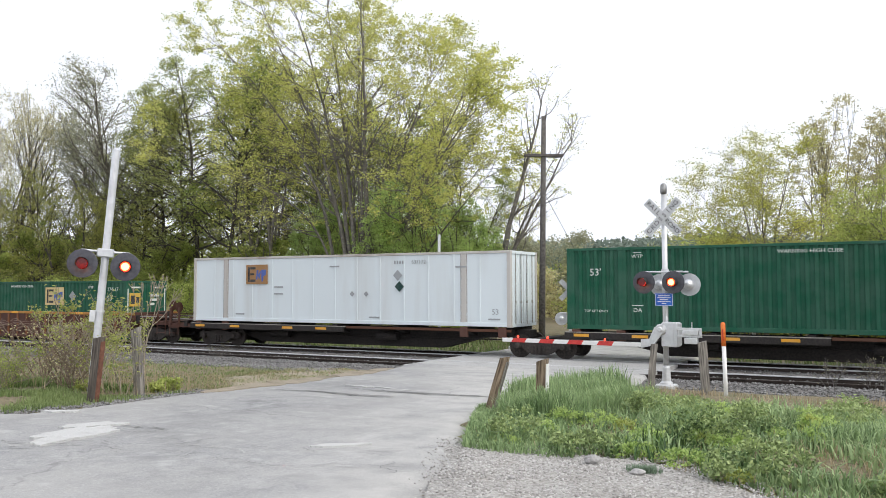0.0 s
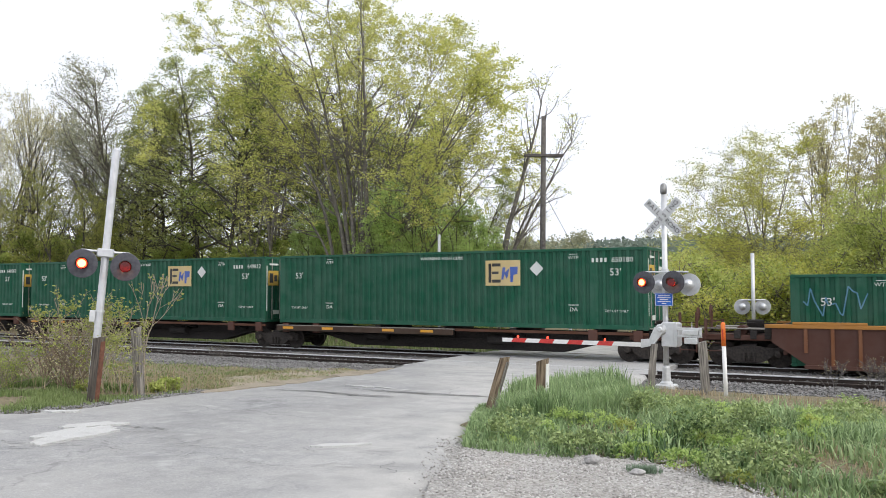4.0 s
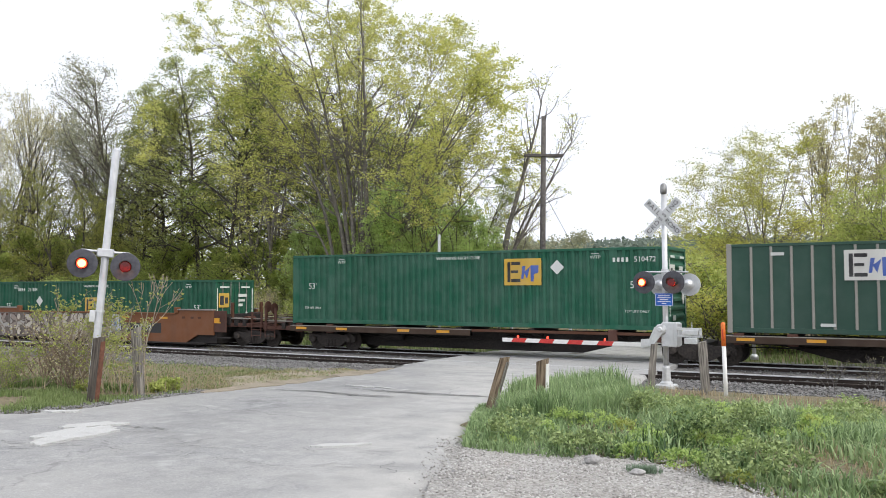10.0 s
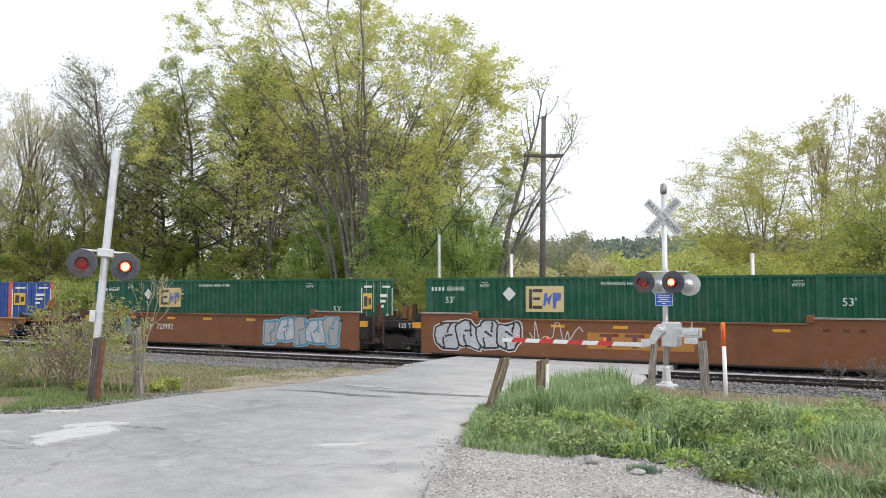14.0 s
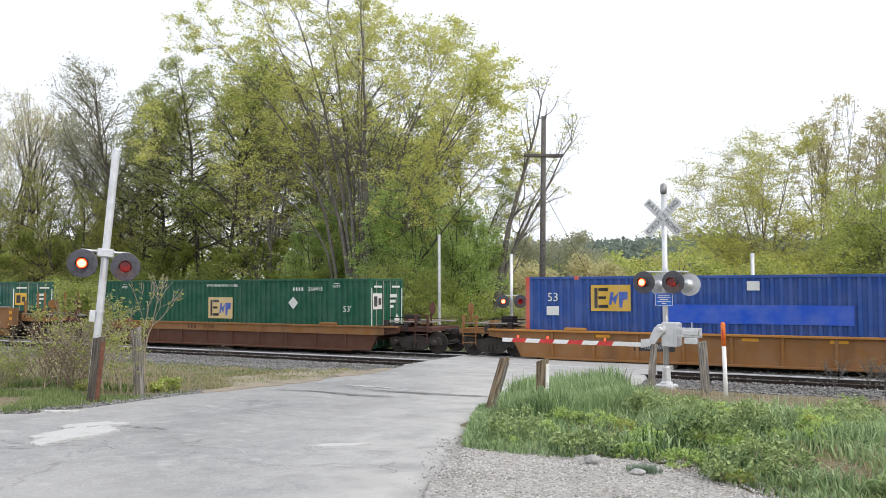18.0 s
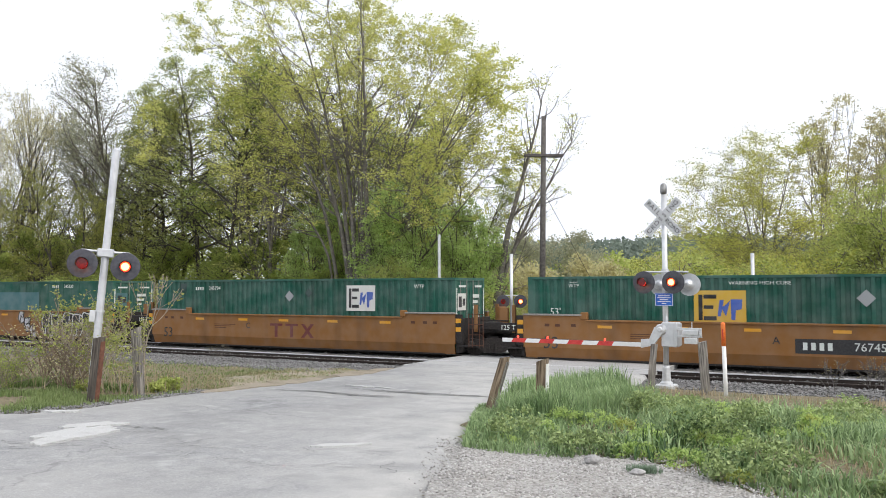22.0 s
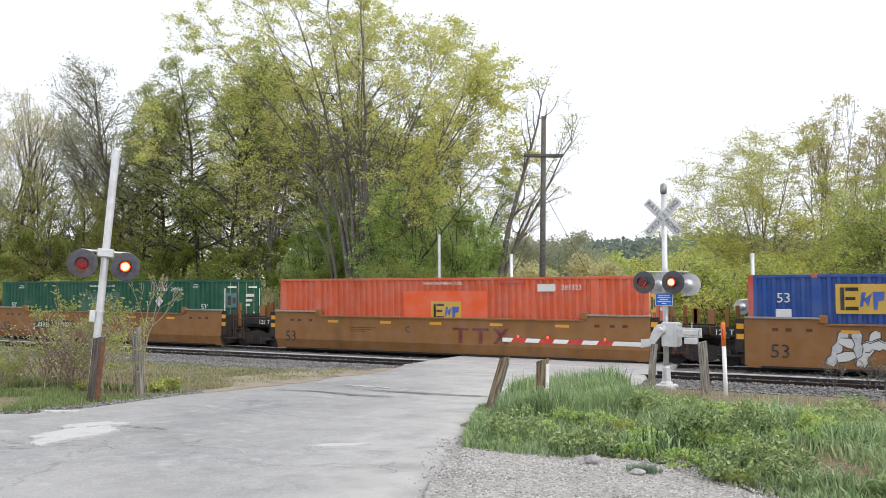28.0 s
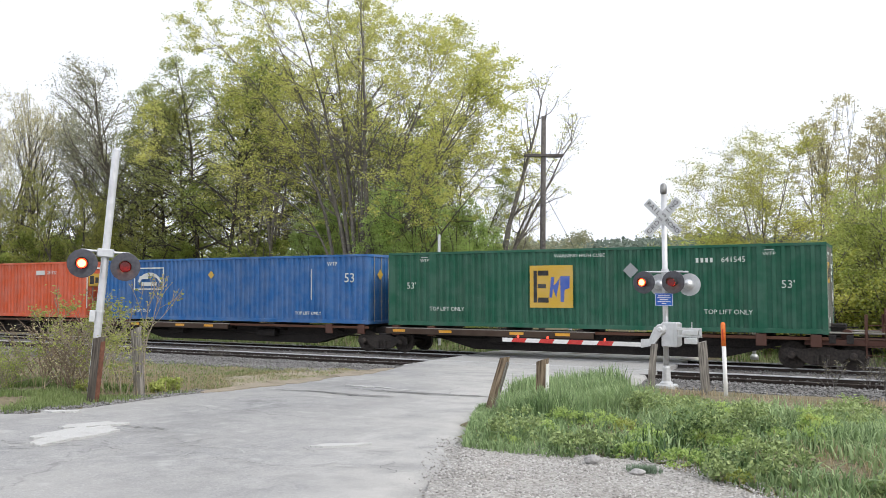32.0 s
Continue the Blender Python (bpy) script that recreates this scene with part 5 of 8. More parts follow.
            if mat is WELLRUST:
                part("reflector", Shape().box(*sorted((q * (e + 0.03), q * (e + 0.42))), -1.486, -1.4805, 1.02, 1.26), REFLECT, plate)
            else:
                for z in (0.92, 1.25):
                    part("reflector", Shape().box(*sorted((q * (e + 0.02), q * (e + 0.25))), -1.486, -1.4805, z, z + 0.17), REFLECT, plate)
            for y in (-1.0, 0.95):
                part("end_post", Shape().box(*sorted((q * (e + 0.55), q * (e + 0.68))), y, y + 0.12, 0.9, 1.95, 0.01), mat if mat is not WELLRUST else WELLDARK, car)
    reach = (-5.1, -2.5, -0.2, 2.4, 5.0)
    for x in reach:
        z = 1.22 if kind == "deep" else 0.90 if kind == "low" else 1.36
        face = {"ribbed": 1.5605, "low": 1.4425, "deep": 1.5025}[kind]
        part("reflector", Shape().box(x - 0.26, x + 0.26, -face - 0.0055, -face, z - 0.05, z + 0.05), REFLECT, car)
    for x in (rear_truck, front_truck):
        if x is not None:
            truck(car, x)
    for on, q in ((rear_end, -1), (front_end, 1)):
        if on:
            end_rack(car, q * (half + 0.35), q, WELLRED if mat in (WELLRUST, WELLDARK) else mat, 2.42 if kind == "deep" and mat is WELLTAN else 1.55, posts=4 if kind == "deep" and mat is WELLTAN else 2)
        elif on is None:
            a = q * (half + 1.6)
            part("articulation", Shape().box(a - 0.75, a + 0.75, -0.9, 0.9, 0.86, 1.10, 0.03).box(a - 0.3, a + 0.3, -1.2, -0.5, 1.0, 1.3, 0.03).tube((a - 0.9, -0.7, 1.15), (a + 0.9, -0.7, 1.2), 0.05, n=8).tube((a - 0.5, -1.0, 1.35), (a + 0.5, -1.0, 1.35), 0.03, n=6), UNDER, car)
            part("stanchion", Shape().box(a - 0.55, a - 0.37, 0.6, 0.75, 1.0, 1.85, 0.01), mat, car)
            part("stanchion", Shape().box(a + 0.30, a + 0.48, -1.0, -0.85, 1.0, 1.85, 0.01), mat, car)
            part("ladder", ladder(a - 0.75, a - 0.30, -1.50, 0.35, 1.62), WELLDARK, car)
    return car


def side_writing(car, text, x, z, size, mat, plate=None, y=-1.5):
    if plate:
        w, h = plate
        part("number_plate", Shape().box(x - w / 2, x + w / 2, y - 0.008, y - 0.004, z - h / 2, z + h / 2), BLACK, car, "black panel with white figures")
    note(car, text, x, z, size, mat, y=y - 0.002)


def mark_shape(k, x, z0, z1, y):
    """The builder's mark: two barred uprights and a crossed pair of slanting bars."""
    sh = Shape()
    t = 0.10
    if k < 2:
        return sh.box(x - 0.34, x + 0.34, y, y + 0.004, z1 - t, z1).box(x - 0.08, x + 0.08, y, y + 0.004, z0, z1 - t - 0.001)
    sh.prism([(x - 0.34, z0), (x - 0.16, z0), (x + 0.34, z1), (x + 0.16, z1)], y, y + 0.004)
    return sh.prism([(x + 0.16, z0), (x + 0.34, z0), (x - 0.16, z1), (x - 0.34, z1)], y - 0.0005, y + 0.0035)


def stroke(line, wide):
    """Both edges of a thick bent line, as one outline."""
    left, right = [], []
    for k, (x, z) in enumerate(line):
        xa, za = line[max(0, k - 1)]
        xb, zb = line[min(len(line) - 1, k + 1)]
        dx, dz = xb - xa, zb - za
        l = math.hypot(dx, dz) + 1e-6
        w = wide * (0.75 + 0.25 * math.sin(2.1 * k))
        left.append((x - dz / l * w, z + dx / l * w))
        right.append((x + dz / l * w, z - dx / l * w))
    return left, right


def graffiti(car, x0, x1, z0, z1, fills, seed, y=-1.5, letters=5, halo=None, edge=None, ink=None, drop=0.0):
    """Sprayed bubble shapes with outlines and inner strokes; no readable characters."""
    rnd = random.Random(seed)
    w = (x1 - x0) / letters
    h = z1 - z0
    edge = edge or SPRAYBLACK
    ink = ink or edge
    depth = [y - 0.004]

    def patch(pts, mat):
        depth[0] -= 0.0009
        n = len(pts)
        cx, cz = sum(p[0] for p in pts) / n, sum(p[1] for p in pts) / n
        sh = Shape()
        sh.v = [(cx, depth[0], cz)] + [(x, depth[0], z) for x, z in pts]
        sh.f = [(0, 1 + (i + 1) % n, 1 + i) for i in range(n)]
        sh.m = [0] * n
        part("spray", sh, mat, car)

    shapes = []
    for k in range(letters):
        cx = x0 + (k + 0.5) * w
        cz = (z0 + z1) / 2 + rnd.uniform(-0.05, 0.05) * h - drop * (k / max(1, letters - 1) - 0.5)
        hh = h * (1 - abs(drop) / h * 0.75) * rnd.uniform(0.44, 0.50)
        ww = w * rnd.uniform(0.54, 0.64)
        tilt = rnd.uniform(-0.18, 0.18)
        ph = [rnd.uniform(0, 6.28) for _ in range(3)]
        shapes.append((cx, cz, ww, hh, tilt, ph))

    def ring(shape, grow):
        cx, cz, ww, hh, tilt, ph = shape
        out = []
        for i in range(20):
            t = 6.2832 * i / 20
            c, q = math.cos(t), math.sin(t)
            r = 1 + 0.10 * math.sin(2 * t + ph[0]) + 0.09 * math.sin(3 * t + ph[1]) + 0.06 * math.sin(5 * t + ph[2])
            px = math.copysign(abs(c) ** 0.62, c) * (ww * r + grow)
            pz = math.copysign(abs(q) ** 0.62, q) * (hh * r + grow)
            out.append((cx + px + pz * tilt, min(1.44, max(0.06, cz + pz))))
        return out

    if halo:
        for shape in shapes:
            patch(ring(shape, 0.05), halo)
    for k, shape in enumerate(shapes):
        patch(ring(shape, 0.0), edge)
        patch(ring(shape, -0.07), fills[k % len(fills)])
        cx, cz, ww, hh, tilt, ph = shape
        for q in range(3):
            # two near-upright cuts from above and below, and one slanting bar
            sx, top = cx + (rnd.uniform(0.10, 0.42) * (1 if q == 0 else -1) if q < 2 else -0.3 * ww) * (ww if q < 2 else 1), q == 0
            if q < 2:
                za, zb = (cz + hh * 0.86, cz + hh * rnd.uniform(-0.1, 0.25)) if top else (cz - hh * 0.86, cz + hh * rnd.uniform(-0.25, 0.1))
                xb = sx + rnd.uniform(-0.12, 0.12)
            else:
                za, zb = cz + hh * rnd.uniform(-0.2, 0.3), cz + hh * rnd.uniform(-0.2, 0.35)
                xb = cx + 0.35 * ww
            line = [(sx + (xb - sx) * i / 7 + 0.03 * math.sin(i * 0.9), za + (zb - za) * i / 7) for i in range(8)]
            left, right = stroke(line, 0.05)
            depth[0] -= 0.0009
            sh = Shape()
            sh.v = [(x, depth[0], z) for x, z in left] + [(x, depth[0], z) for x, z in right]
            sh.f = [(i, i + 1, 8 + i + 1, 8 + i) for i in range(7)]
            sh.m = [0] * 7
            part("spray", sh, ink, car)


def sprayed(car, x0, x1, z0, z1, fills, edge, seed, y=-1.5, letters=5, wide=0.15, rim=0.05, lean=0.15):
    """Thick sprayed strokes with a rim, piled into letter-like signs that spell nothing."""
    rnd = random.Random(seed)
    w, h = (x1 - x0) / letters, z1 - z0
    signs = (("leg", "leg", "bar"), ("leg", "bow", "leg"), ("snake",), ("leg", "bar", "bow"), ("bow", "bow", "leg"), ("snake", "bar"), ("leg", "bar", "bar"))
    drawn = []
    for k in range(letters):
        cx = x0 + (k + 0.5) * w
        for q, form in enumerate(signs[rnd.randrange(len(signs))]):
            line = []
            side = -1 if q == 0 else 1
            v0, r = rnd.uniform(0.2, 0.7), rnd.uniform(0.8, 1.1)
            for i in range(9):
                t = i / 8
                if form == "leg":
                    u, v = side * (0.42 - 0.30 * t * r), t
                elif form == "bow":
                    u, v = -0.25 + 0.60 * math.sin(math.pi * t) * r, v0 * 0.6 + 0.52 * t
                elif form == "bar":
                    u, v = -0.40 + 0.8 * t, v0 + 0.08 * math.sin(3 * t)
                else:
                    u, v = 0.36 * math.sin(2 * math.pi * t * 0.95 + 0.4), t
                line.append((cx + (u + lean * (v - 0.5)) * w * 1.22, z0 + 0.10 + v * (h - 0.20)))
            drawn.append((line, fills[(k + q) % len(fills)]))
    depth = y - 0.004
    for line, mat in drawn:
        for paint_mat, grow in ((edge, rim), (mat, 0.0)):
            depth -= 0.0006
            left, right = stroke(line, wide + grow)
            sh = Shape()
            sh.add([(a, depth, min(1.45, max(0.06, b))) for a, b in left + right], [(i, i + 1, 10 + i, 9 + i) for i in range(8)])
            part("spray", sh, paint_mat, car)


def scribble(car, x0, x1, z0, z1, mat, seed, y=-1.5, wide=0.03):
    rnd = random.Random(seed)
    sh = Shape()
    p = (x0, (z0 + z1) / 2)
    n = 14
    for k in range(n):
        q = (x0 + (x1 - x0) * (k + 1) / n + rnd.uniform(-0.06, 0.06), rnd.uniform(z0, z1))
        dx, dz = q[0] - p[0], q[1] - p[1]
        l = math.hypot(dx, dz) + 1e-6
        ox, oz = -dz / l * wide / 2, dx / l * wide / 2
        sh.prism([(p[0] + ox, p[1] + oz), (p[0] - ox, p[1] - oz), (q[0] - ox, q[1] - oz), (q[0] + ox, q[1] + oz)], y - 0.0085 - 0.0004 * k, y - 0.008 - 0.0004 * k)
        p = q
    part("scribble", sh, mat, car)


# ---------------------------------------------------------------- the cars in their order, front of the train first
SP, WP = 1.108, 0.10
H = BL / 2
GR = "dark green corrugated container with stencils"
SK = "grimy skeleton flatcar with a brown side sill"
SKD = "dark skeleton flatcar with a low centre sill"

c = spine_car(-10.63, SK, -H - 1.15, H + 0.6, sill_side=False)
b = container(-10.63, SP, GREEN, GR + ", on a skeleton flatcar")
usual_marks(b, "", 0, 0)

c = spine_car(-29.0, SKD, -H + 1.4, None, rear_end=True, sill_side=False)
b = container(-29.0, SP, WHITEBOX, "white panelled container with a brown mark, on a skeleton flatcar", "panelled", posts=STAINEDWHITE)
logo(b, -4.86, -3.62, 1.68, 2.54, LOGOBROWN)
note(b, "637172", 4.1, 2.52, 0.22, PLACARDGREY)
bars(b, 3.2, 2.52, 0.5, 0.16, mat=PLACARDGREY)
diamond(b, 3.12, 2.0, PLACARDGREY, 0.22)
diamond(b, 3.2, 1.55, DARKPATCH, 0.22)
note(b, "53", 7.45, 0.57, 0.30, PLACARDGREY)
for x, z in ((-3.0, 1.55), (-3.0, 1.25), (0.0, 2.4), (6.0, 2.3), (-5.2, 0.35), (7.4, 0.3), (2.0, 0.3)):
    part("marking", Shape().box(x - 0.25, x + 0.25, -BW - 0.010, -BW - 0.006, z - 0.03, z + 0.03), PLACARDGREY, b)
diamond(b, 0.9, 1.25, PLACARDGREY, 0.12)
diamond(b, 1.6, 1.25, PLACARDGREY, 0.12)

c = well_car(-49.7, "red-brown ribbed well car with a worn orange top chord", WELLRED, "ribbed", -H - 1.3, H + 1.8, True, True, CARORANGE)
sprayed(c, -3.6, 2.4, 0.30, 1.10, [WELLRED], RUSTSEAM, 3, y=-1.556, letters=6, wide=0.055, rim=0.035)
sprayed(c, 2.9, 4.6, 0.45, 0.85, [GREYBLUE], GREYBLUE, 4, y=-1.556, letters=4, wide=0.04, rim=0.01)
b = container(-49.7, WP, GREEN, "green corrugated container with a cream mark, low in a well car")
logo(b, 1.96, 3.45, 1.66, 2.58, CREAM)
diamond(b, 4.12, 2.13, PLACARDGREY)
usual_marks(b, "274117", 6.35, 7.15, da=False, lift_only=False)
scribble(b, -7.7, -5.9, 1.5, 2.6, SPRAYBLUE, 9, y=-BW, wide=0.04)
end_marks(b)

c = spine_car(-70.4, SK, None, H + 0.1, front_end=True)
b = container(-70.4, SP, GREEN, "green corrugated container with a cream mark, on a skeleton flatcar")
logo(b, 1.9, 3.33, 1.57, 2.52, CREAM)
diamond(b, 3.98, 2.19, PLACARD)
usual_marks(b, "650180", 6.4, 7.2, wtp=5.4)
end_marks(b)

c = spine_car(-87.4, SK, -H - 0.45, H + 0.45)
b = container(-87.4, SP, GREEN, "green corrugated container with a cream mark, on a skeleton flatcar")
logo(b, 2.12, 3.63, 1.6, 2.55, CREAM)
diamond(b, 4.28, 2.25, PLACARD)
usual_marks(b, "649812", 6.55, 7.45)
end_marks(b)

c = spine_car(-104.45, SK, -H - 0.45, None)
b = container(-104.45, SP, GREEN, "green corrugated container with a cream mark, on a skeleton flatcar")
logo(b, 1.98, 3.46, 1.58, 2.54, CREAM)
diamond(b, 4.08, 2.23, PLACARD)
usual_marks(b, "640560", 6.45, 7.28)
end_marks(b)

c = spine_car(-121.45, SK, -H - 0.95, None)
b = container(-121.45, SP, STRIPEGREEN, "green container with pale upright side posts and a white mark", "striped", posts=POSTGREY)
logo(b, -4.58, -3.12, 1.69, 2.63, LOGOWHITE)
diamond(b, -0.18, 1.37, PLACARD)
for x0, x1, z0, z1 in ((-2.9, -2.68, 1.77, 1.97), (-0.95, -0.74, 1.65, 1.85), (0.2, 0.7, 2.33, 2.67), (-5.28, -4.85, 0.25, 0.35), (5.16, 5.73, 0.26, 0.37), (-6.7, -6.3, 2.5, 2.6), (6.1, 6.5, 2.5, 2.7)):
    flat("label", x0, x1, z0, z1, PLACARD, b)
note(b, "243176", 4.95, 2.57, 0.26)
bars(b, 4.0, 2.57, 0.6, 0.18)
end_marks(b, LOGOWHITE)

c = spine_car(-139.5, SK, -H + 1.9, None, rear_end=True)
b = container(-139.5, SP, GREEN2, "green corrugated container with a yellow mark, on a skeleton flatcar", end="slats", end_mat=GREEN2)
logo(b, 1.96, 3.45, 1.58, 2.57, YELLOW)
diamond(b, 4.06, 2.23, PLACARD)
usual_marks(b, "510472", 6.45, 7.28, 1.57, da=False)
end_marks(b, LOGOWHITE)

RW = "rust-brown deep well car with sprayed graffiti on its side"
c = well_car(-160.15, RW, WELLRUST, "deep", -H - 1.55, H + 2.1, None, True)
flat("sprayed_ground", -7.9, 2.1, 0.10, 1.36, SPRAYMID, c, "brown-grey sprayed ground", y=-1.497)
sprayed(c, -7.8, -3.4, 0.10, 1.38, [SPRAYCREAM, SPRAYTAUPE, GREYBLUE], SPRAYBROWN, 15, letters=7, wide=0.15, rim=0.06, lean=-0.3)
sprayed(c, -3.4, 0.0, 0.08, 1.45, [SPRAYCREAM], SPRAYBROWN, 27, letters=6, wide=0.22, rim=0.06, lean=0.4)
sprayed(c, 0.0, 2.0, 0.08, 1.45, [SPRAYSILVER, GREYBLUE], SPRAYBLUE, 13, letters=3, wide=0.15, rim=0.04)
part("number_panel", Shape().box(1.65, 4.85, -1.504, -1.501, 0.50, 0.96), BLACK, c, "black panel with white figures")
side_writing(c, "727992", 3.6, 0.72, 0.40, LETTERWHITE)
note(c, "125 T", -8.93, 1.10, 0.26, LETTERWHITE, y=-1.49)
bars(c, 2.2, 0.72, 0.95, 0.30, 4, y=-1.5)
b = container(-160.15, WP, GREEN, "green corrugated container with a yellow mark, low in a well car")
logo(b, -0.82, 0.6, 1.28, 2.06, YELLOW)
diamond(b, -4.42, 1.86, PLACARD)
usual_marks(b, "271604", -5.9, -5.0, 1.6, wtp=6.4, da=False, lift_only=False)
end_marks(b)

c = well_car(-179.4, RW, WELLRUST, "deep", -H - 1.55, None, None, None)
graffiti(c, -7.4, -4.0, 0.2, 1.42, [SPRAYSILVER], 21, letters=4, halo=SPRAYWHITE)
scribble(c, -3.6, -1.6, 0.55, 1.40, SPRAYWHITE, 22)
flat("pale_panel", -1.4, 2.3, 0.45, 1.02, CARORANGE, c, "cleaner painted panel", y=-1.5)
for k, x in enumerate((-0.6, 0.3, 1.2)):
    part("mark", mark_shape(k, x, 0.5, 0.98, -1.516), TTXMAROON, c)
note(c, "125 T", -8.93, 1.10, 0.26, LETTERWHITE, y=-1.49)
b = container(-179.4, WP, GREEN, "green corrugated container with a cream mark, low in a well car")
logo(b, -3.82, -2.33, 1.61, 2.56, CREAM)
diamond(b, -4.49, 2.27, PLACARD)
usual_marks(b, "654646", -7.5, -6.75, 2.02, da=False, lift_only=False)
end_marks(b)

c = well_car(-198.7, RW, WELLRUST, "deep", -H - 0.9 - 0.5, None, True, None)
graffiti(c, 3.2, 7.2, 0.15, 1.40, [GREYBLUE, SPRAYSILVER], 31, letters=5, halo=SPRAYCYAN, edge=SPRAYBLUE, ink=SPRAYBLUE)
graffiti(c, -6.8, -4.3, 0.15, 1.25, [SPRAYBLACK, SPRAYBLUE], 32, letters=3)
side_writing(c, "727992", -2.9, 0.80, 0.36, LETTERWHITE)
bars(c, -4.1, 0.80, 0.8, 0.28, 4, y=-1.5)
note(c, "53", -7.3, 0.60, 0.55, LOGOBLACK, y=-1.5)
b = container(-198.7, WP, GREEN, "green corrugated container with a cream mark, low in a well car")
logo(b, -3.52, -2.09, 1.63, 2.54, CREAM)
diamond(b, -4.27, 2.24, PLACARD)
usual_marks(b, "643547", -7.4, -6.65, 1.6, da=False, lift_only=False)
end_marks(b)

c = well_car(-221.7, "yellow-brown low-sided well car", WELLTAN, "low", -H - 1.5, H + 1.75, True, True, CARORANGE)
side_writing(c, "466360", -3.3, 0.58, 0.26, PLACARDGREY, (1.4, 0.30), y=-1.44)
b = container(-221.7, WP, BLUEBOX, "blue corrugated container with red end posts, in a well car", posts=REDPOST)
logo(b, -5.56, -4.13, 1.67, 2.59, YELLOW)
note(b, "53", -7.0, 2.14, 0.44)
flat("label", -7.24, -6.77, 1.5, 1.83, PLACARD, b)
flat("label", -0.29, 0.1, 2.39, 2.69, PLACARD, b)
flat("label", 4.83, 5.47, 2.43, 2.53, PLACARD, b)
flat("repaint", -2.99, 2.83, 1.3, 1.92, BRIGHTBLUE, b, "brighter repainted stripe")
end_marks(b)

c = well_car(-244.75, "dark brown low-sided well car", WELLDARK, "low", -H - 1.15, H + 2.0, True, True, WELLTAN)
part("upper_band", Shape().box(-8.9, 8.9, -1.508, -1.502, 0.70, 1.00), WELLTAN, c, "paler upper band of the side")
note(c, "72598", -0.6, 0.86, 0.26, WELLDARK, y=-1.508)
bars(c, -1.6, 0.86, 0.6, 0.2, 3, WELLDARK, y=-1.508)
b = container(-244.75, WP, GREEN, "green corrugated container with a cream mark, in a low well car")
logo(b, -0.83, 0.64, 1.14, 2.1, CREAM)
diamond(b, 4.11, 1.87, PLACARD)
usual_marks(b, "264415", 4.4, 5.3, 1.62, wtp=6.4, da=False, lift_only=False)
end_marks(b, LOGOWHITE)

YW = "yellow-brown deep well car with a black number panel"
YG = "yellow-brown deep well car with large maroon marks"


def maroon(c, x):
    for k, u in enumerate((0.0, 0.85, 1.7)):
        part("mark", mark_shape(k, x + u, 0.50, 1.08, -1.51), TTXMAROON, c)


c = well_car(-268.15, YW, WELLTAN, "deep", -H - 1.55, H + 1.95, None, True, fold=True)
side_writing(c, "767457", 3.25, 0.75, 0.36, LETTERWHITE, None)
part("number_panel", Shape().box(1.05, 4.45, -1.504, -1.501, 0.52, 0.98), BLACK, c, "black panel with white figures")
bars(c, 1.75, 0.75, 0.95, 0.28, 4, y=-1.5)
note(c, "A", 0.5, 0.9, 0.34, LOGOBLACK, y=-1.5)
note(c, "53", -7.1, 0.60, 0.62, LOGOBLACK, y=-1.5)
note(c, "125 T", -8.80, 1.12, 0.26, LETTERWHITE, y=-1.49)
b = container(-268.15, WP, GREEN3, "faded green container with a yellow mark, low in a well car")
logo(b, -2.08, -0.42, 1.27, 2.39, YELLOW)
diamond(b, 3.07, 2.15, PLACARDGREY)
usual_marks(b, "633590", 4.0, 4.95, 1.62, wtp=6.3, da=False, lift_only=False)
flat("repaint", 6.74, 7.16, 2.1, 2.75, GREYPATCH, b)
end_marks(b)

c = well_car(-287.35, YG, WELLTAN, "deep", -H - 1.55, None, None, None, fold=True)
maroon(c, -0.6)
note(c, "C", -2.2, 0.95, 0.36, LOGOBLACK, y=-1.5)
note(c, "53", -7.1, 0.55, 0.62, LOGOBLACK, y=-1.5)
note(c, "125 T", -8.80, 1.12, 0.26, LETTERWHITE, y=-1.49)
b = container(-287.35, WP, GREEN3, "faded green container with a white mark, low in a well car")
logo(b, 2.97, 4.39, 1.56, 2.61, LOGOWHITE)
diamond(b, -0.05, 2.16, PLACARDGREY, 0.24)
diamond(b, 1.0, 2.3, DARKPATCH, 0.2)
note(b, "245794", -4.4, 2.5, 0.24)
bars(b, -5.3, 2.5, 0.55, 0.18)
note(b, "WTP", 6.47, 2.55, 0.22)
flat("label", -6.54, -6.17, 2.36, 2.73, DARKPATCH, b)
end_marks(b, LOGOWHITE)

c = well_car(-306.65, YW + " and sprayed graffiti", WELLTAN, "deep", -H - 1.65, None, True, None)
part("number_panel", Shape().box(-5.1, -2.0, -1.504, -1.501, 0.52, 0.98), BLACK, c, "black panel with white figures")
note(c, "767457", -3.1, 0.75, 0.36, LETTERWHITE, y=-1.502)
bars(c, -4.5, 0.75, 0.85, 0.28, 4, y=-1.5)
note(c, "53", -7.4, 0.60, 0.62, LOGOBLACK, y=-1.5)
graffiti(c, 1.0, 2.5, 0.1, 1.42, [SPRAYSILVER], 41, letters=3, drop=0.75)
graffiti(c, 3.0, 7.0, 0.08, 1.42, [SPRAYBLACK], 42, letters=5, halo=SPRAYBLACK, edge=SPRAYWHITE, ink=SPRAYSILVER)
scribble(c, 6.8, 8.2, 0.4, 1.2, SPRAYWHITE, 43)
b = container(-306.65, WP, GREEN3, "patched green container with dark and grey repaints, in a well car", "striped", posts=GREEN3)
flat("repaint", -3.5, -1.87, 1.3, 2.43, DARKPATCH, b, "dark repainted square")
flat("repaint", -1.83, 2.4, 1.2, 2.32, GREYPATCH, b, "grey-blue repainted stretch")
diamond(b, -2.17, 1.84, PLACARD, 0.22)
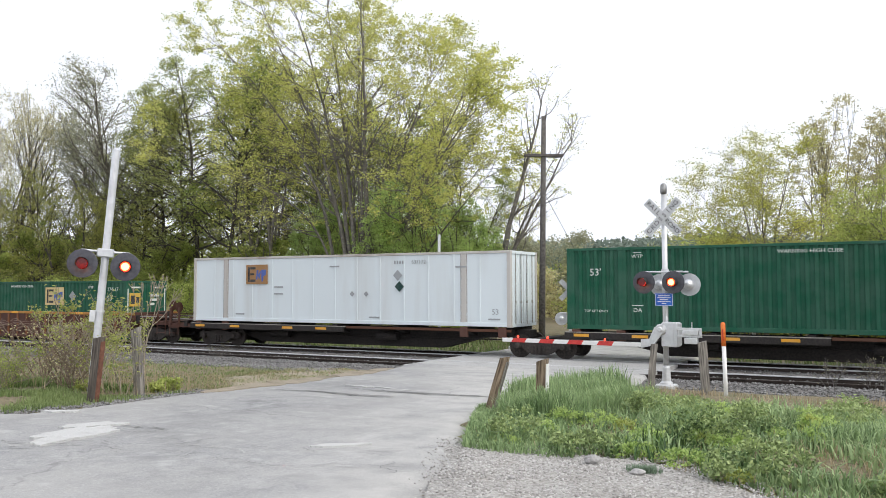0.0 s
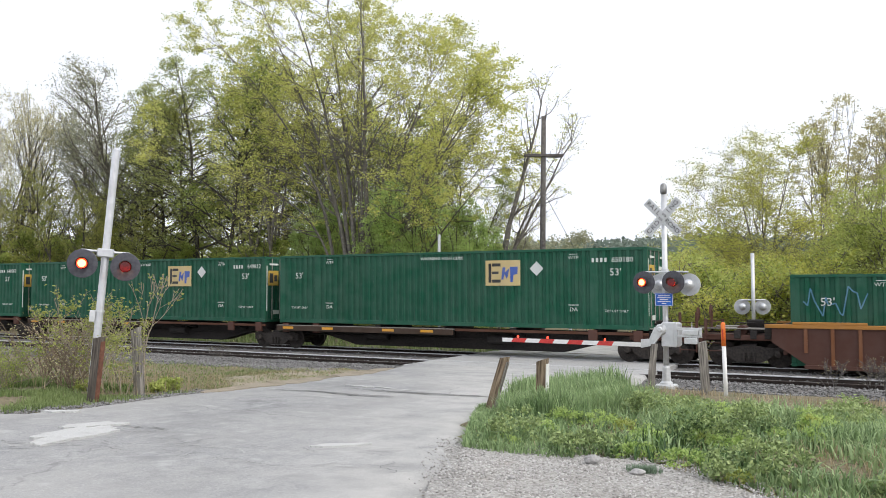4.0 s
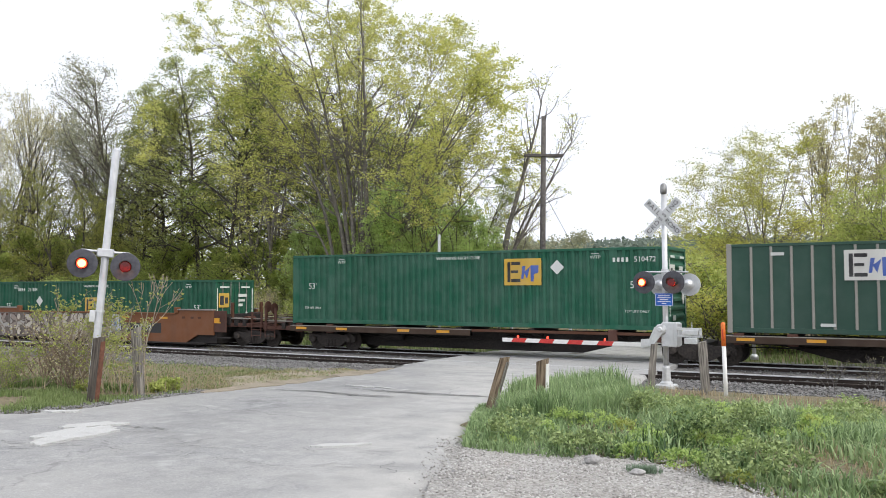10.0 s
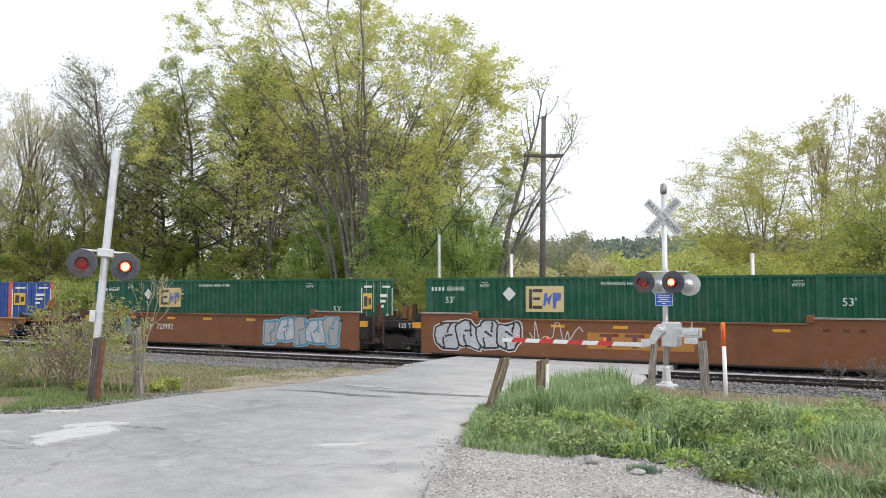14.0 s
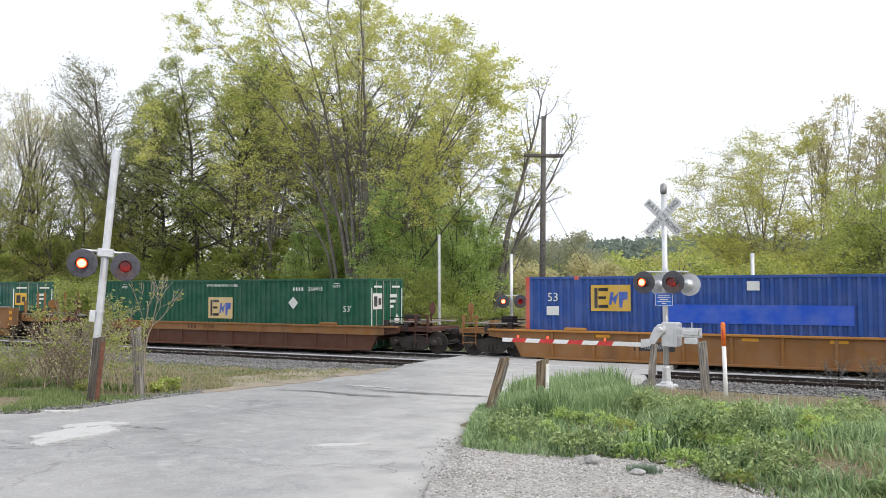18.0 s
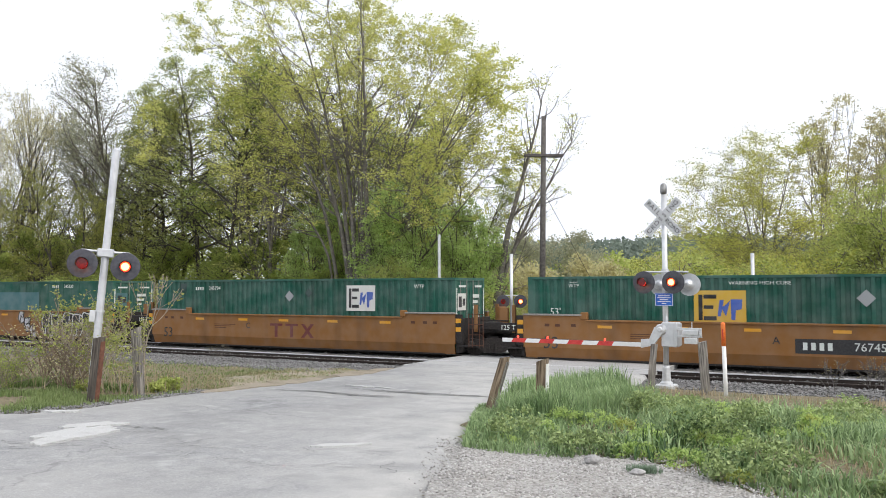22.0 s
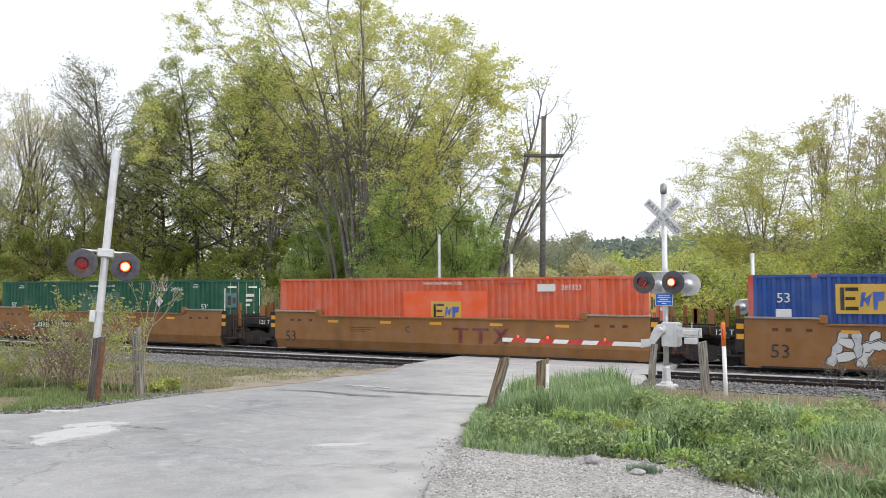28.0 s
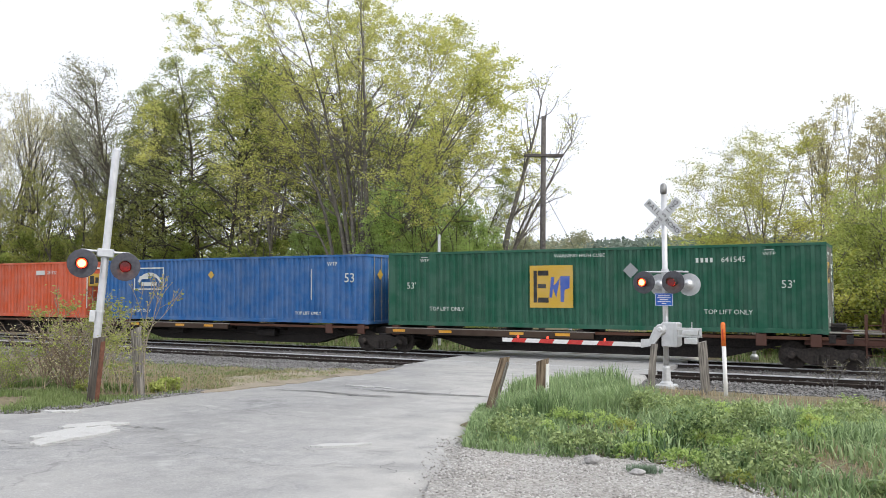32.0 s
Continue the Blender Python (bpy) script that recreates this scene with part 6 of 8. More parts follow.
note(b, "245130", 4.75, 2.62, 0.24)
bars(b, 3.75, 2.62, 0.55, 0.18)
note(b, "53'", -7.5, 1.68, 0.34)
note(b, "53'", 7.5, 1.68, 0.34)
note(b, "WTP", -6.36, 2.66, 0.2)
end_marks(b, GREYPATCH)

c = well_car(-330.25, YW + " and sprayed graffiti", WELLTAN, "deep", -H - 1.55, H + 2.1, None, True)
part("number_panel", Shape().box(1.1, 4.4, -1.504, -1.501, 0.52, 0.98), BLACK, c, "black panel with white figures")
note(c, "767297", 3.2, 0.75, 0.36, LETTERWHITE, y=-1.502)
bars(c, 1.75, 0.75, 0.95, 0.28, 4, y=-1.5)
note(c, "A", 0.5, 0.85, 0.34, LOGOBLACK, y=-1.5)
note(c, "53", -7.1, 0.55, 0.62, LOGOBLACK, y=-1.5)
note(c, "125 T", -8.80, 1.12, 0.26, LETTERWHITE, y=-1.49)
sprayed(c, -5.6, -1.4, 0.1, 1.35, [SPRAYSILVER, SPRAYWHITE], SPRAYBLACK, 51, letters=5, wide=0.15, rim=0.04)
b = container(-330.25, WP, BLUEBOX, "blue corrugated container with red end posts, in a well car", posts=REDPOST)
logo(b, -5.5, -4.05, 1.67, 2.59, YELLOW)
note(b, "53", -7.0, 2.14, 0.44)
flat("label", -7.24, -6.77, 1.48, 1.80, PLACARD, b)
flat("label", -0.27, 0.17, 2.39, 2.71, PLACARD, b)
flat("label", 4.87, 5.5, 2.43, 2.54, PLACARD, b)
flat("repaint", -2.95, 2.95, 1.26, 1.98, BRIGHTBLUE, b, "brighter repainted stripe")
end_marks(b)

c = well_car(-349.65, YG, WELLTAN, "deep", -H - 1.55, None, None, None, fold=True)
maroon(c, 0.9)
note(c, "C", -1.45, 0.95, 0.36, LOGOBLACK, y=-1.5)
note(c, "53", -7.3, 0.55, 0.62, LOGOBLACK, y=-1.5)
note(c, "125 T", -8.80, 1.12, 0.26, LETTERWHITE, y=-1.49)
b = container(-349.65, WP, ORANGEBOX, "orange corrugated container with a yellow mark, low in a well car")
flat("repaint", -1.76, 1.93, 1.22, 2.39, BRIGHTORANGE, b, "brighter repainted square", proud=0.002, thick=0.003)
logo(b, -0.51, 0.82, 1.22, 1.97, YELLOW)
flat("label", 3.98, 4.68, 2.36, 2.63, PLACARD, b)
note(b, "281323", 5.3, 2.5, 0.26)
note(b, "WARNING HIGH CUBE", 0, 2.67, 0.165)
flat("label", 2.43, 3.44, 2.66, 2.78, REDPOST, b)
end_marks(b)

c = well_car(-369.15, YW, WELLTAN, "deep", -H - 1.5, None, True, None, fold=True)
part("number_panel", Shape().box(-4.9, -1.7, -1.504, -1.501, 0.52, 0.98), BLACK, c, "black panel with white figures")
note(c, "767297", -2.75, 0.75, 0.36, LETTERWHITE, y=-1.502)
bars(c, -4.25, 0.75, 0.85, 0.28, 4, y=-1.5)
note(c, "B", -1.1, 0.75, 0.34, LOGOBLACK, y=-1.5)
note(c, "53", -7.3, 0.60, 0.62, LOGOBLACK, y=-1.5)
b = container(-369.15, WP, GREEN, "green corrugated container with a dull repaint, in a well car")
flat("repaint", -1.73, 1.3, 1.27, 2.34, FAINTPATCH, b, "green-grey repainted square")
diamond(b, 4.02, 1.9, PLACARD)
usual_marks(b, "249366", 4.3, 5.17, 1.64, wtp=6.4, da=False, lift_only=False)
end_marks(b, GREYPATCH)

c = spine_car(-390.6, SK, -H - 0.45, H - 0.2, front_end=True)
b = container(-390.6, SP, GREEN2, "green corrugated container with a tall yellow mark, on a flatcar")
logo(b, -1.91, -0.24, 0.76, 2.3, YELLOW)
diamond(b, 1.87, 2.08, PLACARDGREY)
usual_marks(b, "641545", 4.4, 5.29, 1.57, 2.39, wtp=6.4, da=False, lift_only=False)
for x in (-5.4, 5.1):
    note(b, "TOP LIFT ONLY", x, 0.67, 0.22)
end_marks(b)

c = spine_car(-407.75, SK, -H - 0.6, None)
b = container(-407.75, SP, BLUEBOX2, "bright blue corrugated container with a white mark, on a skeleton flatcar")
frame_sh = Shape()
for x0, x1, z0, z1 in ((-5.66, -3.65, 2.45, 2.51), (-5.66, -3.65, 1.44, 1.50), (-5.66, -5.60, 1.44, 2.51), (-3.71, -3.65, 1.44, 2.51)):
    frame_sh.box(x0, x1, -BW - 0.010, -BW - 0.006, z0, z1)
lg = part("logo_frame", frame_sh, LETTERWHITE, b, "white framed owner's mark with a swoosh")
arc = Shape()
for k in range(10):
    a0, a1 = math.radians(20 + 14 * k), math.radians(20 + 14 * (k + 1))
    arc.prism([(-4.6 + 0.85 * math.cos(a0), 1.62 + 0.65 * math.sin(a0)), (-4.6 + 0.85 * math.cos(a1), 1.62 + 0.65 * math.sin(a1)), (-4.6 + 0.72 * math.cos(a1), 1.60 + 0.52 * math.sin(a1)), (-4.6 + 0.72 * math.cos(a0), 1.60 + 0.52 * math.sin(a0))], -BW - 0.010, -BW - 0.006)
part("swoosh", arc, LETTERWHITE, lg)
part("mark_bars", Shape().box(-5.2, -4.1, -BW - 0.010, -BW - 0.006, 1.62, 1.80).box(-5.3, -4.7, -BW - 0.010, -BW - 0.006, 1.95, 2.1), LETTERWHITE, lg)
note(b, "53", 7.15, 1.9, 0.55)
note(b, "TOP LIFT ONLY", 5.0, 0.42, 0.20)
note(b, "WTP", 6.26, 2.5, 0.24)
note(b, "TOP LIFT ONLY", -5.2, 0.42, 0.20)
part("ladder_mark", Shape().box(5.15, 5.19, -BW - 0.010, -BW - 0.006, 1.0, 2.3), LETTERWHITE, b)
lettering("53", 0.55, LETTERWHITE, b, pose(BL / 2 + 0.010, 0.45, 2.05, rz=90), "lettering")
part("end_placard", Shape().prism([(-0.62, 2.05), (-0.40, 1.83), (-0.18, 2.05), (-0.40, 2.27)], BL / 2 + 0.004, BL / 2 + 0.008, axis="x"), YELLOW, b, "yellow placard set on its corner")
diamond(b, -0.6, 2.12, YELLOW, 0.19)

c = spine_car(-425.1, SK, -H - 0.6, None)
b = container(-425.1, SP, ORANGEBOX, "orange corrugated container, on a skeleton flatcar")
note(b, "281322", 5.48, 2.34, 0.26)
flat("label", 4.2, 4.9, 2.22, 2.46, PLACARD, b)
end_marks(b)

# ---------------------------------------------------------------- trees
def skeleton(seed, height, spread_r, fork=0.25, limbs=9, stems=1, lean=(0.0, 0.0), rise=0.55, trunk_r=0.22, droop=0.0, twigs=5, wild=0.22, up=0.05, thin=1.0):
    """Branches as (start, end, radius, radius, depth) and the places where leaves sit."""
    rnd = random.Random(seed)
    segs, tips = [], []

    def wander(p, d, length, r0, r1, steps, depth, up):
        out = [p]
        for k in range(steps):
            d = (d + Vector((rnd.gauss(0, wild), rnd.gauss(0, wild), rnd.gauss(0, wild * 0.6) + up))).normalized()
            q = p + d * (length / steps)
            a, b = (r0 + (r1 - r0) * k / steps, r0 + (r1 - r0) * (k + 1) / steps)
            segs.append((p, q, a, b, depth))
            p = q
            out.append(p)
        return out, d

    for s in range(stems):
        ang = 6.28 * s / stems + rnd.uniform(-0.4, 0.4)
        tilt = 0.0 if stems == 1 else rnd.uniform(0.16, 0.34)
        d0 = Vector((math.cos(ang) * tilt + lean[0], math.sin(ang) * tilt + lean[1], 1.0)).normalized()
        base = Vector((math.cos(ang) * trunk_r * 0.4, math.sin(ang) * trunk_r * 0.4, -0.3)) if stems > 1 else Vector((0, 0, -0.3))
        tr = trunk_r * (1.0 if stems == 1 else 0.72)
        th = height * rnd.uniform(0.80, 0.90)
        path, _ = wander(base, d0, th, tr, tr * 0.16, 9, 0, 0.06)
        n = max(4, int(limbs / stems * 1.4)) if stems > 1 else limbs
        for k in range(n):
            t = fork + (0.98 - fork) * (k + rnd.uniform(0, 0.8)) / n
            i = min(8, int(t * 9))
            f = t * 9 - i
            p = path[i].lerp(path[i + 1], f)
            a = rnd.uniform(0, 6.28) if stems == 1 else ang + rnd.gauss(0, 1.1)
            out = Vector((math.cos(a), math.sin(a), rise * rnd.uniform(0.5, 1.5) + 0.5 * t))
            prof = math.sin(math.pi * min(1.0, (0.16 + 0.84 * (t - fork) / (1 - fork)) ** 0.75))
            length = spread_r * (0.40 + 0.75 * prof) * rnd.uniform(0.75, 1.1)
            lr = max(0.022 * thin, tr * (1 - t) * 0.6 + 0.02 * thin)
            limb, ld = wander(p, out.normalized(), length, lr, 0.018 * thin, 5, 1, up - droop)
            for j in range(6):
                u = 0.25 + 0.75 * (j + rnd.random()) / 6
                q = limb[min(4, int(u * 5))].lerp(limb[min(5, int(u * 5) + 1)], u * 5 % 1)
                side = Vector((rnd.gauss(0, 1), rnd.gauss(0, 1), rnd.gauss(0.15, 0.5)))
                bd = (out.normalized() * 0.7 + side * 0.6).normalized()
                br, bdd = wander(q, bd, length * rnd.uniform(0.28, 0.5), lr * 0.42, 0.010 * thin, 3, 2, up - droop)
                for w in range(twigs):
                    v = 0.2 + 0.8 * rnd.random()
                    q2 = br[min(2, int(v * 3))].lerp(br[min(3, int(v * 3) + 1)], v * 3 % 1)
                    td = (bd * 0.6 + Vector((rnd.gauss(0, 1), rnd.gauss(0, 1), rnd.gauss(0.1, 0.6))) * 0.7).normalized()
                    tw, _ = wander(q2, td, length * rnd.uniform(0.10, 0.22), 0.010 * thin, 0.005 * thin, 2, 3, 0.04 - droop)
                    tips += [tuple(tw[1]), tuple(tw[2])]
                tips += [tuple(br[2]), tuple(br[3])]
    return segs, tips


def bark_mesh(segs, mat, least=0.0):
    sh = Shape()
    sides = (8, 5, 4, 3)
    for p, q, a, b, depth in segs:
        if a < least:
            continue
        sh.tube(p, q + (q - p) * 0.06, a, b, sides[depth], caps=False)
    return mesh_of("trunk", sh, mat, True)


def leaf_mesh(tips, count, size, scatter, mat, seed, flat_bias=0.5, name="crown", keep=0.62, level=0.6):
    """Small four-cornered leaves strewn round the twig ends."""
    rg = np.random.default_rng(seed)
    t = np.array(tips)
    # thin whole clumps out, so that the crown has gaps
    t = t[rg.random(len(t)) < keep]
    c = t[rg.integers(0, len(t), count)] + rg.normal(0, scatter, (count, 3)) * (1, 1, level)
    u = rg.normal(0, 1, (count, 3))
    u[:, 2] *= flat_bias
    u /= np.linalg.norm(u, axis=1)[:, None] + 1e-9
    w = np.cross(u, rg.normal(0, 1, (count, 3)))
    w /= np.linalg.norm(w, axis=1)[:, None] + 1e-9
    l = size * rg.uniform(0.6, 1.35, (count, 1))
    a, b = u * l * 0.5, w * l * 0.32
    v = np.stack([c - a, c + b, c + a, c - b], 1).reshape(-1, 3)
    me = bpy.data.meshes.new(name)
    me.vertices.add(count * 4)
    me.vertices.foreach_set("co", v.astype(np.float32).ravel())
    me.loops.add(count * 4)
    me.loops.foreach_set("vertex_index", np.arange(count * 4, dtype=np.int32))
    me.polygons.add(count)
    me.polygons.foreach_set("loop_start", np.arange(0, count * 4, 4, dtype=np.int32))
    me.update(calc_edges=True)
    me.validate()
    me.materials.append(mat)
    return me


def tree(x, y, label, kind, m_turn=0.0, size=1.0, name="tree"):
    bark, crown = kind
    t = thing(name, label, "tree" if name == "tree" else "shrub", Matrix.Translation((x, y, ground_height(x, y))) @ pose(0, 0, 0, 0, 0, m_turn) @ Matrix.Scale(size, 4), group="trees beyond the tracks" if name == "tree" else "shrubs")
    part("trunk", bark, None, t)
    part("crown", crown, None, t)
    return t


def kind_of(seed, height, spread_r, leaves, leaf, scatter, leaf_mat, bark, **more):
    s, tips = skeleton(seed, height, spread_r, **more)
    return bark_mesh(s, bark), leaf_mesh(tips, leaves, leaf, scatter, leaf_mat, seed)


def forked(seed, height, wide, stems=3, levels=6, angle=0.42, first=0.30, trunk_r=0.40, up=0.10, lean=(0.0, 0.0), fan=0.30, low=0, shoots=0.6):
    """A crown that forks again and again, brought to its height and half-width."""
    rnd = random.Random(seed)
    segs, tips = [], []

    def grow(p, d, length, r, level):
        steps = 4 if level == 0 else 3
        end_r = r * (0.80 if level else 0.72)
        for k in range(steps):
            d = (d + Vector((rnd.gauss(0, 0.10), rnd.gauss(0, 0.10), rnd.gauss(0, 0.07) + up * (0.3 if level > 3 else 1.0)))).normalized()
            q = p + d * (length / steps)
            segs.append([p, q, r + (end_r - r) * k / steps, r + (end_r - r) * (k + 1) / steps, min(3, (level + 1) // 2)])
            p = q
            if level >= 2 and rnd.random() < shoots / 2 and level < levels:
                side = (d * 0.55 + Vector((rnd.gauss(0, 1), rnd.gauss(0, 1), rnd.gauss(0.1, 0.5))) * 0.6).normalized()
                grow(p, side, length * 0.55, end_r * 0.45, max(level + 2, levels - 1))
        if level >= levels - 1:
            tips.append(p - d * length * 0.3)
        if level >= levels:
            tips.append(p)
            return
        n = 3 if rnd.random() < 0.30 else 2
        axis = d.orthogonal().normalized()
        spin = rnd.uniform(0, 6.28)
        for c in range(n):
            side = Matrix.Rotation(spin + 6.283 * c / n + rnd.uniform(-0.5, 0.5), 3, d) @ axis
            tilt = angle * rnd.uniform(0.55, 1.35) * (0.55 if c == 0 else 1.0)
            grow(p, (d * math.cos(tilt) + side * math.sin(tilt)).normalized(), length * rnd.uniform(0.66, 0.90), end_r * (0.88 if c == 0 else 0.70), level + 1)

    for k in range(stems):
        az = 6.283 * k / stems + rnd.uniform(-0.5, 0.5)
        f = fan * rnd.uniform(0.6, 1.2) if stems > 1 else 0.0
        d = Vector((math.cos(az) * f + lean[0], math.sin(az) * f + lean[1], 1)).normalized()
        out = trunk_r * 1.4
        base = Vector((math.cos(az) * out, math.sin(az) * out, -0.02 * height)) if stems > 1 else Vector((0, 0, -0.02 * height))
        grow(base, d, height * first, trunk_r, 0)
        for j in range(low):
            a = rnd.uniform(0, 6.283)
            p = base + d * height * first * rnd.uniform(0.45, 1.0)
            grow(p, Vector((math.cos(a), math.sin(a), 0.45)).normalized(), height * 0.14, trunk_r * 0.28, levels - 3)
    t = np.array([tuple(v) for v in tips])
    sz = height / np.percentile(t[:, 2], 99.0)
    half = np.percentile(np.hypot(t[:, 0] - lean[0] * t[:, 2], t[:, 1] - lean[1] * t[:, 2]), 92.0)
    sx = wide / half

    def fit(v):
        bx, by = lean[0] * v.z, lean[1] * v.z
        k = sx + (1 - sx) * (1 - ease(0.05 * height, 0.4 * height, v.z * sz))
        return Vector(((v.x - bx) * k + bx * sz, (v.y - by) * k + by * sz, v.z * sz))

    return [(fit(p), fit(q), max(0.007, r0), max(0.006, r1), k) for p, q, r0, r1, k in segs], [tuple(fit(v)) for v in tips]


def forked_kind(seed, height, wide, leaves, leaf, scatter, leaf_mat, bark, **more):
    s, tips = forked(seed, height, wide, **more)
    return bark_mesh(s, bark), leaf_mesh(tips, leaves, leaf, scatter, leaf_mat, seed)


def limbed(seed, limbs, depth=4.0, start=0.40, reach=3.0, per=13, side=5, twig=4, up=0.10, fine=1.0, heart=0.15):
    """A crown on named main limbs: (foot along the line, end along the line, end height, bow, radius)."""
    rnd = random.Random(seed)
    segs, tips = [], []

    def sprout(p, d, length, r, level, lift):
        steps = 4 if level < 3 else 2
        pts = [p]
        for k in range(steps):
            d = (d + Vector((rnd.gauss(0, 0.17), rnd.gauss(0, 0.17), rnd.gauss(0, 0.12) + lift))).normalized()
            q = p + d * (length / steps)
            segs.append((p, q, max(0.006, r * (1 - 0.75 * k / steps)), max(0.005, r * (1 - 0.75 * (k + 1) / steps)), min(3, level)))
            p = q
            pts.append(p)
        if level >= 2:
            tips.append(tuple(p))
        if level >= 3:
            tips.append(tuple(pts[1]))
            return
        for k in range(side if level == 1 else twig):
            t = 0.25 + 0.75 * (k + rnd.random()) / (side if level == 1 else twig)
            i = min(steps - 1, int(t * steps))
            q = pts[i].lerp(pts[i + 1], t * steps - i if t * steps - i < 1 else 1.0)
            e = (d * 0.65 + Vector((rnd.gauss(0, 1), rnd.gauss(0, 1), rnd.gauss(0.05, 0.55))) * 0.62).normalized()
            sprout(q, e, length * rnd.uniform(0.34, 0.58), r * 0.34, level + 1, lift * 0.6)

    for foot, end, high, bow, r in limbs:
        away = rnd.uniform(-1, 1) * depth
        n = 12
        pts, wob = [], Vector((0, 0, 0))
        for k in range(n + 1):
            t = k / n
            wob = wob + Vector((rnd.gauss(0, 0.07), rnd.gauss(0, 0.07), 0))
            pts.append(Vector((foot + (end - foot) * t ** bow, 0.3 * rnd.uniform(-1, 1) * (k == 0) + away * t ** bow, -0.3 + (high + 0.3) * t)) + wob * (0.3 + t))
        for k in range(n):
            segs.append((pts[k], pts[k + 1], r * (1 - 0.86 * k / n) * fine, r * (1 - 0.86 * (k + 1) / n) * fine, 0 if k < 8 else 1))
        for k in range(per):
            t = start + (1 - start) * (k + rnd.random()) / per
            i = min(n - 1, int(t * n))
            p = pts[i].lerp(pts[i + 1], t * n - i)
            d = (pts[i + 1] - pts[i]).normalized()
            out = (d * 0.62 + Vector((p.x, p.y, 0)).normalized() * 0.22 + Vector((rnd.gauss(0, 1), rnd.gauss(0, 1), rnd.gauss(0.0, 0.45))) * 0.62).normalized()
            sprout(p, out, reach * (1.12 - 0.35 * (t - start) / (1 - start)) * rnd.uniform(0.7, 1.2), r * (1 - 0.8 * t) * 0.55 * fine, 1, up)
        for k in range(3):
            out = (pts[-1] - pts[-2]).normalized() + Vector((rnd.gauss(0, 0.4), rnd.gauss(0, 0.4), rnd.gauss(0, 0.3)))
            sprout(pts[-1], out.normalized(), reach * 0.7, r * 0.14 * fine, 1, up)
    # the shaded heart of the crown bears fewer leaves
    wide = max(abs(p[0]) for p in tips)
    tall = max(p[2] for p in tips)
    return segs, [p for p in tips if rnd.random() < heart + 1.1 * math.hypot(p[0] / wide, (p[2] / tall - 0.35) * 1.5)]


def limbed_kind(seed, limbs, leaves, leaf, scatter, leaf_mat, bark, keep=0.62, level=0.6, **more):
    s, tips = limbed(seed, limbs, **more)
    return bark_mesh(s, bark), leaf_mesh(tips, leaves, leaf, scatter, leaf_mat, seed, keep=keep, level=level)


MAPLE_LIMBS = ((0.6, 2.3, 20.0, 1.6, 0.26), (-0.6, -5.6, 20.0, 1.8, 0.22), (-0.8, -9.8, 14.4, 3.2, 0.20), (-0.9, -5.6, 8.6, 10.0, 0.12), (0.4, 4.8, 14.3, 3.0, 0.20), (0.6, 10.2, 11.3, 1.5, 0.22),
               (0.8, 6.9, 13.2, 1.4, 0.20), (0.0, -1.8, 20.4, 1.5, 0.22), (0.2, 3.4, 17.4, 2.5, 0.20), (1.2, 9.6, 12.4, 1.6, 0.20), (-1.7, -8.0, 17.8, 2.5, 0.18), (-2.1, -11.6, 11.6, 4.0, 0.15),
               (1.0, 8.6, 8.8, 1.2, 0.15), (0.8, 4.8, 15.4, 1.8, 0.20), (-0.6, -4.1, 21.0, 2.0, 0.20))
UPPER_LIMBS = ((0.2, 0.4, 16.6, 1.5, 0.15), (-0.3, -3.2, 16.2, 1.8, 0.15), (0.4, 3.0, 15.4, 2.2, 0.15), (-0.2, -5.8, 15.6, 2.2, 0.15), (0.2, 1.4, 18.6, 1.8, 0.14), (-0.2, -2.2, 18.8, 1.7, 0.14))
RIGHT_LIMBS = ((0.0, -0.2, 9.9, 1.5, 0.16), (-0.1, -3.4, 6.4, 2.2, 0.13), (-0.1, -1.6, 8.8, 2.0, 0.14), (0.1, 1.5, 9.0, 1.6, 0.14), (-0.2, -3.5, 5.6, 3.0, 0.10), (0.1, 2.4, 7.2, 2.0, 0.12), (0.0, -1.2, 8.5, 3.0, 0.12), (0.0, 0.8, 7.6, 2.5, 0.12), (-0.1, -2.5, 7.4, 2.2, 0.10), (0.1, 2.1, 5.2, 4.0, 0.10))
LEAN_LIMBS = ((0.0, 2.9, 12.4, 1.1, 0.24), (0.0, 5.0, 10.2, 1.7, 0.16), (-0.1, 1.9, 5.7, 1.3, 0.08), (0.1, 3.9, 10.0, 1.5, 0.12))

BIG_MAPLE = limbed_kind(3, MAPLE_LIMBS + UPPER_LIMBS, 105000, 0.125, 0.16, MAPLE, BARK, keep=0.55, heart=0.05, fine=0.82, depth=5.0, start=0.47, reach=3.9, per=11, side=5, twig=5, up=0.04)
MID_MAPLE = forked_kind(7, 19.0, 4.6, 12000, 0.145, 0.15, MAPLE, BARK, stems=3, levels=6, first=0.28, trunk_r=0.18, fan=0.30, low=2, angle=0.58, up=0.02, shoots=0.8)
LOW_MAPLE = forked_kind(12, 9.4, 4.6, 17000, 0.13, 0.14, MAPLE, BARK, stems=3, levels=6, first=0.20, trunk_r=0.13, fan=0.5, low=3, up=0.0, angle=0.6)
RIGHT_MAPLE = limbed_kind(15, RIGHT_LIMBS, 48000, 0.085, 0.20, YELLOWGREEN, BARK, keep=0.8, level=0.35, heart=0.8, fine=0.7, depth=2.8, start=0.36, reach=2.4, per=12, side=5, twig=4, up=0.02)
TALL_DARK = kind_of(21, 25.0, 4.2, 12500, 0.15, 0.24, DARKLEAF, DARKBARK, limbs=38, fork=0.26, trunk_r=0.22, rise=0.22, wild=0.10, twigs=4, up=0.02)
TALL_THIN = kind_of(24, 23.0, 4.0, 11500, 0.15, 0.24, GREENLEAF, DARKBARK, limbs=26, fork=0.30, trunk_r=0.18, rise=0.35, wild=0.12, twigs=4)
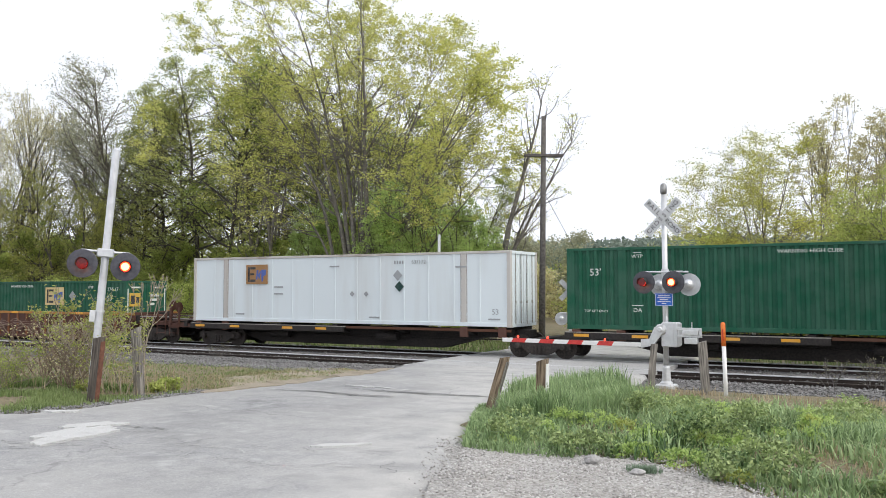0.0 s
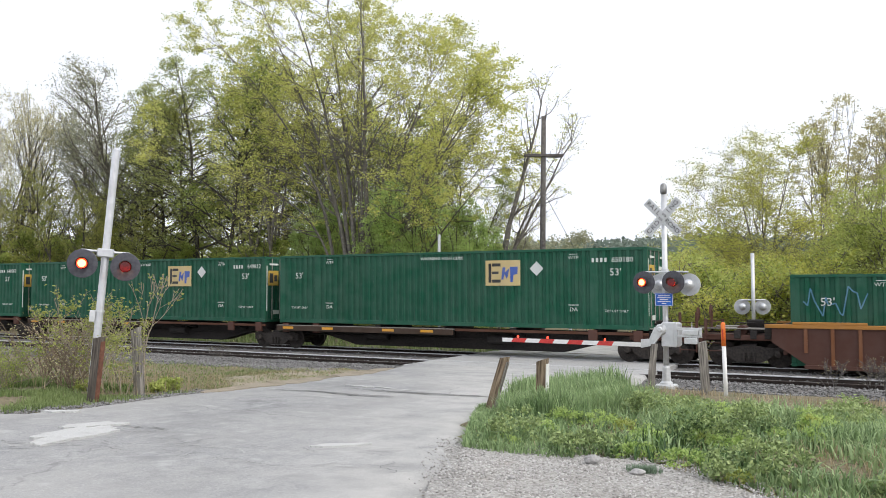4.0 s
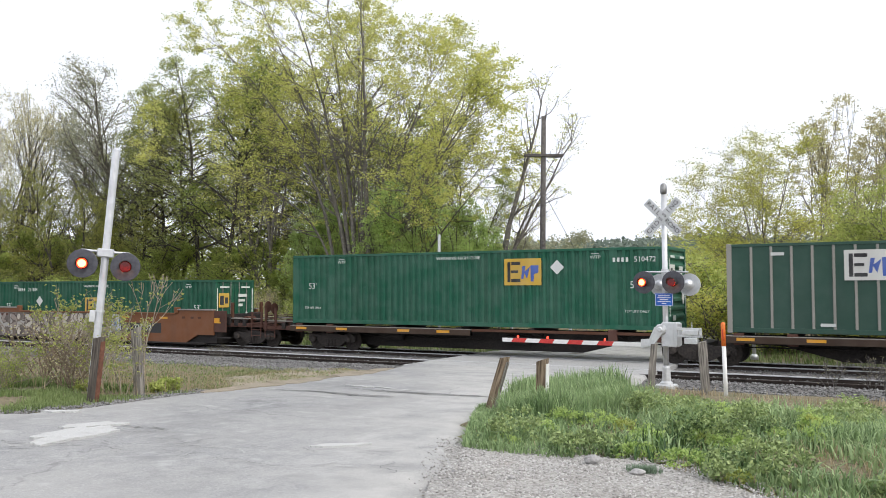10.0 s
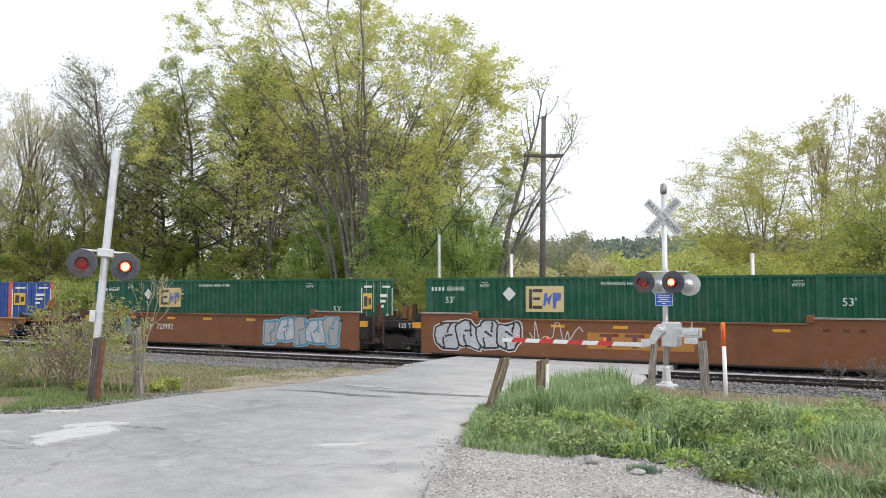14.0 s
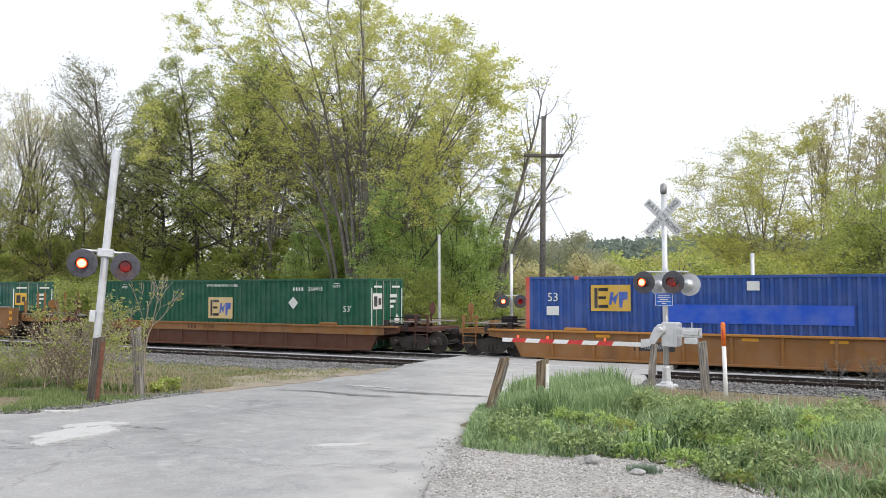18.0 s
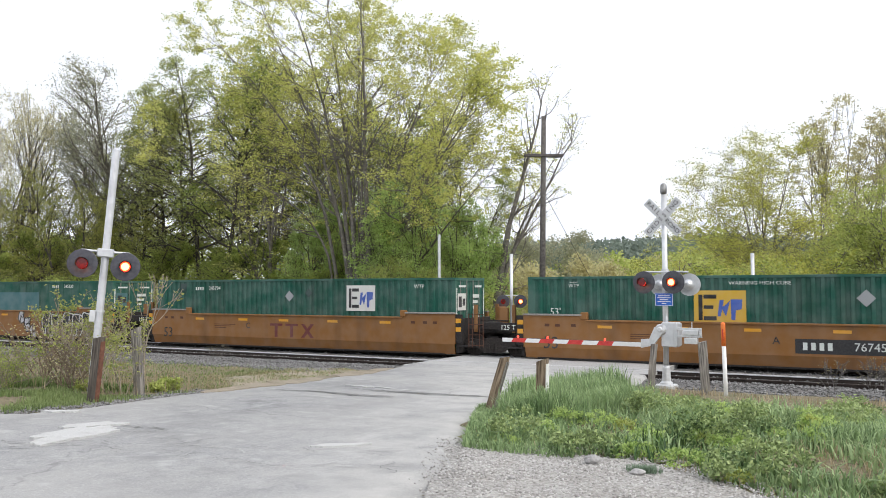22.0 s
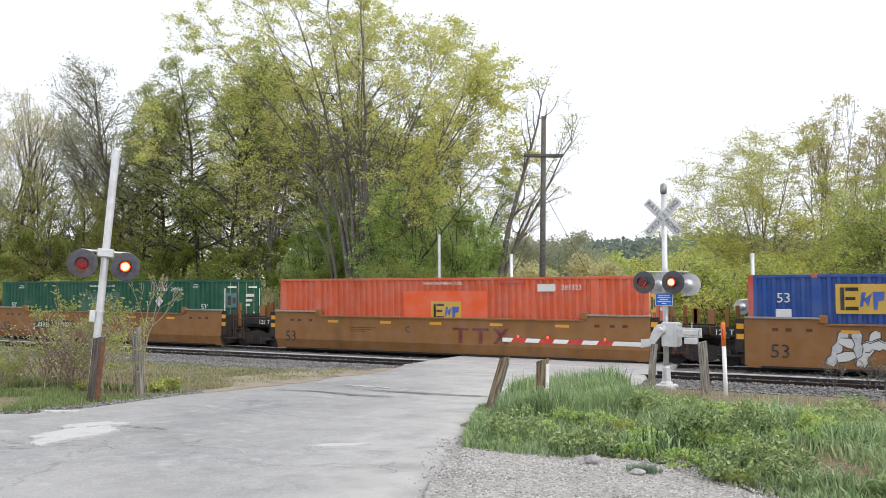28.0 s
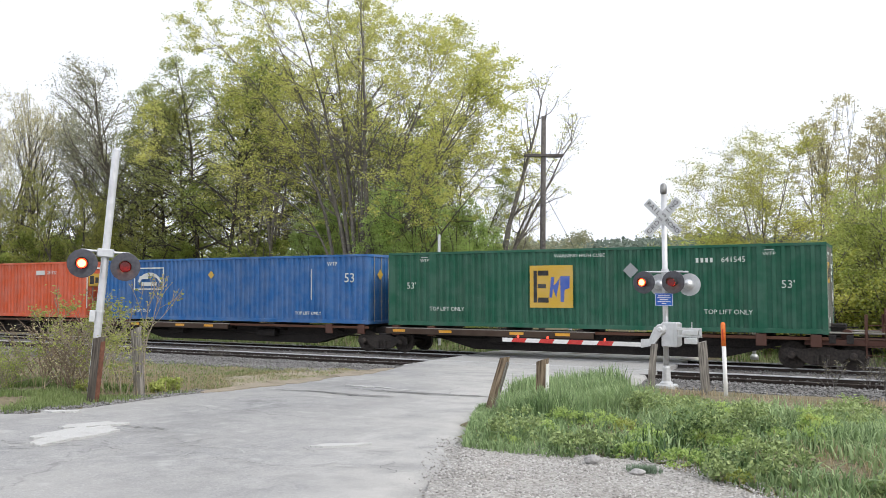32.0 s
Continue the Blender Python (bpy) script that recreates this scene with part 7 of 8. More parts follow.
OLIVE_TALL = kind_of(26, 24.0, 4.1, 12000, 0.15, 0.24, OLIVELEAF, DARKBARK, limbs=28, fork=0.32, trunk_r=0.20, rise=0.30, wild=0.12, twigs=4)
GREY_TALL = kind_of(28, 21.0, 4.2, 9000, 0.11, 0.30, GREYBUD, BARK, limbs=22, fork=0.36, trunk_r=0.17, rise=0.75, wild=0.16, twigs=5)
ARCHED = forked_kind(30, 13.0, 6.0, 22000, 0.13, 0.20, OLIVELEAF, DARKBARK, stems=3, levels=6, first=0.24, trunk_r=0.17, fan=0.5, low=2, angle=0.66, up=-0.02, shoots=0.8)
GREEN_MID = kind_of(33, 11.0, 3.6, 10500, 0.16, 0.20, GREENLEAF, DARKBARK, limbs=22, fork=0.08, trunk_r=0.13, rise=0.3, twigs=4)
LUSH = forked_kind(35, 11.0, 4.0, 19000, 0.155, 0.18, LUSHLEAF, DARKBARK, stems=2, levels=6, first=0.16, trunk_r=0.15, fan=0.4, low=5, up=0.0, angle=0.6)
BARE_LEAN = limbed_kind(41, LEAN_LIMBS, 1500, 0.09, 0.12, MAPLE, BARK, keep=0.3, depth=1.2, start=0.45, reach=2.0, per=9, side=4, twig=3, up=0.12)
BRONZE_TALL = forked_kind(44, 15.0, 4.4, 13000, 0.11, 0.14, BRONZE, BARK, stems=2, levels=6, first=0.22, trunk_r=0.16, fan=0.3, angle=0.55, up=0.03)
BRONZE_WIDE = forked_kind(45, 19.6, 5.6, 26000, 0.115, 0.22, BRONZE, DARKBARK, stems=3, levels=6, first=0.24, trunk_r=0.18, fan=0.34, low=3, angle=0.6, up=0.0, shoots=0.8)
WILLOWY = forked_kind(51, 8.6, 4.0, 30000, 0.115, 0.18, SPRINGGREEN, BARK, stems=3, levels=6, first=0.15, trunk_r=0.10, fan=0.5, low=6, up=0.02, angle=0.6)
BUSH = kind_of(57, 3.6, 2.2, 6000, 0.13, 0.26, GREENLEAF, DARKBARK, stems=4, limbs=14, fork=0.05, trunk_r=0.04, rise=0.5, twigs=2)
BUSH_PALE = kind_of(56, 3.5, 2.2, 6000, 0.12, 0.26, SPRINGGREEN, BARK, stems=4, limbs=14, fork=0.05, trunk_r=0.04, rise=0.5, twigs=2)
BUSH_YELLOW = kind_of(58, 3.4, 2.3, 5500, 0.12, 0.26, YELLOWGREEN, BARK, stems=4, limbs=14, fork=0.05, trunk_r=0.04, rise=0.5, twigs=2)
BUSH_DRY = kind_of(59, 3.0, 2.0, 2600, 0.10, 0.25, BRONZE, TWIG, stems=4, limbs=14, fork=0.05, trunk_r=0.03, rise=0.7, twigs=2)

ML = "spreading maple in pale yellow-green spring leaf"
DL = "tall dark-stemmed woodland tree in green leaf"
tree(-29.2, 42.6, "great many-stemmed maple in yellow-green spring leaf", BIG_MAPLE, 0)
tree(-40.5, 46.8, ML, MID_MAPLE, 80, 1.04)
tree(-19.6, 41.0, "leaning half-bare tree with thin grey branches", BARE_LEAN, 0)
for x, y, turn, s in ((-21.4, 41.6, 0, 0.68), (-23.6, 41.2, 60, 0.74), (-26.0, 42.0, 120, 0.80), (-31.6, 46.5, 230, 0.85), (-34.5, 45.5, 30, 0.75), (-27.5, 46.0, 300, 0.95)):
    tree(x, y, "dense tree in lush green leaf behind the maple", LUSH, turn, s)
tree(-66.5, 45.0, "maple in bronze-yellow bud with fine branches", BRONZE_WIDE, 15, 1.0)
tree(-72.5, 47.0, "maple in bronze-yellow bud with fine branches", BRONZE_WIDE, 190, 0.95)
tree(-63.0, 43.6, "low spreading tree with arching boughs in olive leaf", ARCHED, 0, 0.98)
tree(-58.5, 44.4, "low spreading tree with arching boughs in olive leaf", ARCHED, 130, 0.88)
tree(-69.5, 46.0, "low spreading tree with arching boughs in olive leaf", ARCHED, 250, 0.95)
tree(-54.0, 46.0, "low spreading tree with arching boughs in olive leaf", ARCHED, 40, 0.70)

for x, y, turn, s in ((-60.8, 46.2, 20, 0.92), (-66.0, 46.5, 140, 0.98), (-55.5, 46.0, 260, 0.88), (-70.5, 44.5, 80, 0.95)):
    tree(x, y, "bushy young tree in fresh green leaf", GREEN_MID, turn, s)

# the wood: its top line rises towards the great maple
SORTS = ((TALL_DARK, 25.0, DL), (OLIVE_TALL, 24.0, "tall woodland tree in olive spring leaf"), (TALL_THIN, 23.0, "tall thin woodland tree in fresh green leaf"))
rnd = random.Random(31)
for k, (x, high) in enumerate(((-55.6, 19.6), (-53.6, 21.4), (-51.6, 21.2), (-49.4, 22.8), (-47.2, 23.0), (-45.2, 22.6), (-43.2, 21.4), (-41.0, 20.0), (-38.0, 18.0))):
    kind, h, text = SORTS[(0, 0, 1, 0, 2, 1, 0, 2, 1)[k]]
    tree(x, 50.0 + rnd.uniform(-1.0, 1.0), text, kind, rnd.uniform(0, 360), 1.07 * high / h)
for x, high in ((-36.8, 17.6), (-33.4, 15.0), (-30.2, 13.6), (-27.2, 12.0)):
    tree(x, 50.0, "green-leaved tree filling the wood behind the maple", TALL_THIN, x * 40 % 360, 1.13 * high / 23.0)
for k in range(14):
    x = -68.0 + 3.0 * k + rnd.uniform(-0.8, 0.8)
    kind, h, text = SORTS[k % 3]
    tree(x, 55.5 + rnd.uniform(-1.5, 1.5), text, kind, rnd.uniform(0, 360), (rnd.uniform(17.0, 20.0) if x > -56 else rnd.uniform(14.0, 16.0)) / h)
for x, y, turn, s in ((-62.2, 48.0, 0, 1.02), (-60.0, 49.0, 120, 1.12), (-57.8, 48.0, 240, 1.24), (-55.8, 48.6, 60, 1.18), (-61.0, 51.0, 200, 1.0)):
    tree(x, y, "tall grey-budded tree with fine bare branches", GREY_TALL, turn, s)
for k in range(17):
    x = -72.0 + 2.75 * k + rnd.uniform(-0.7, 0.7)
    tree(x, 42.6 + rnd.uniform(-0.9, 3.2), "bushy young tree in fresh green leaf", GREEN_MID, rnd.uniform(0, 360), rnd.uniform(0.45, 0.75) if x < -46 else rnd.uniform(0.34, 0.5))
for k in range(9):
    tree(-64.0 + 2.7 * k + rnd.uniform(-0.7, 0.7), 47.2 + rnd.uniform(-0.8, 0.8), "bushy young tree in fresh green leaf", GREEN_MID, rnd.uniform(0, 360), rnd.uniform(0.62, 0.85))
# right of the road
tree(-6.5, 46.0, "round-crowned maple in yellow-green leaf on layered boughs", RIGHT_MAPLE, 0)
for x, y, turn, s in ((-2.2, 45.0, 300, 0.66), (-9.6, 42.5, 40, 0.50), (-5.2, 41.0, 160, 0.50), (-12.2, 47.0, 200, 0.50), (-7.4, 42.0, 250, 0.46)):
    tree(x, y, ML, LOW_MAPLE, turn, s)
for x, y, turn, s in ((-4.6, 53.0, 60, 0.80), (-2.4, 53.0, 0, 0.88), (0.6, 51.0, 120, 0.88), (3.5, 50.0, 220, 0.95)):
    tree(x, y, "bronze-budded tree with fine branches", BRONZE_TALL, turn, s)
for x, y, turn, s in ((-24.4, 39.2, 80, 0.50), (-22.6, 39.8, 200, 0.42)):
    tree(x, y, "young tree in pale green leaf at the edge of the wood", WILLOWY, turn, s)
for x, y, turn, s in ((0.4, 39.5, 0, 0.90), (3.6, 38.5, 130, 0.95), (-1.6, 41.0, 60, 0.62), (6.5, 41.0, 240, 1.1)):
    tree(x, y, "rounded tree in dense fine green leaf", WILLOWY, turn, s)
rnd = random.Random(77)
for k in range(30):
    x = -62 + k * 1.62 + rnd.uniform(-0.6, 0.6)
    y = 37.6 + rnd.uniform(-0.8, 1.8)
    if -16.5 < x < -9.5:
        y += 8
    tree(x, y, "low shrub at the edge of the wood", (BUSH, BUSH_PALE, BUSH, BUSH_DRY, BUSH_PALE)[k % 5], rnd.uniform(0, 360), rnd.uniform(0.7, 1.1) if x < -46 else rnd.uniform(0.55, 0.9), "shrub")
for k in range(11):
    tree(-8.0 + k * 1.15 + rnd.uniform(-0.4, 0.4), 37.2 + rnd.uniform(-0.8, 1.6), "low shrub at the edge of the wood", (BUSH_PALE, BUSH_YELLOW)[k % 2], rnd.uniform(0, 360), rnd.uniform(0.8, 1.25), "shrub")

# distance: woods beyond the road and a wooded hill
def clump_field(name, places, mat, label, leaf, scatter, per, seed):
    ob = new(name, leaf_mesh(places, per * len(places), leaf, scatter, mat, seed, 0.8, name))
    return tagged(ob, label, "woods", kind="stuff")


def woods(seed, n, x0, x1, y0, y1, h0, h1, width, lumps=16):
    rg = random.Random(seed)
    out = []
    for _ in range(n):
        x, y, h = rg.uniform(x0, x1), rg.uniform(y0, y1), rg.uniform(h0, h1)
        for _ in range(lumps):
            u = rg.random() ** 0.8
            r = width * math.sqrt(max(0.03, 1 - (2 * u - 0.8) ** 2 if u > 0.4 else 1)) * rg.random() ** 0.5
            a = rg.uniform(0, 6.28)
            out.append((x + r * math.cos(a), y + r * math.sin(a), h * (0.05 + 0.95 * u)))
    return out


clump_field("far_woods", woods(1, 30, -48, -19, 80, 100, 4.0, 6.0, 3.6), SPRINGGREEN, "far woods in pale green bud", 0.45, 0.65, 70, 5)
clump_field("far_woods", woods(3, 9, -35, -28, 76, 84, 7.0, 8.4, 2.6, 26), GREYBUD, "far woods in grey-green bud", 0.26, 0.5, 60, 7)
clump_field("far_woods", woods(2, 22, -42, -15, 60, 74, 3.4, 5.2, 2.4), BRONZE, "far woods in grey-brown bud", 0.30, 0.5, 60, 6)
clump_field("far_woods", woods(9, 80, -150, -40, 70, 92, 6, 10, 5.0), GREENLEAF, "green woods behind the nearer trees", 0.5, 1.1, 30, 8)
clump_field("far_woods", woods(10, 20, -13, 30, 62, 76, 6.5, 9, 4.5), SPRINGGREEN, "green woods behind the nearer trees", 0.45, 0.9, 60, 9)


def hill(x, y):
    return 13 * math.exp(-((x + 120) / 170) ** 2) * ease(230, 420, y) * (1 + 0.15 * noise.noise(Vector((x * 0.012, y * 0.012, 2)))) - 0.5


sheet("hill", spread((-600, 300, 25)), spread((230, 620, 26)), hill, SOIL, "wooded hill in the distance", "hill")
rg = random.Random(4)
spots = []
for _ in range(2200):
    x, y = rg.uniform(-230, -20), rg.uniform(255, 430)
    z = hill(x, y)
    h = rg.uniform(9, 15)
    for q in range(4):
        u = q / 3
        spots.append((x + rg.gauss(0, 1.0) * (1.2 - u), y, z + h * (0.15 + 0.85 * u)))
clump_field("hill_woods", spots, HAZECONIFER, "conifers on the distant hill, with haze in their colour", 1.7, 1.0, 12, 12)

# ---------------------------------------------------------------- grass, weeds, gravel and brush
def blades(name, spots, heights, mat, label, seed, width=0.012, lean=0.5):
    """Bent tapering grass blades, two faces each."""
    rg = np.random.default_rng(seed)
    p = np.array(spots)
    n = len(p)
    h = np.array(heights)[:, None] * rg.uniform(0.55, 1.2, (n, 1))
    a = rg.uniform(0, 2 * np.pi, n)
    d = np.stack([np.cos(a), np.sin(a), np.zeros(n)], 1)
    s = np.stack([-np.sin(a), np.cos(a), np.zeros(n)], 1)
    l = rg.uniform(0.1, 1.0, (n, 1)) * lean
    up = np.array([[0, 0, 1.0]])
    w = width * rg.uniform(0.6, 1.4, (n, 1))
    mid = p + up * h * 0.58 + d * h * l * 0.25
    tip = p + up * h * (1 - 0.25 * l) + d * h * l * 0.8
    v = np.stack([p - s * w, p + s * w, mid + s * w * 0.8, mid - s * w * 0.8, tip], 1).reshape(-1, 3)
    me = bpy.data.meshes.new(name)
    me.vertices.add(5 * n)
    me.vertices.foreach_set("co", v.astype(np.float32).ravel())
    base = np.arange(n)[:, None] * 5
    loops = np.concatenate([base + np.array([[0, 1, 2, 3]]), base + np.array([[3, 2, 4]])], 1).ravel()
    me.loops.add(7 * n)
    me.loops.foreach_set("vertex_index", loops.astype(np.int32))
    me.polygons.add(2 * n)
    starts = (np.arange(n)[:, None] * 7 + np.array([[0, 4]])).ravel()
    me.polygons.foreach_set("loop_start", starts.astype(np.int32))
    me.update(calc_edges=True)
    me.validate()
    me.materials.append(mat)
    return tagged(new(name, me), label, "grass", kind="stuff")


def bank_edge(y):
    """Where the grass bank begins beside the road."""
    return along(ROAD_R, y) + 0.15 + 0.25 * noise.noise(Vector((y * 1.7, 1.0, 0)))


def front_edge(x):
    """The near border of the grass towards the gravel."""
    return 9.5 + 0.4 * noise.noise(Vector((x * 0.9, 2.0, 0))) + 0.35 * math.exp(-((x + 2.95) / 0.55) ** 2) - max(0.0, x + 2.5) * 0.75


def bank_spots(n, seed, x0, x1, y0, y1, test=None, patch=0.0):
    rg = random.Random(seed)
    out = []
    while len(out) < n:
        x, y = rg.uniform(x0, x1), rg.uniform(y0, y1)
        if x < bank_edge(y) or y < front_edge(x):
            continue
        if patch and noise.noise(Vector((x * 0.8, y * 0.8, seed))) < patch * rg.uniform(-1, 1):
            continue
        if test and not test(x, y, rg):
            continue
        out.append((x, y, rough_ground(x, y)))
    return out


def TALL(x, y, rg):
    """Clumps of tall grass behind the two posts and along the top of the bank."""
    return y > 12.9 - 0.35 * (x + 5.3) and (math.hypot((x + 4.9) / 1.1, (y - 14.3) / 1.5) < rg.uniform(0.5, 1.15) or math.hypot((x + 6.2) / 1.0, (y - 16.6) / 2.6) < rg.uniform(0.4, 1.1)) or math.hypot((x + 5.05) / 0.85, (y - 12.6) / 0.65) < rg.uniform(0.4, 1.1)


def bare(x, y, rg):
    """No growth on the worn patches of dirt."""
    return math.hypot((x + 0.95) / 0.75, (y - 10.5) / 0.85) > rg.uniform(0.6, 1.15) and math.hypot((x + 2.3) / 0.8, (y - 9.6) / 0.35) > rg.uniform(0.5, 1.2)


def far_limit(x, y, rg):
    return bare(x, y, rg) and y < 16.4 - 0.8 * ease(-4.5, -2.0, x) + 1.8 * (1 - ease(-7.0, -5.5, x)) + rg.uniform(-0.4, 0.6)


sp = bank_spots(19000, 1, -7.6, -2.5, 9.3, 19.6, TALL)
blades("tall_grass", sp, [0.42 + 0.26 * noise.noise(Vector((x * 1.1, y * 1.1, 3))) for x, y, z in sp], GRASSY, "tall bright green grass on the bank by the road", 1, 0.011, 0.7)
sp = bank_spots(21000, 2, -7.2, 4.0, 6.0, 19.0, far_limit, 0.35)
blades("grass", sp, [max(0.07, 0.15 + 0.36 * noise.noise(Vector((x * 0.9, y * 0.9, 8)))) * (0.55 if y < 12.9 and x < -4.6 else 1.0) for x, y, z in sp], GRASSY, "ragged green grass and weeds on the bank", 2, 0.013, 0.9)
sp = bank_spots(8000, 3, -1.2, 4.0, 11.6, 14.6, None, 0.3)
blades("tall_grass", sp, [0.30] * len(sp), GRASSY, "tall pale green grass further along the bank", 3, 0.011, 1.0)
sp = bank_spots(5000, 4, -7.0, 4.0, 6.5, 19.6, None, 0.5)
blades("dry_grass", sp, [0.18] * len(sp), DRYGRASS, "dry straw-coloured stems among the grass", 4, 0.006, 1.2)
rg = random.Random(41)
sp = []
for _ in range(8000):
    y = rg.uniform(9.2, 13.4)
    x = along(ROAD_R, y) + 0.02 + 1.5 * rg.random() ** 1.4
    if y > front_edge(x) - 0.15:
        sp.append((x, y, rough_ground(x, y)))
blades("grass", sp, [0.17] * len(sp), GRASSY, "short green grass along the edge of the asphalt", 12, 0.009, 1.0)
# broad-leaved weeds in mounds of their own height
def mounds(n, seed, x0, x1, y0, y1, r0, r1, h0, h1, per):
    rg = random.Random(seed)
    out = []
    for x, y, z in bank_spots(n, seed, x0, x1, y0, y1, bare):
        r, h = rg.uniform(r0, r1), rg.uniform(h0, h1)
        if y > 15.0:
            h *= 0.6
        for _ in range(int(per * r / r1)):
            a, u = rg.uniform(0, 6.28), rg.random() ** 0.45
            top = h * math.sqrt(max(0.02, 1 - (u * 0.98) ** 2))
            out.append((x + r * u * math.cos(a), y + r * u * math.sin(a), z + top * rg.uniform(0.55, 1.05)))
    return out


clump_field("weeds", mounds(30, 5, -4.9, 3.5, 9.0, 16.0, 0.22, 0.60, 0.22, 0.52, 95), WEEDLEAF, "leafy green weeds in mounds on the bank", 0.052, 0.045, 14, 21)["category"] = "weeds"
clump_field("weeds", mounds(30, 16, -4.6, 3.0, 8.0, 14.5, 0.12, 0.34, 0.14, 0.36, 55), LUSHLEAF, "fresh green weeds on the bank", 0.045, 0.035, 13, 23)["category"] = "weeds"
clump_field("weeds", mounds(14, 6, -3.6, 3.0, 8.0, 14.0, 0.10, 0.26, 0.12, 0.32, 50), SPRINGGREEN, "pale yellow-green weeds on the bank", 0.045, 0.03, 12, 22)["category"] = "weeds"


sp = bank_spots(9000, 17, -4.9, 3.5, 8.8, 16.0, far_limit, 0.45)
blades("grass", sp, [max(0.12, 0.26 + 0.25 * noise.noise(Vector((x * 1.3, y * 1.3, 17)))) for x, y, z in sp], GRASSY, "arching grass standing through the weeds", 18, 0.012, 1.5)
rg = random.Random(88)
sp = [(x, y, rough_ground(x, y) + 0.03) for x, y in ((-2.53 + rg.gauss(0, 0.075), 9.12 + rg.gauss(0, 0.05)) for _ in range(600))]
blades("grass", sp, [0.10] * len(sp), SAGETUFT, "low grey-green tuft at the edge of the gravel", 13, 0.006, 1.3)
sp = [(x, y, rough_ground(x, y)) for x, y in ((-0.95 + rg.gauss(0, 0.55), 10.9 + rg.gauss(0, 0.6)) for _ in range(170))]
blades("dry_grass", sp, [0.24] * len(sp), DRYGRASS, "dead brown stems over bare soil on the bank", 14, 0.006, 1.6)


def left_edge(y):
    return along(ROAD_L, y) - 0.05 - 0.25 * abs(noise.noise(Vector((y * 1.9, 5.0, 0))))


def verge_spots(n, seed, x0, y0, y1, patch=0.0):
    rg = random.Random(seed)
    out = []
    while len(out) < n:
        y = rg.uniform(y0, y1)
        x = rg.uniform(x0, left_edge(y))
        if patch and noise.noise(Vector((x * 0.7, y * 0.7, seed))) < patch * rg.uniform(-1, 1):
            continue
        out.append((x, y, rough_ground(x, y)))
    return out


sp = verge_spots(15000, 7, -20, 8.4, 13.2, 0.12)
blades("grass", sp, [0.12] * len(sp), VERGEGRASS, "short green grass on the verge by the road", 7, 0.009, 0.8)
sp = verge_spots(5200, 8, -24, 13.2, 20.6, 0.75)
blades("grass", sp, [0.085] * len(sp), VERGEGRASS, "thin green grass between road and ballast", 8, 0.009, 0.8)
sp = verge_spots(8000, 9, -24, 12.8, 20.0, 0.35)
blades("dry_grass", sp, [0.036] * len(sp), DRYGRASS, "flattened straw-coloured grass between road and ballast", 9, 0.008, 1.2)
rg = random.Random(90)
sp = []
for _ in range(5200):
    y = rg.uniform(13.6, 21.6)
    x = along(ROAD_L, y) - 2.6 * rg.random() ** 0.8 - 0.05
    if noise.noise(Vector((x * 1.1, y * 1.1, 6))) > rg.uniform(-0.5, 0.4):
        sp.append((x, y, rough_ground(x, y) + 0.02))
blades("dry_grass", sp, [0.06] * len(sp), DRYGRASS, "dry straw-coloured grass on the bare dirt", 19, 0.007, 1.4)
blades("grass", sp[::3], [0.075] * len(sp[::3]), VERGEGRASS, "thin green grass on the bare dirt", 20, 0.008, 1.0)
sp = verge_spots(420, 10, -22, 11.2, 14.5, 0.2)
blades("dry_grass", sp, [0.45] * len(sp), DRYGRASS, "tall dry stems in the roadside brush", 10, 0.006, 0.7)
rg = random.Random(31)
sp = [(x, y, ground_height(x, y)) for x, y in ((rg.uniform(-45, 6), rg.uniform(33.2, 37.5)) for _ in range(9000)) if not -15.5 < x < -6.5]
blades("grass", sp, [0.34] * len(sp), VERGEGRASS, "rank green grass beyond the tracks", 11, 0.022, 0.8)

# loose stones
def stones(name, spots, size0, size1, mat, label, seed):
    rg = np.random.default_rng(seed)
    p = np.array(spots)
    n = len(p)
    oct_v = np.array([(1, 0, 0), (-1, 0, 0), (0, 1, 0), (0, -1, 0), (0, 0, 1), (0, 0, -0.6)], float)
    oct_f = np.array([(0, 2, 4), (2, 1, 4), (1, 3, 4), (3, 0, 4), (2, 0, 5), (1, 2, 5), (3, 1, 5), (0, 3, 5)])
    s = rg.uniform(size0, size1, (n, 1, 1)) * rg.uniform(0.6, 1.3, (n, 6, 1))
    a = rg.uniform(0, 6.28, n)
    v = oct_v[None] * s * (1, 1, 0.75)
    c, q = np.cos(a)[:, None], np.sin(a)[:, None]
    v = np.stack([v[..., 0] * c - v[..., 1] * q, v[..., 0] * q + v[..., 1] * c, v[..., 2]], -1) + p[:, None]
    me = bpy.data.meshes.new(name)
    me.vertices.add(n * 6)
    me.vertices.foreach_set("co", v.astype(np.float32).ravel())
    me.loops.add(n * 24)
    me.loops.foreach_set("vertex_index", (np.arange(n)[:, None, None] * 6 + oct_f[None]).astype(np.int32).ravel())
    me.polygons.add(n * 8)
    me.polygons.foreach_set("loop_start", np.arange(0, n * 24, 3, dtype=np.int32))
    me.update(calc_edges=True)
    me.validate()
    me.materials.append(mat)
    return tagged(new(name, me), label, "stones", kind="stuff")


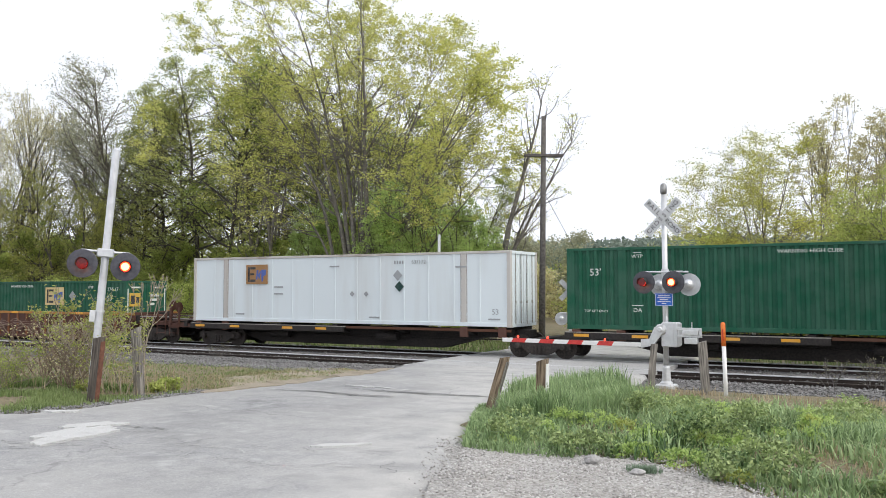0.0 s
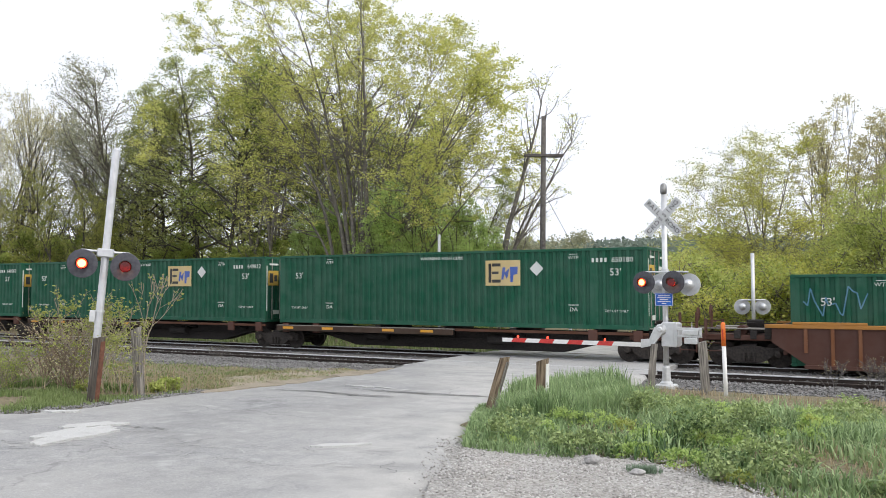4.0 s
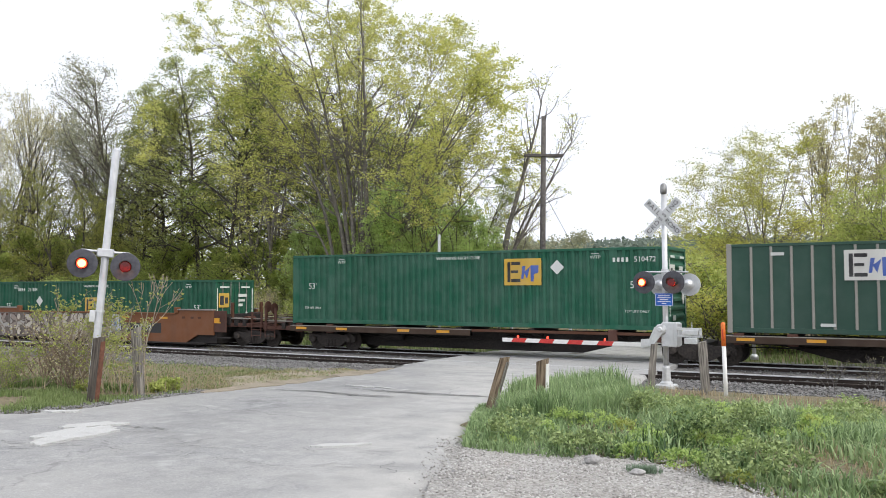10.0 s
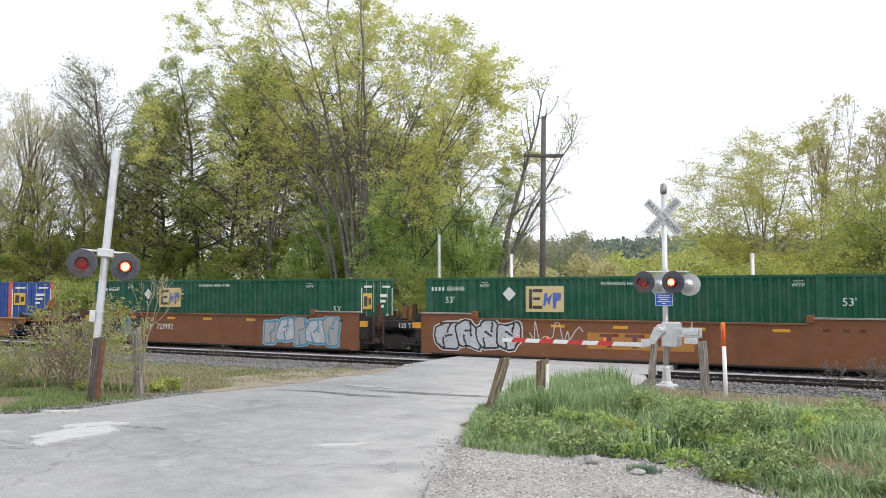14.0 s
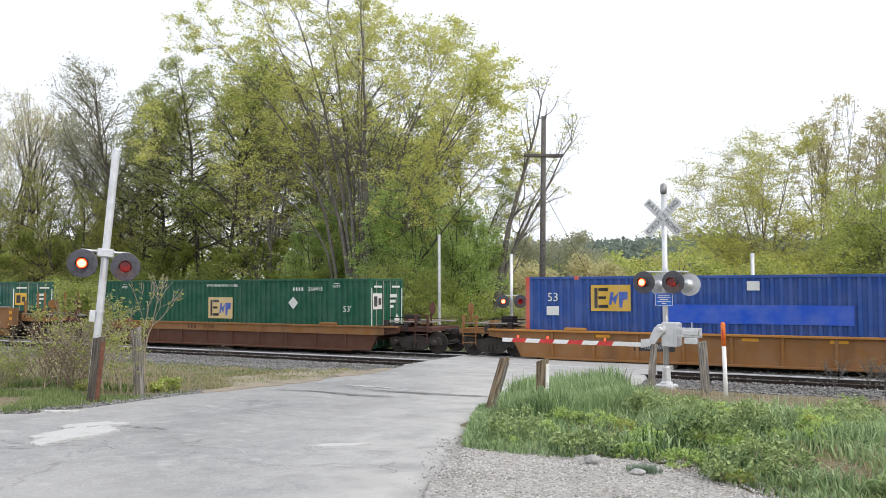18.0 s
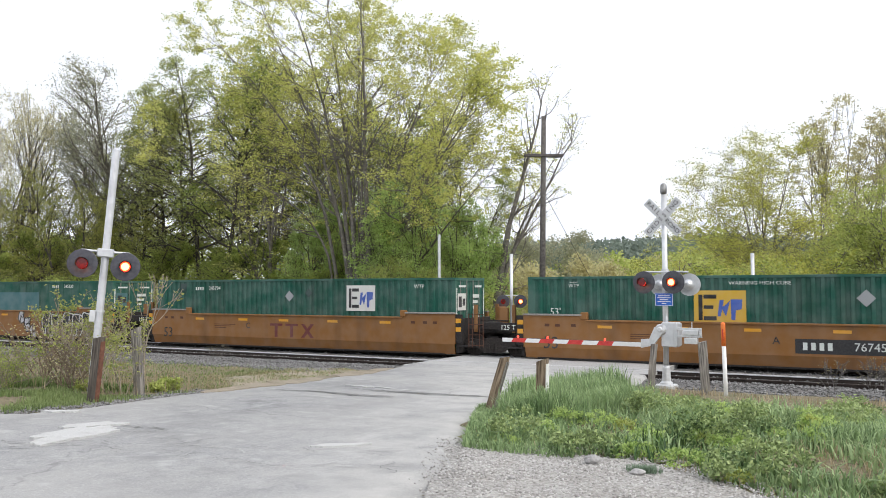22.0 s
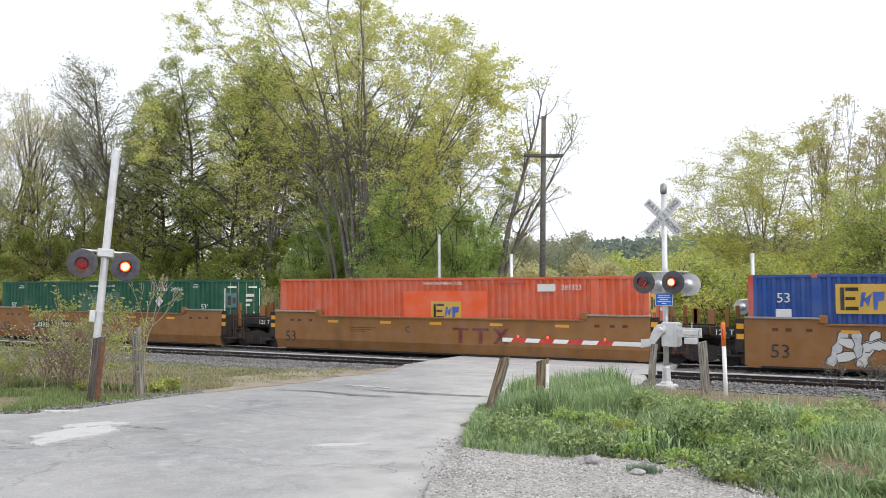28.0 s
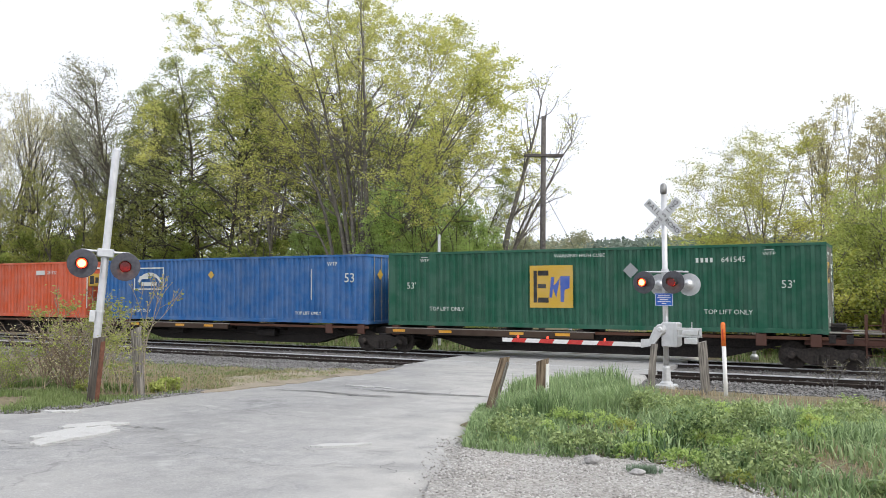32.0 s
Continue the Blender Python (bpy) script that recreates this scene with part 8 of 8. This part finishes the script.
def island_stone(name, a, b, c):
    m, nt, p = shade_nodes(name)
    geo = nt.nodes.new("ShaderNodeNewGeometry")
    ramp = nt.nodes.new("ShaderNodeValToRGB")
    ramp.color_ramp.elements[0].color = (*a, 1)
    ramp.color_ramp.elements[1].color = (*c, 1)
    ramp.color_ramp.elements.new(0.5).color = (*b, 1)
    nt.links.new(geo.outputs["Random Per Island"], ramp.inputs["Fac"])
    nt.links.new(mixed(nt, speckle(nt, 30.0), ramp.outputs["Color"], mixed(nt, 0.3, ramp.outputs["Color"], (0.1, 0.09, 0.08))), p.inputs["Base Color"])
    p.inputs["Roughness"].default_value = 0.9
    return m


BALLAST_STONE = island_stone("ballast_stones", (0.10, 0.098, 0.096), (0.20, 0.197, 0.194), (0.34, 0.335, 0.33))
GRAVEL_STONE = island_stone("gravel_stones", (0.25, 0.237, 0.222), (0.43, 0.415, 0.395), (0.66, 0.65, 0.63))
rg = random.Random(51)
sp = []
while len(sp) < 21000:
    x, y = rg.uniform(-34, 3), rg.uniform(19.5, 24.9)
    if CROSS[0] - 0.3 < x < CROSS[1] + 0.2 or rg.random() > (ease(19.3, 20.6, y) if x < -11 else ease(20.6, 22.0, y)):
        continue
    sp.append((x, y, bed_height(x, y) + 0.012))
stones("ballast_stones", sp, 0.022, 0.055, BALLAST_STONE, "loose grey ballast stones beside the track", 5)
sp = []
while len(sp) < 7000:
    x, y = rg.uniform(-34, 3), rg.uniform(24.9, 33.5)
    if CROSS[0] - 0.1 < x < CROSS[1] + 0.1:
        continue
    sp.append((x, y, ballast_height(x, y) + 0.012))
stones("ballast_stones", sp, 0.025, 0.055, BALLAST_STONE, "loose grey ballast stones between the rails", 6)


def gravel_at(x, y):
    return rough_ground(x, y) + 0.02


shoulder = Shape()
rows = spread((1.0, 11.5, 0.25))
for y in rows:
    a = along(ROAD_R, y) - 0.25
    for k in range(25):
        x = a + 7.5 * k / 24
        shoulder.v.append((x, y, gravel_at(x, y) + (0.03 if k > 0 else 0.0) - 0.16 * ease(front_edge(x) + 0.05, front_edge(x) + 0.55, y) - (0.05 if k == 24 else 0)))
for j in range(len(rows) - 1):
    for k in range(24):
        i = j * 25 + k
        shoulder.f.append((i, i + 1, i + 26, i + 25))
shoulder.m = [0] * len(shoulder.f)
tagged(part("gravel_shoulder", shoulder, GRAVEL, smooth=True), "pale gravel shoulder beside the asphalt", "gravel", kind="structure")
sp = []
while len(sp) < 13000:
    x, y = rg.uniform(-5.9, 1.0), rg.uniform(5.5, 10.6)
    edge = along(ROAD_R, y)
    if x < edge - 0.5 * rg.random() ** 2 or (y > front_edge(x) + 0.6):
        continue
    z = max(gravel_at(x, y) + 0.03, road_height(y) + 0.03 if x < edge + 0.1 else -9)
    sp.append((x, y, z))
stones("gravel_stones", sp, 0.006, 0.022, GRAVEL_STONE, "loose pale gravel on the shoulder", 7)
sp = []
while len(sp) < 2500:
    y = rg.uniform(8.3, 13.5)
    x = left_edge(y) + rg.gauss(-0.1, 0.22)
    sp.append((x, y, max(rough_ground(x, y), road_height(y) - 0.02) + 0.02))
stones("gravel_stones", sp, 0.012, 0.035, BALLAST_STONE, "dark gravel along the edge of the asphalt", 8)


def boulder(x, y, r, squash, seed, label):
    bm = bmesh.new()
    bmesh.ops.create_icosphere(bm, subdivisions=3, radius=1.0)
    for v in bm.verts:
        k = 1 + 0.30 * noise.noise(v.co * 1.1 + Vector((seed, 0, 0))) + 0.10 * noise.noise(v.co * 3.5 + Vector((seed, 3, 0)))
        v.co = Vector((v.co.x * r * k * 1.3, v.co.y * r * k, v.co.z * r * k * squash))
    me = bpy.data.meshes.new("rock")
    bm.to_mesh(me)
    bm.free()
    me.materials.append(STONE)
    ob = new("rock", me)
    ob.matrix_basis = pose(x, y, gravel_at(x, y) + 0.035 + r * squash * 0.75, 0, 0, 20 * seed)
    return tagged(ob, label, "rock", group="rocks")


boulder(-3.17, 9.28, 0.072, 0.8, 1.0, "grey angular rock lying on the gravel")
boulder(-2.55, 8.95, 0.065, 0.5, 2.0, "small grey rock lying by the grass")
boulder(-3.55, 7.9, 0.03, 0.6, 3.0, "dark pebble on the gravel")

# roadside brush round the leaning signal
SAPLING = forked_kind(71, 2.5, 0.75, 90, 0.07, 0.02, BRUSHLEAF, TWIG, stems=1, levels=4, first=0.42, trunk_r=0.024, angle=0.5, shoots=0.3)
THICKET = kind_of(72, 2.5, 0.9, 1100, 0.065, 0.07, BRUSHLEAF, TWIG, stems=3, limbs=8, fork=0.22, trunk_r=0.024, rise=1.1, twigs=2, wild=0.12, thin=0.45)
DEADWOOD = kind_of(73, 1.2, 0.9, 260, 0.045, 0.07, BRONZE, STRAWTWIG, stems=4, limbs=6, fork=0.15, trunk_r=0.02, rise=1.2, twigs=1, wild=0.10, thin=0.5)
LUSH = kind_of(74, 0.56, 0.30, 2400, 0.07, 0.05, SPRINGGREEN, TWIG, stems=4, limbs=14, fork=0.05, trunk_r=0.012, rise=0.8, twigs=2, thin=0.45)
GREENBUSH = kind_of(75, 1.5, 0.9, 1700, 0.06, 0.09, GREENLEAF, TWIG, stems=5, limbs=14, fork=0.08, trunk_r=0.02, rise=0.8, twigs=3, thin=0.45)
BR = "thin roadside sapling with sparse new leaves"
TH = "straggling shrub with small pale leaves"
DW = "tangle of bare brown brush"
for x, y, kind, turn, s, label in ((-14.2, 12.6, SAPLING, 40, 1.0, BR), (-14.9, 11.9, THICKET, 100, 0.98, TH), (-16.1, 12.6, THICKET, 230, 0.95, TH), (-13.75, 11.65, THICKET, 300, 0.66, TH),
                                   (-16.3, 12.3, DEADWOOD, 0, 1.0, DW), (-15.3, 11.7, DEADWOOD, 90, 0.85, DW), (-18.4, 13.2, DEADWOOD, 310, 1.2, DW), (-18.0, 11.9, GREENBUSH, 0, 0.9, "green leafy bush by the verge"), (-17.2, 11.3, GREENBUSH, 120, 0.5, "green leafy bush by the verge"),
                                   (-17.2, 14.2, THICKET, 20, 0.8, TH), (-18.9, 14.5, DEADWOOD, 60, 1.2, DW), (-13.85, 12.95, LUSH, 0, 1.0, "small bright yellow-green bush"), (-15.2, 12.0, LUSH, 60, 0.9, "small bright yellow-green bush")):
    tree(x, y, label, kind, turn, s, "shrub")
rnd = random.Random(19)
for k, (x, y, run, rise) in enumerate(((-16.2, 11.6, 1.3, 0.55), (-15.3, 11.9, -0.9, 1.1), (-16.9, 12.2, 1.5, 0.8), (-14.7, 12.0, -0.7, 1.7), (-15.8, 12.6, 0.8, 1.4), (-17.4, 11.7, 1.1, 0.35))):
    stick, p = Shape(), Vector((x, y, ground_height(x, y) + 0.02))
    for j in range(5):
        q = p + Vector((run / 5, rnd.gauss(0, 0.05), rise / 5 * rnd.uniform(0.6, 1.4)))
        stick.tube(p, q, 0.017 - 0.0025 * j, 0.0145 - 0.0025 * j, 6, caps=j == 4)
        p = q
    tagged(part("dead_branch", stick, TWIG), "bare pale dead branch leaning in the brush", "branch", group="dead branches")
DEADSTALK = kind_of(81, 1.35, 0.45, 120, 0.03, 0.03, BRONZE, POLEWOOD, stems=3, limbs=5, fork=0.5, trunk_r=0.008, rise=1.3, twigs=1, wild=0.10, thin=0.4)
for x, y, turn, s in ((-0.75, 21.9, 0, 0.95), (-0.35, 22.2, 100, 0.85), (-0.05, 22.0, 200, 1.0), (-1.6, 22.3, 300, 0.9), (-19.9, 20.9, 50, 0.62), (-20.5, 21.2, 150, 0.55), (0.5, 22.2, 30, 1.0)):
    tree(x, y, "dry brown weed stalk in the ballast", DEADSTALK, turn, s, "weed_stalk")["category"] = "weed"

# two slack wires along the far side
for k, z in enumerate((1.72, 1.60)):
    wire = Shape()
    last = None
    for i in range(25):
        x = -12.0 + i * 1.2
        p = (x, 36.4, z + 0.15 * ((i - 12) / 12) ** 2)
        if last:
            wire.tube(last, p, 0.012, n=5, caps=False)
        last = p
    tagged(part("wire", wire, BLACK), "thin slack wire beyond the tracks", "wire")


guy = Shape().tube((-15.95, 39.0, 7.86), (-11.6, 39.0, 0.0), 0.012, n=5, caps=False)
tagged(part("guy_wire", guy, BLACK), "thin slanting guy wire of the utility pole", "wire")

# ---------------------------------------------------------------- what moves
def motions():
    """The train rolls through at an even speed, its wheels turn, and the crossing lights flash in turn."""
    run = SPEED * 32.0
    for ob in TRAIN:
        m = ob.matrix_basis.copy()
        walk(ob, [(0, m), (32, Matrix.Translation((run, 0, 0)) @ m)])
    # all wheelsets of one side of a truck turn alike and share one set of keys
    rate = SPEED / 0.42
    made = {}
    for w, a in WHEELS:
        if a in made:
            w.rotation_mode = "QUATERNION"
            data = w.animation_data_create()
            data.action = made[a].animation_data.action
            data.action_slot = made[a].animation_data.action_slot
        else:
            walk(w, [(k / FPS, pose(a, 0, 0.42, 0, math.degrees(rate * k / FPS) % 360, 0)) for k in range(32 * FPS + 1)])
            made[a] = w
    period, first, on = 1.578, 0.25, 0.875
    for lamp, which in LAMPS:
        m = lamp.matrix_basis.copy()
        face = (m, m @ pose(0, 0, 0, 0, 0, 60), m @ pose(0, 0, 0, 0, 0, 120), m @ pose(0, 0, 0, 0, 0, 180))
        lit = which == 1
        rows = [(0.0, face[0] if lit else face[3])]
        switches = sorted([first + period * k for k in range(21)] + [first + period * k + on for k in range(21)])
        for t in switches:
            if t > 31.85:
                break
            seq = face[::-1] if not lit else face
            for k, q in enumerate(seq):
                rows.append((t + (k - 1.5) / FPS, q))
            lit = not lit
        rows.append((32.0, face[0] if lit else face[3]))
        walk(lamp, rows)


motions()
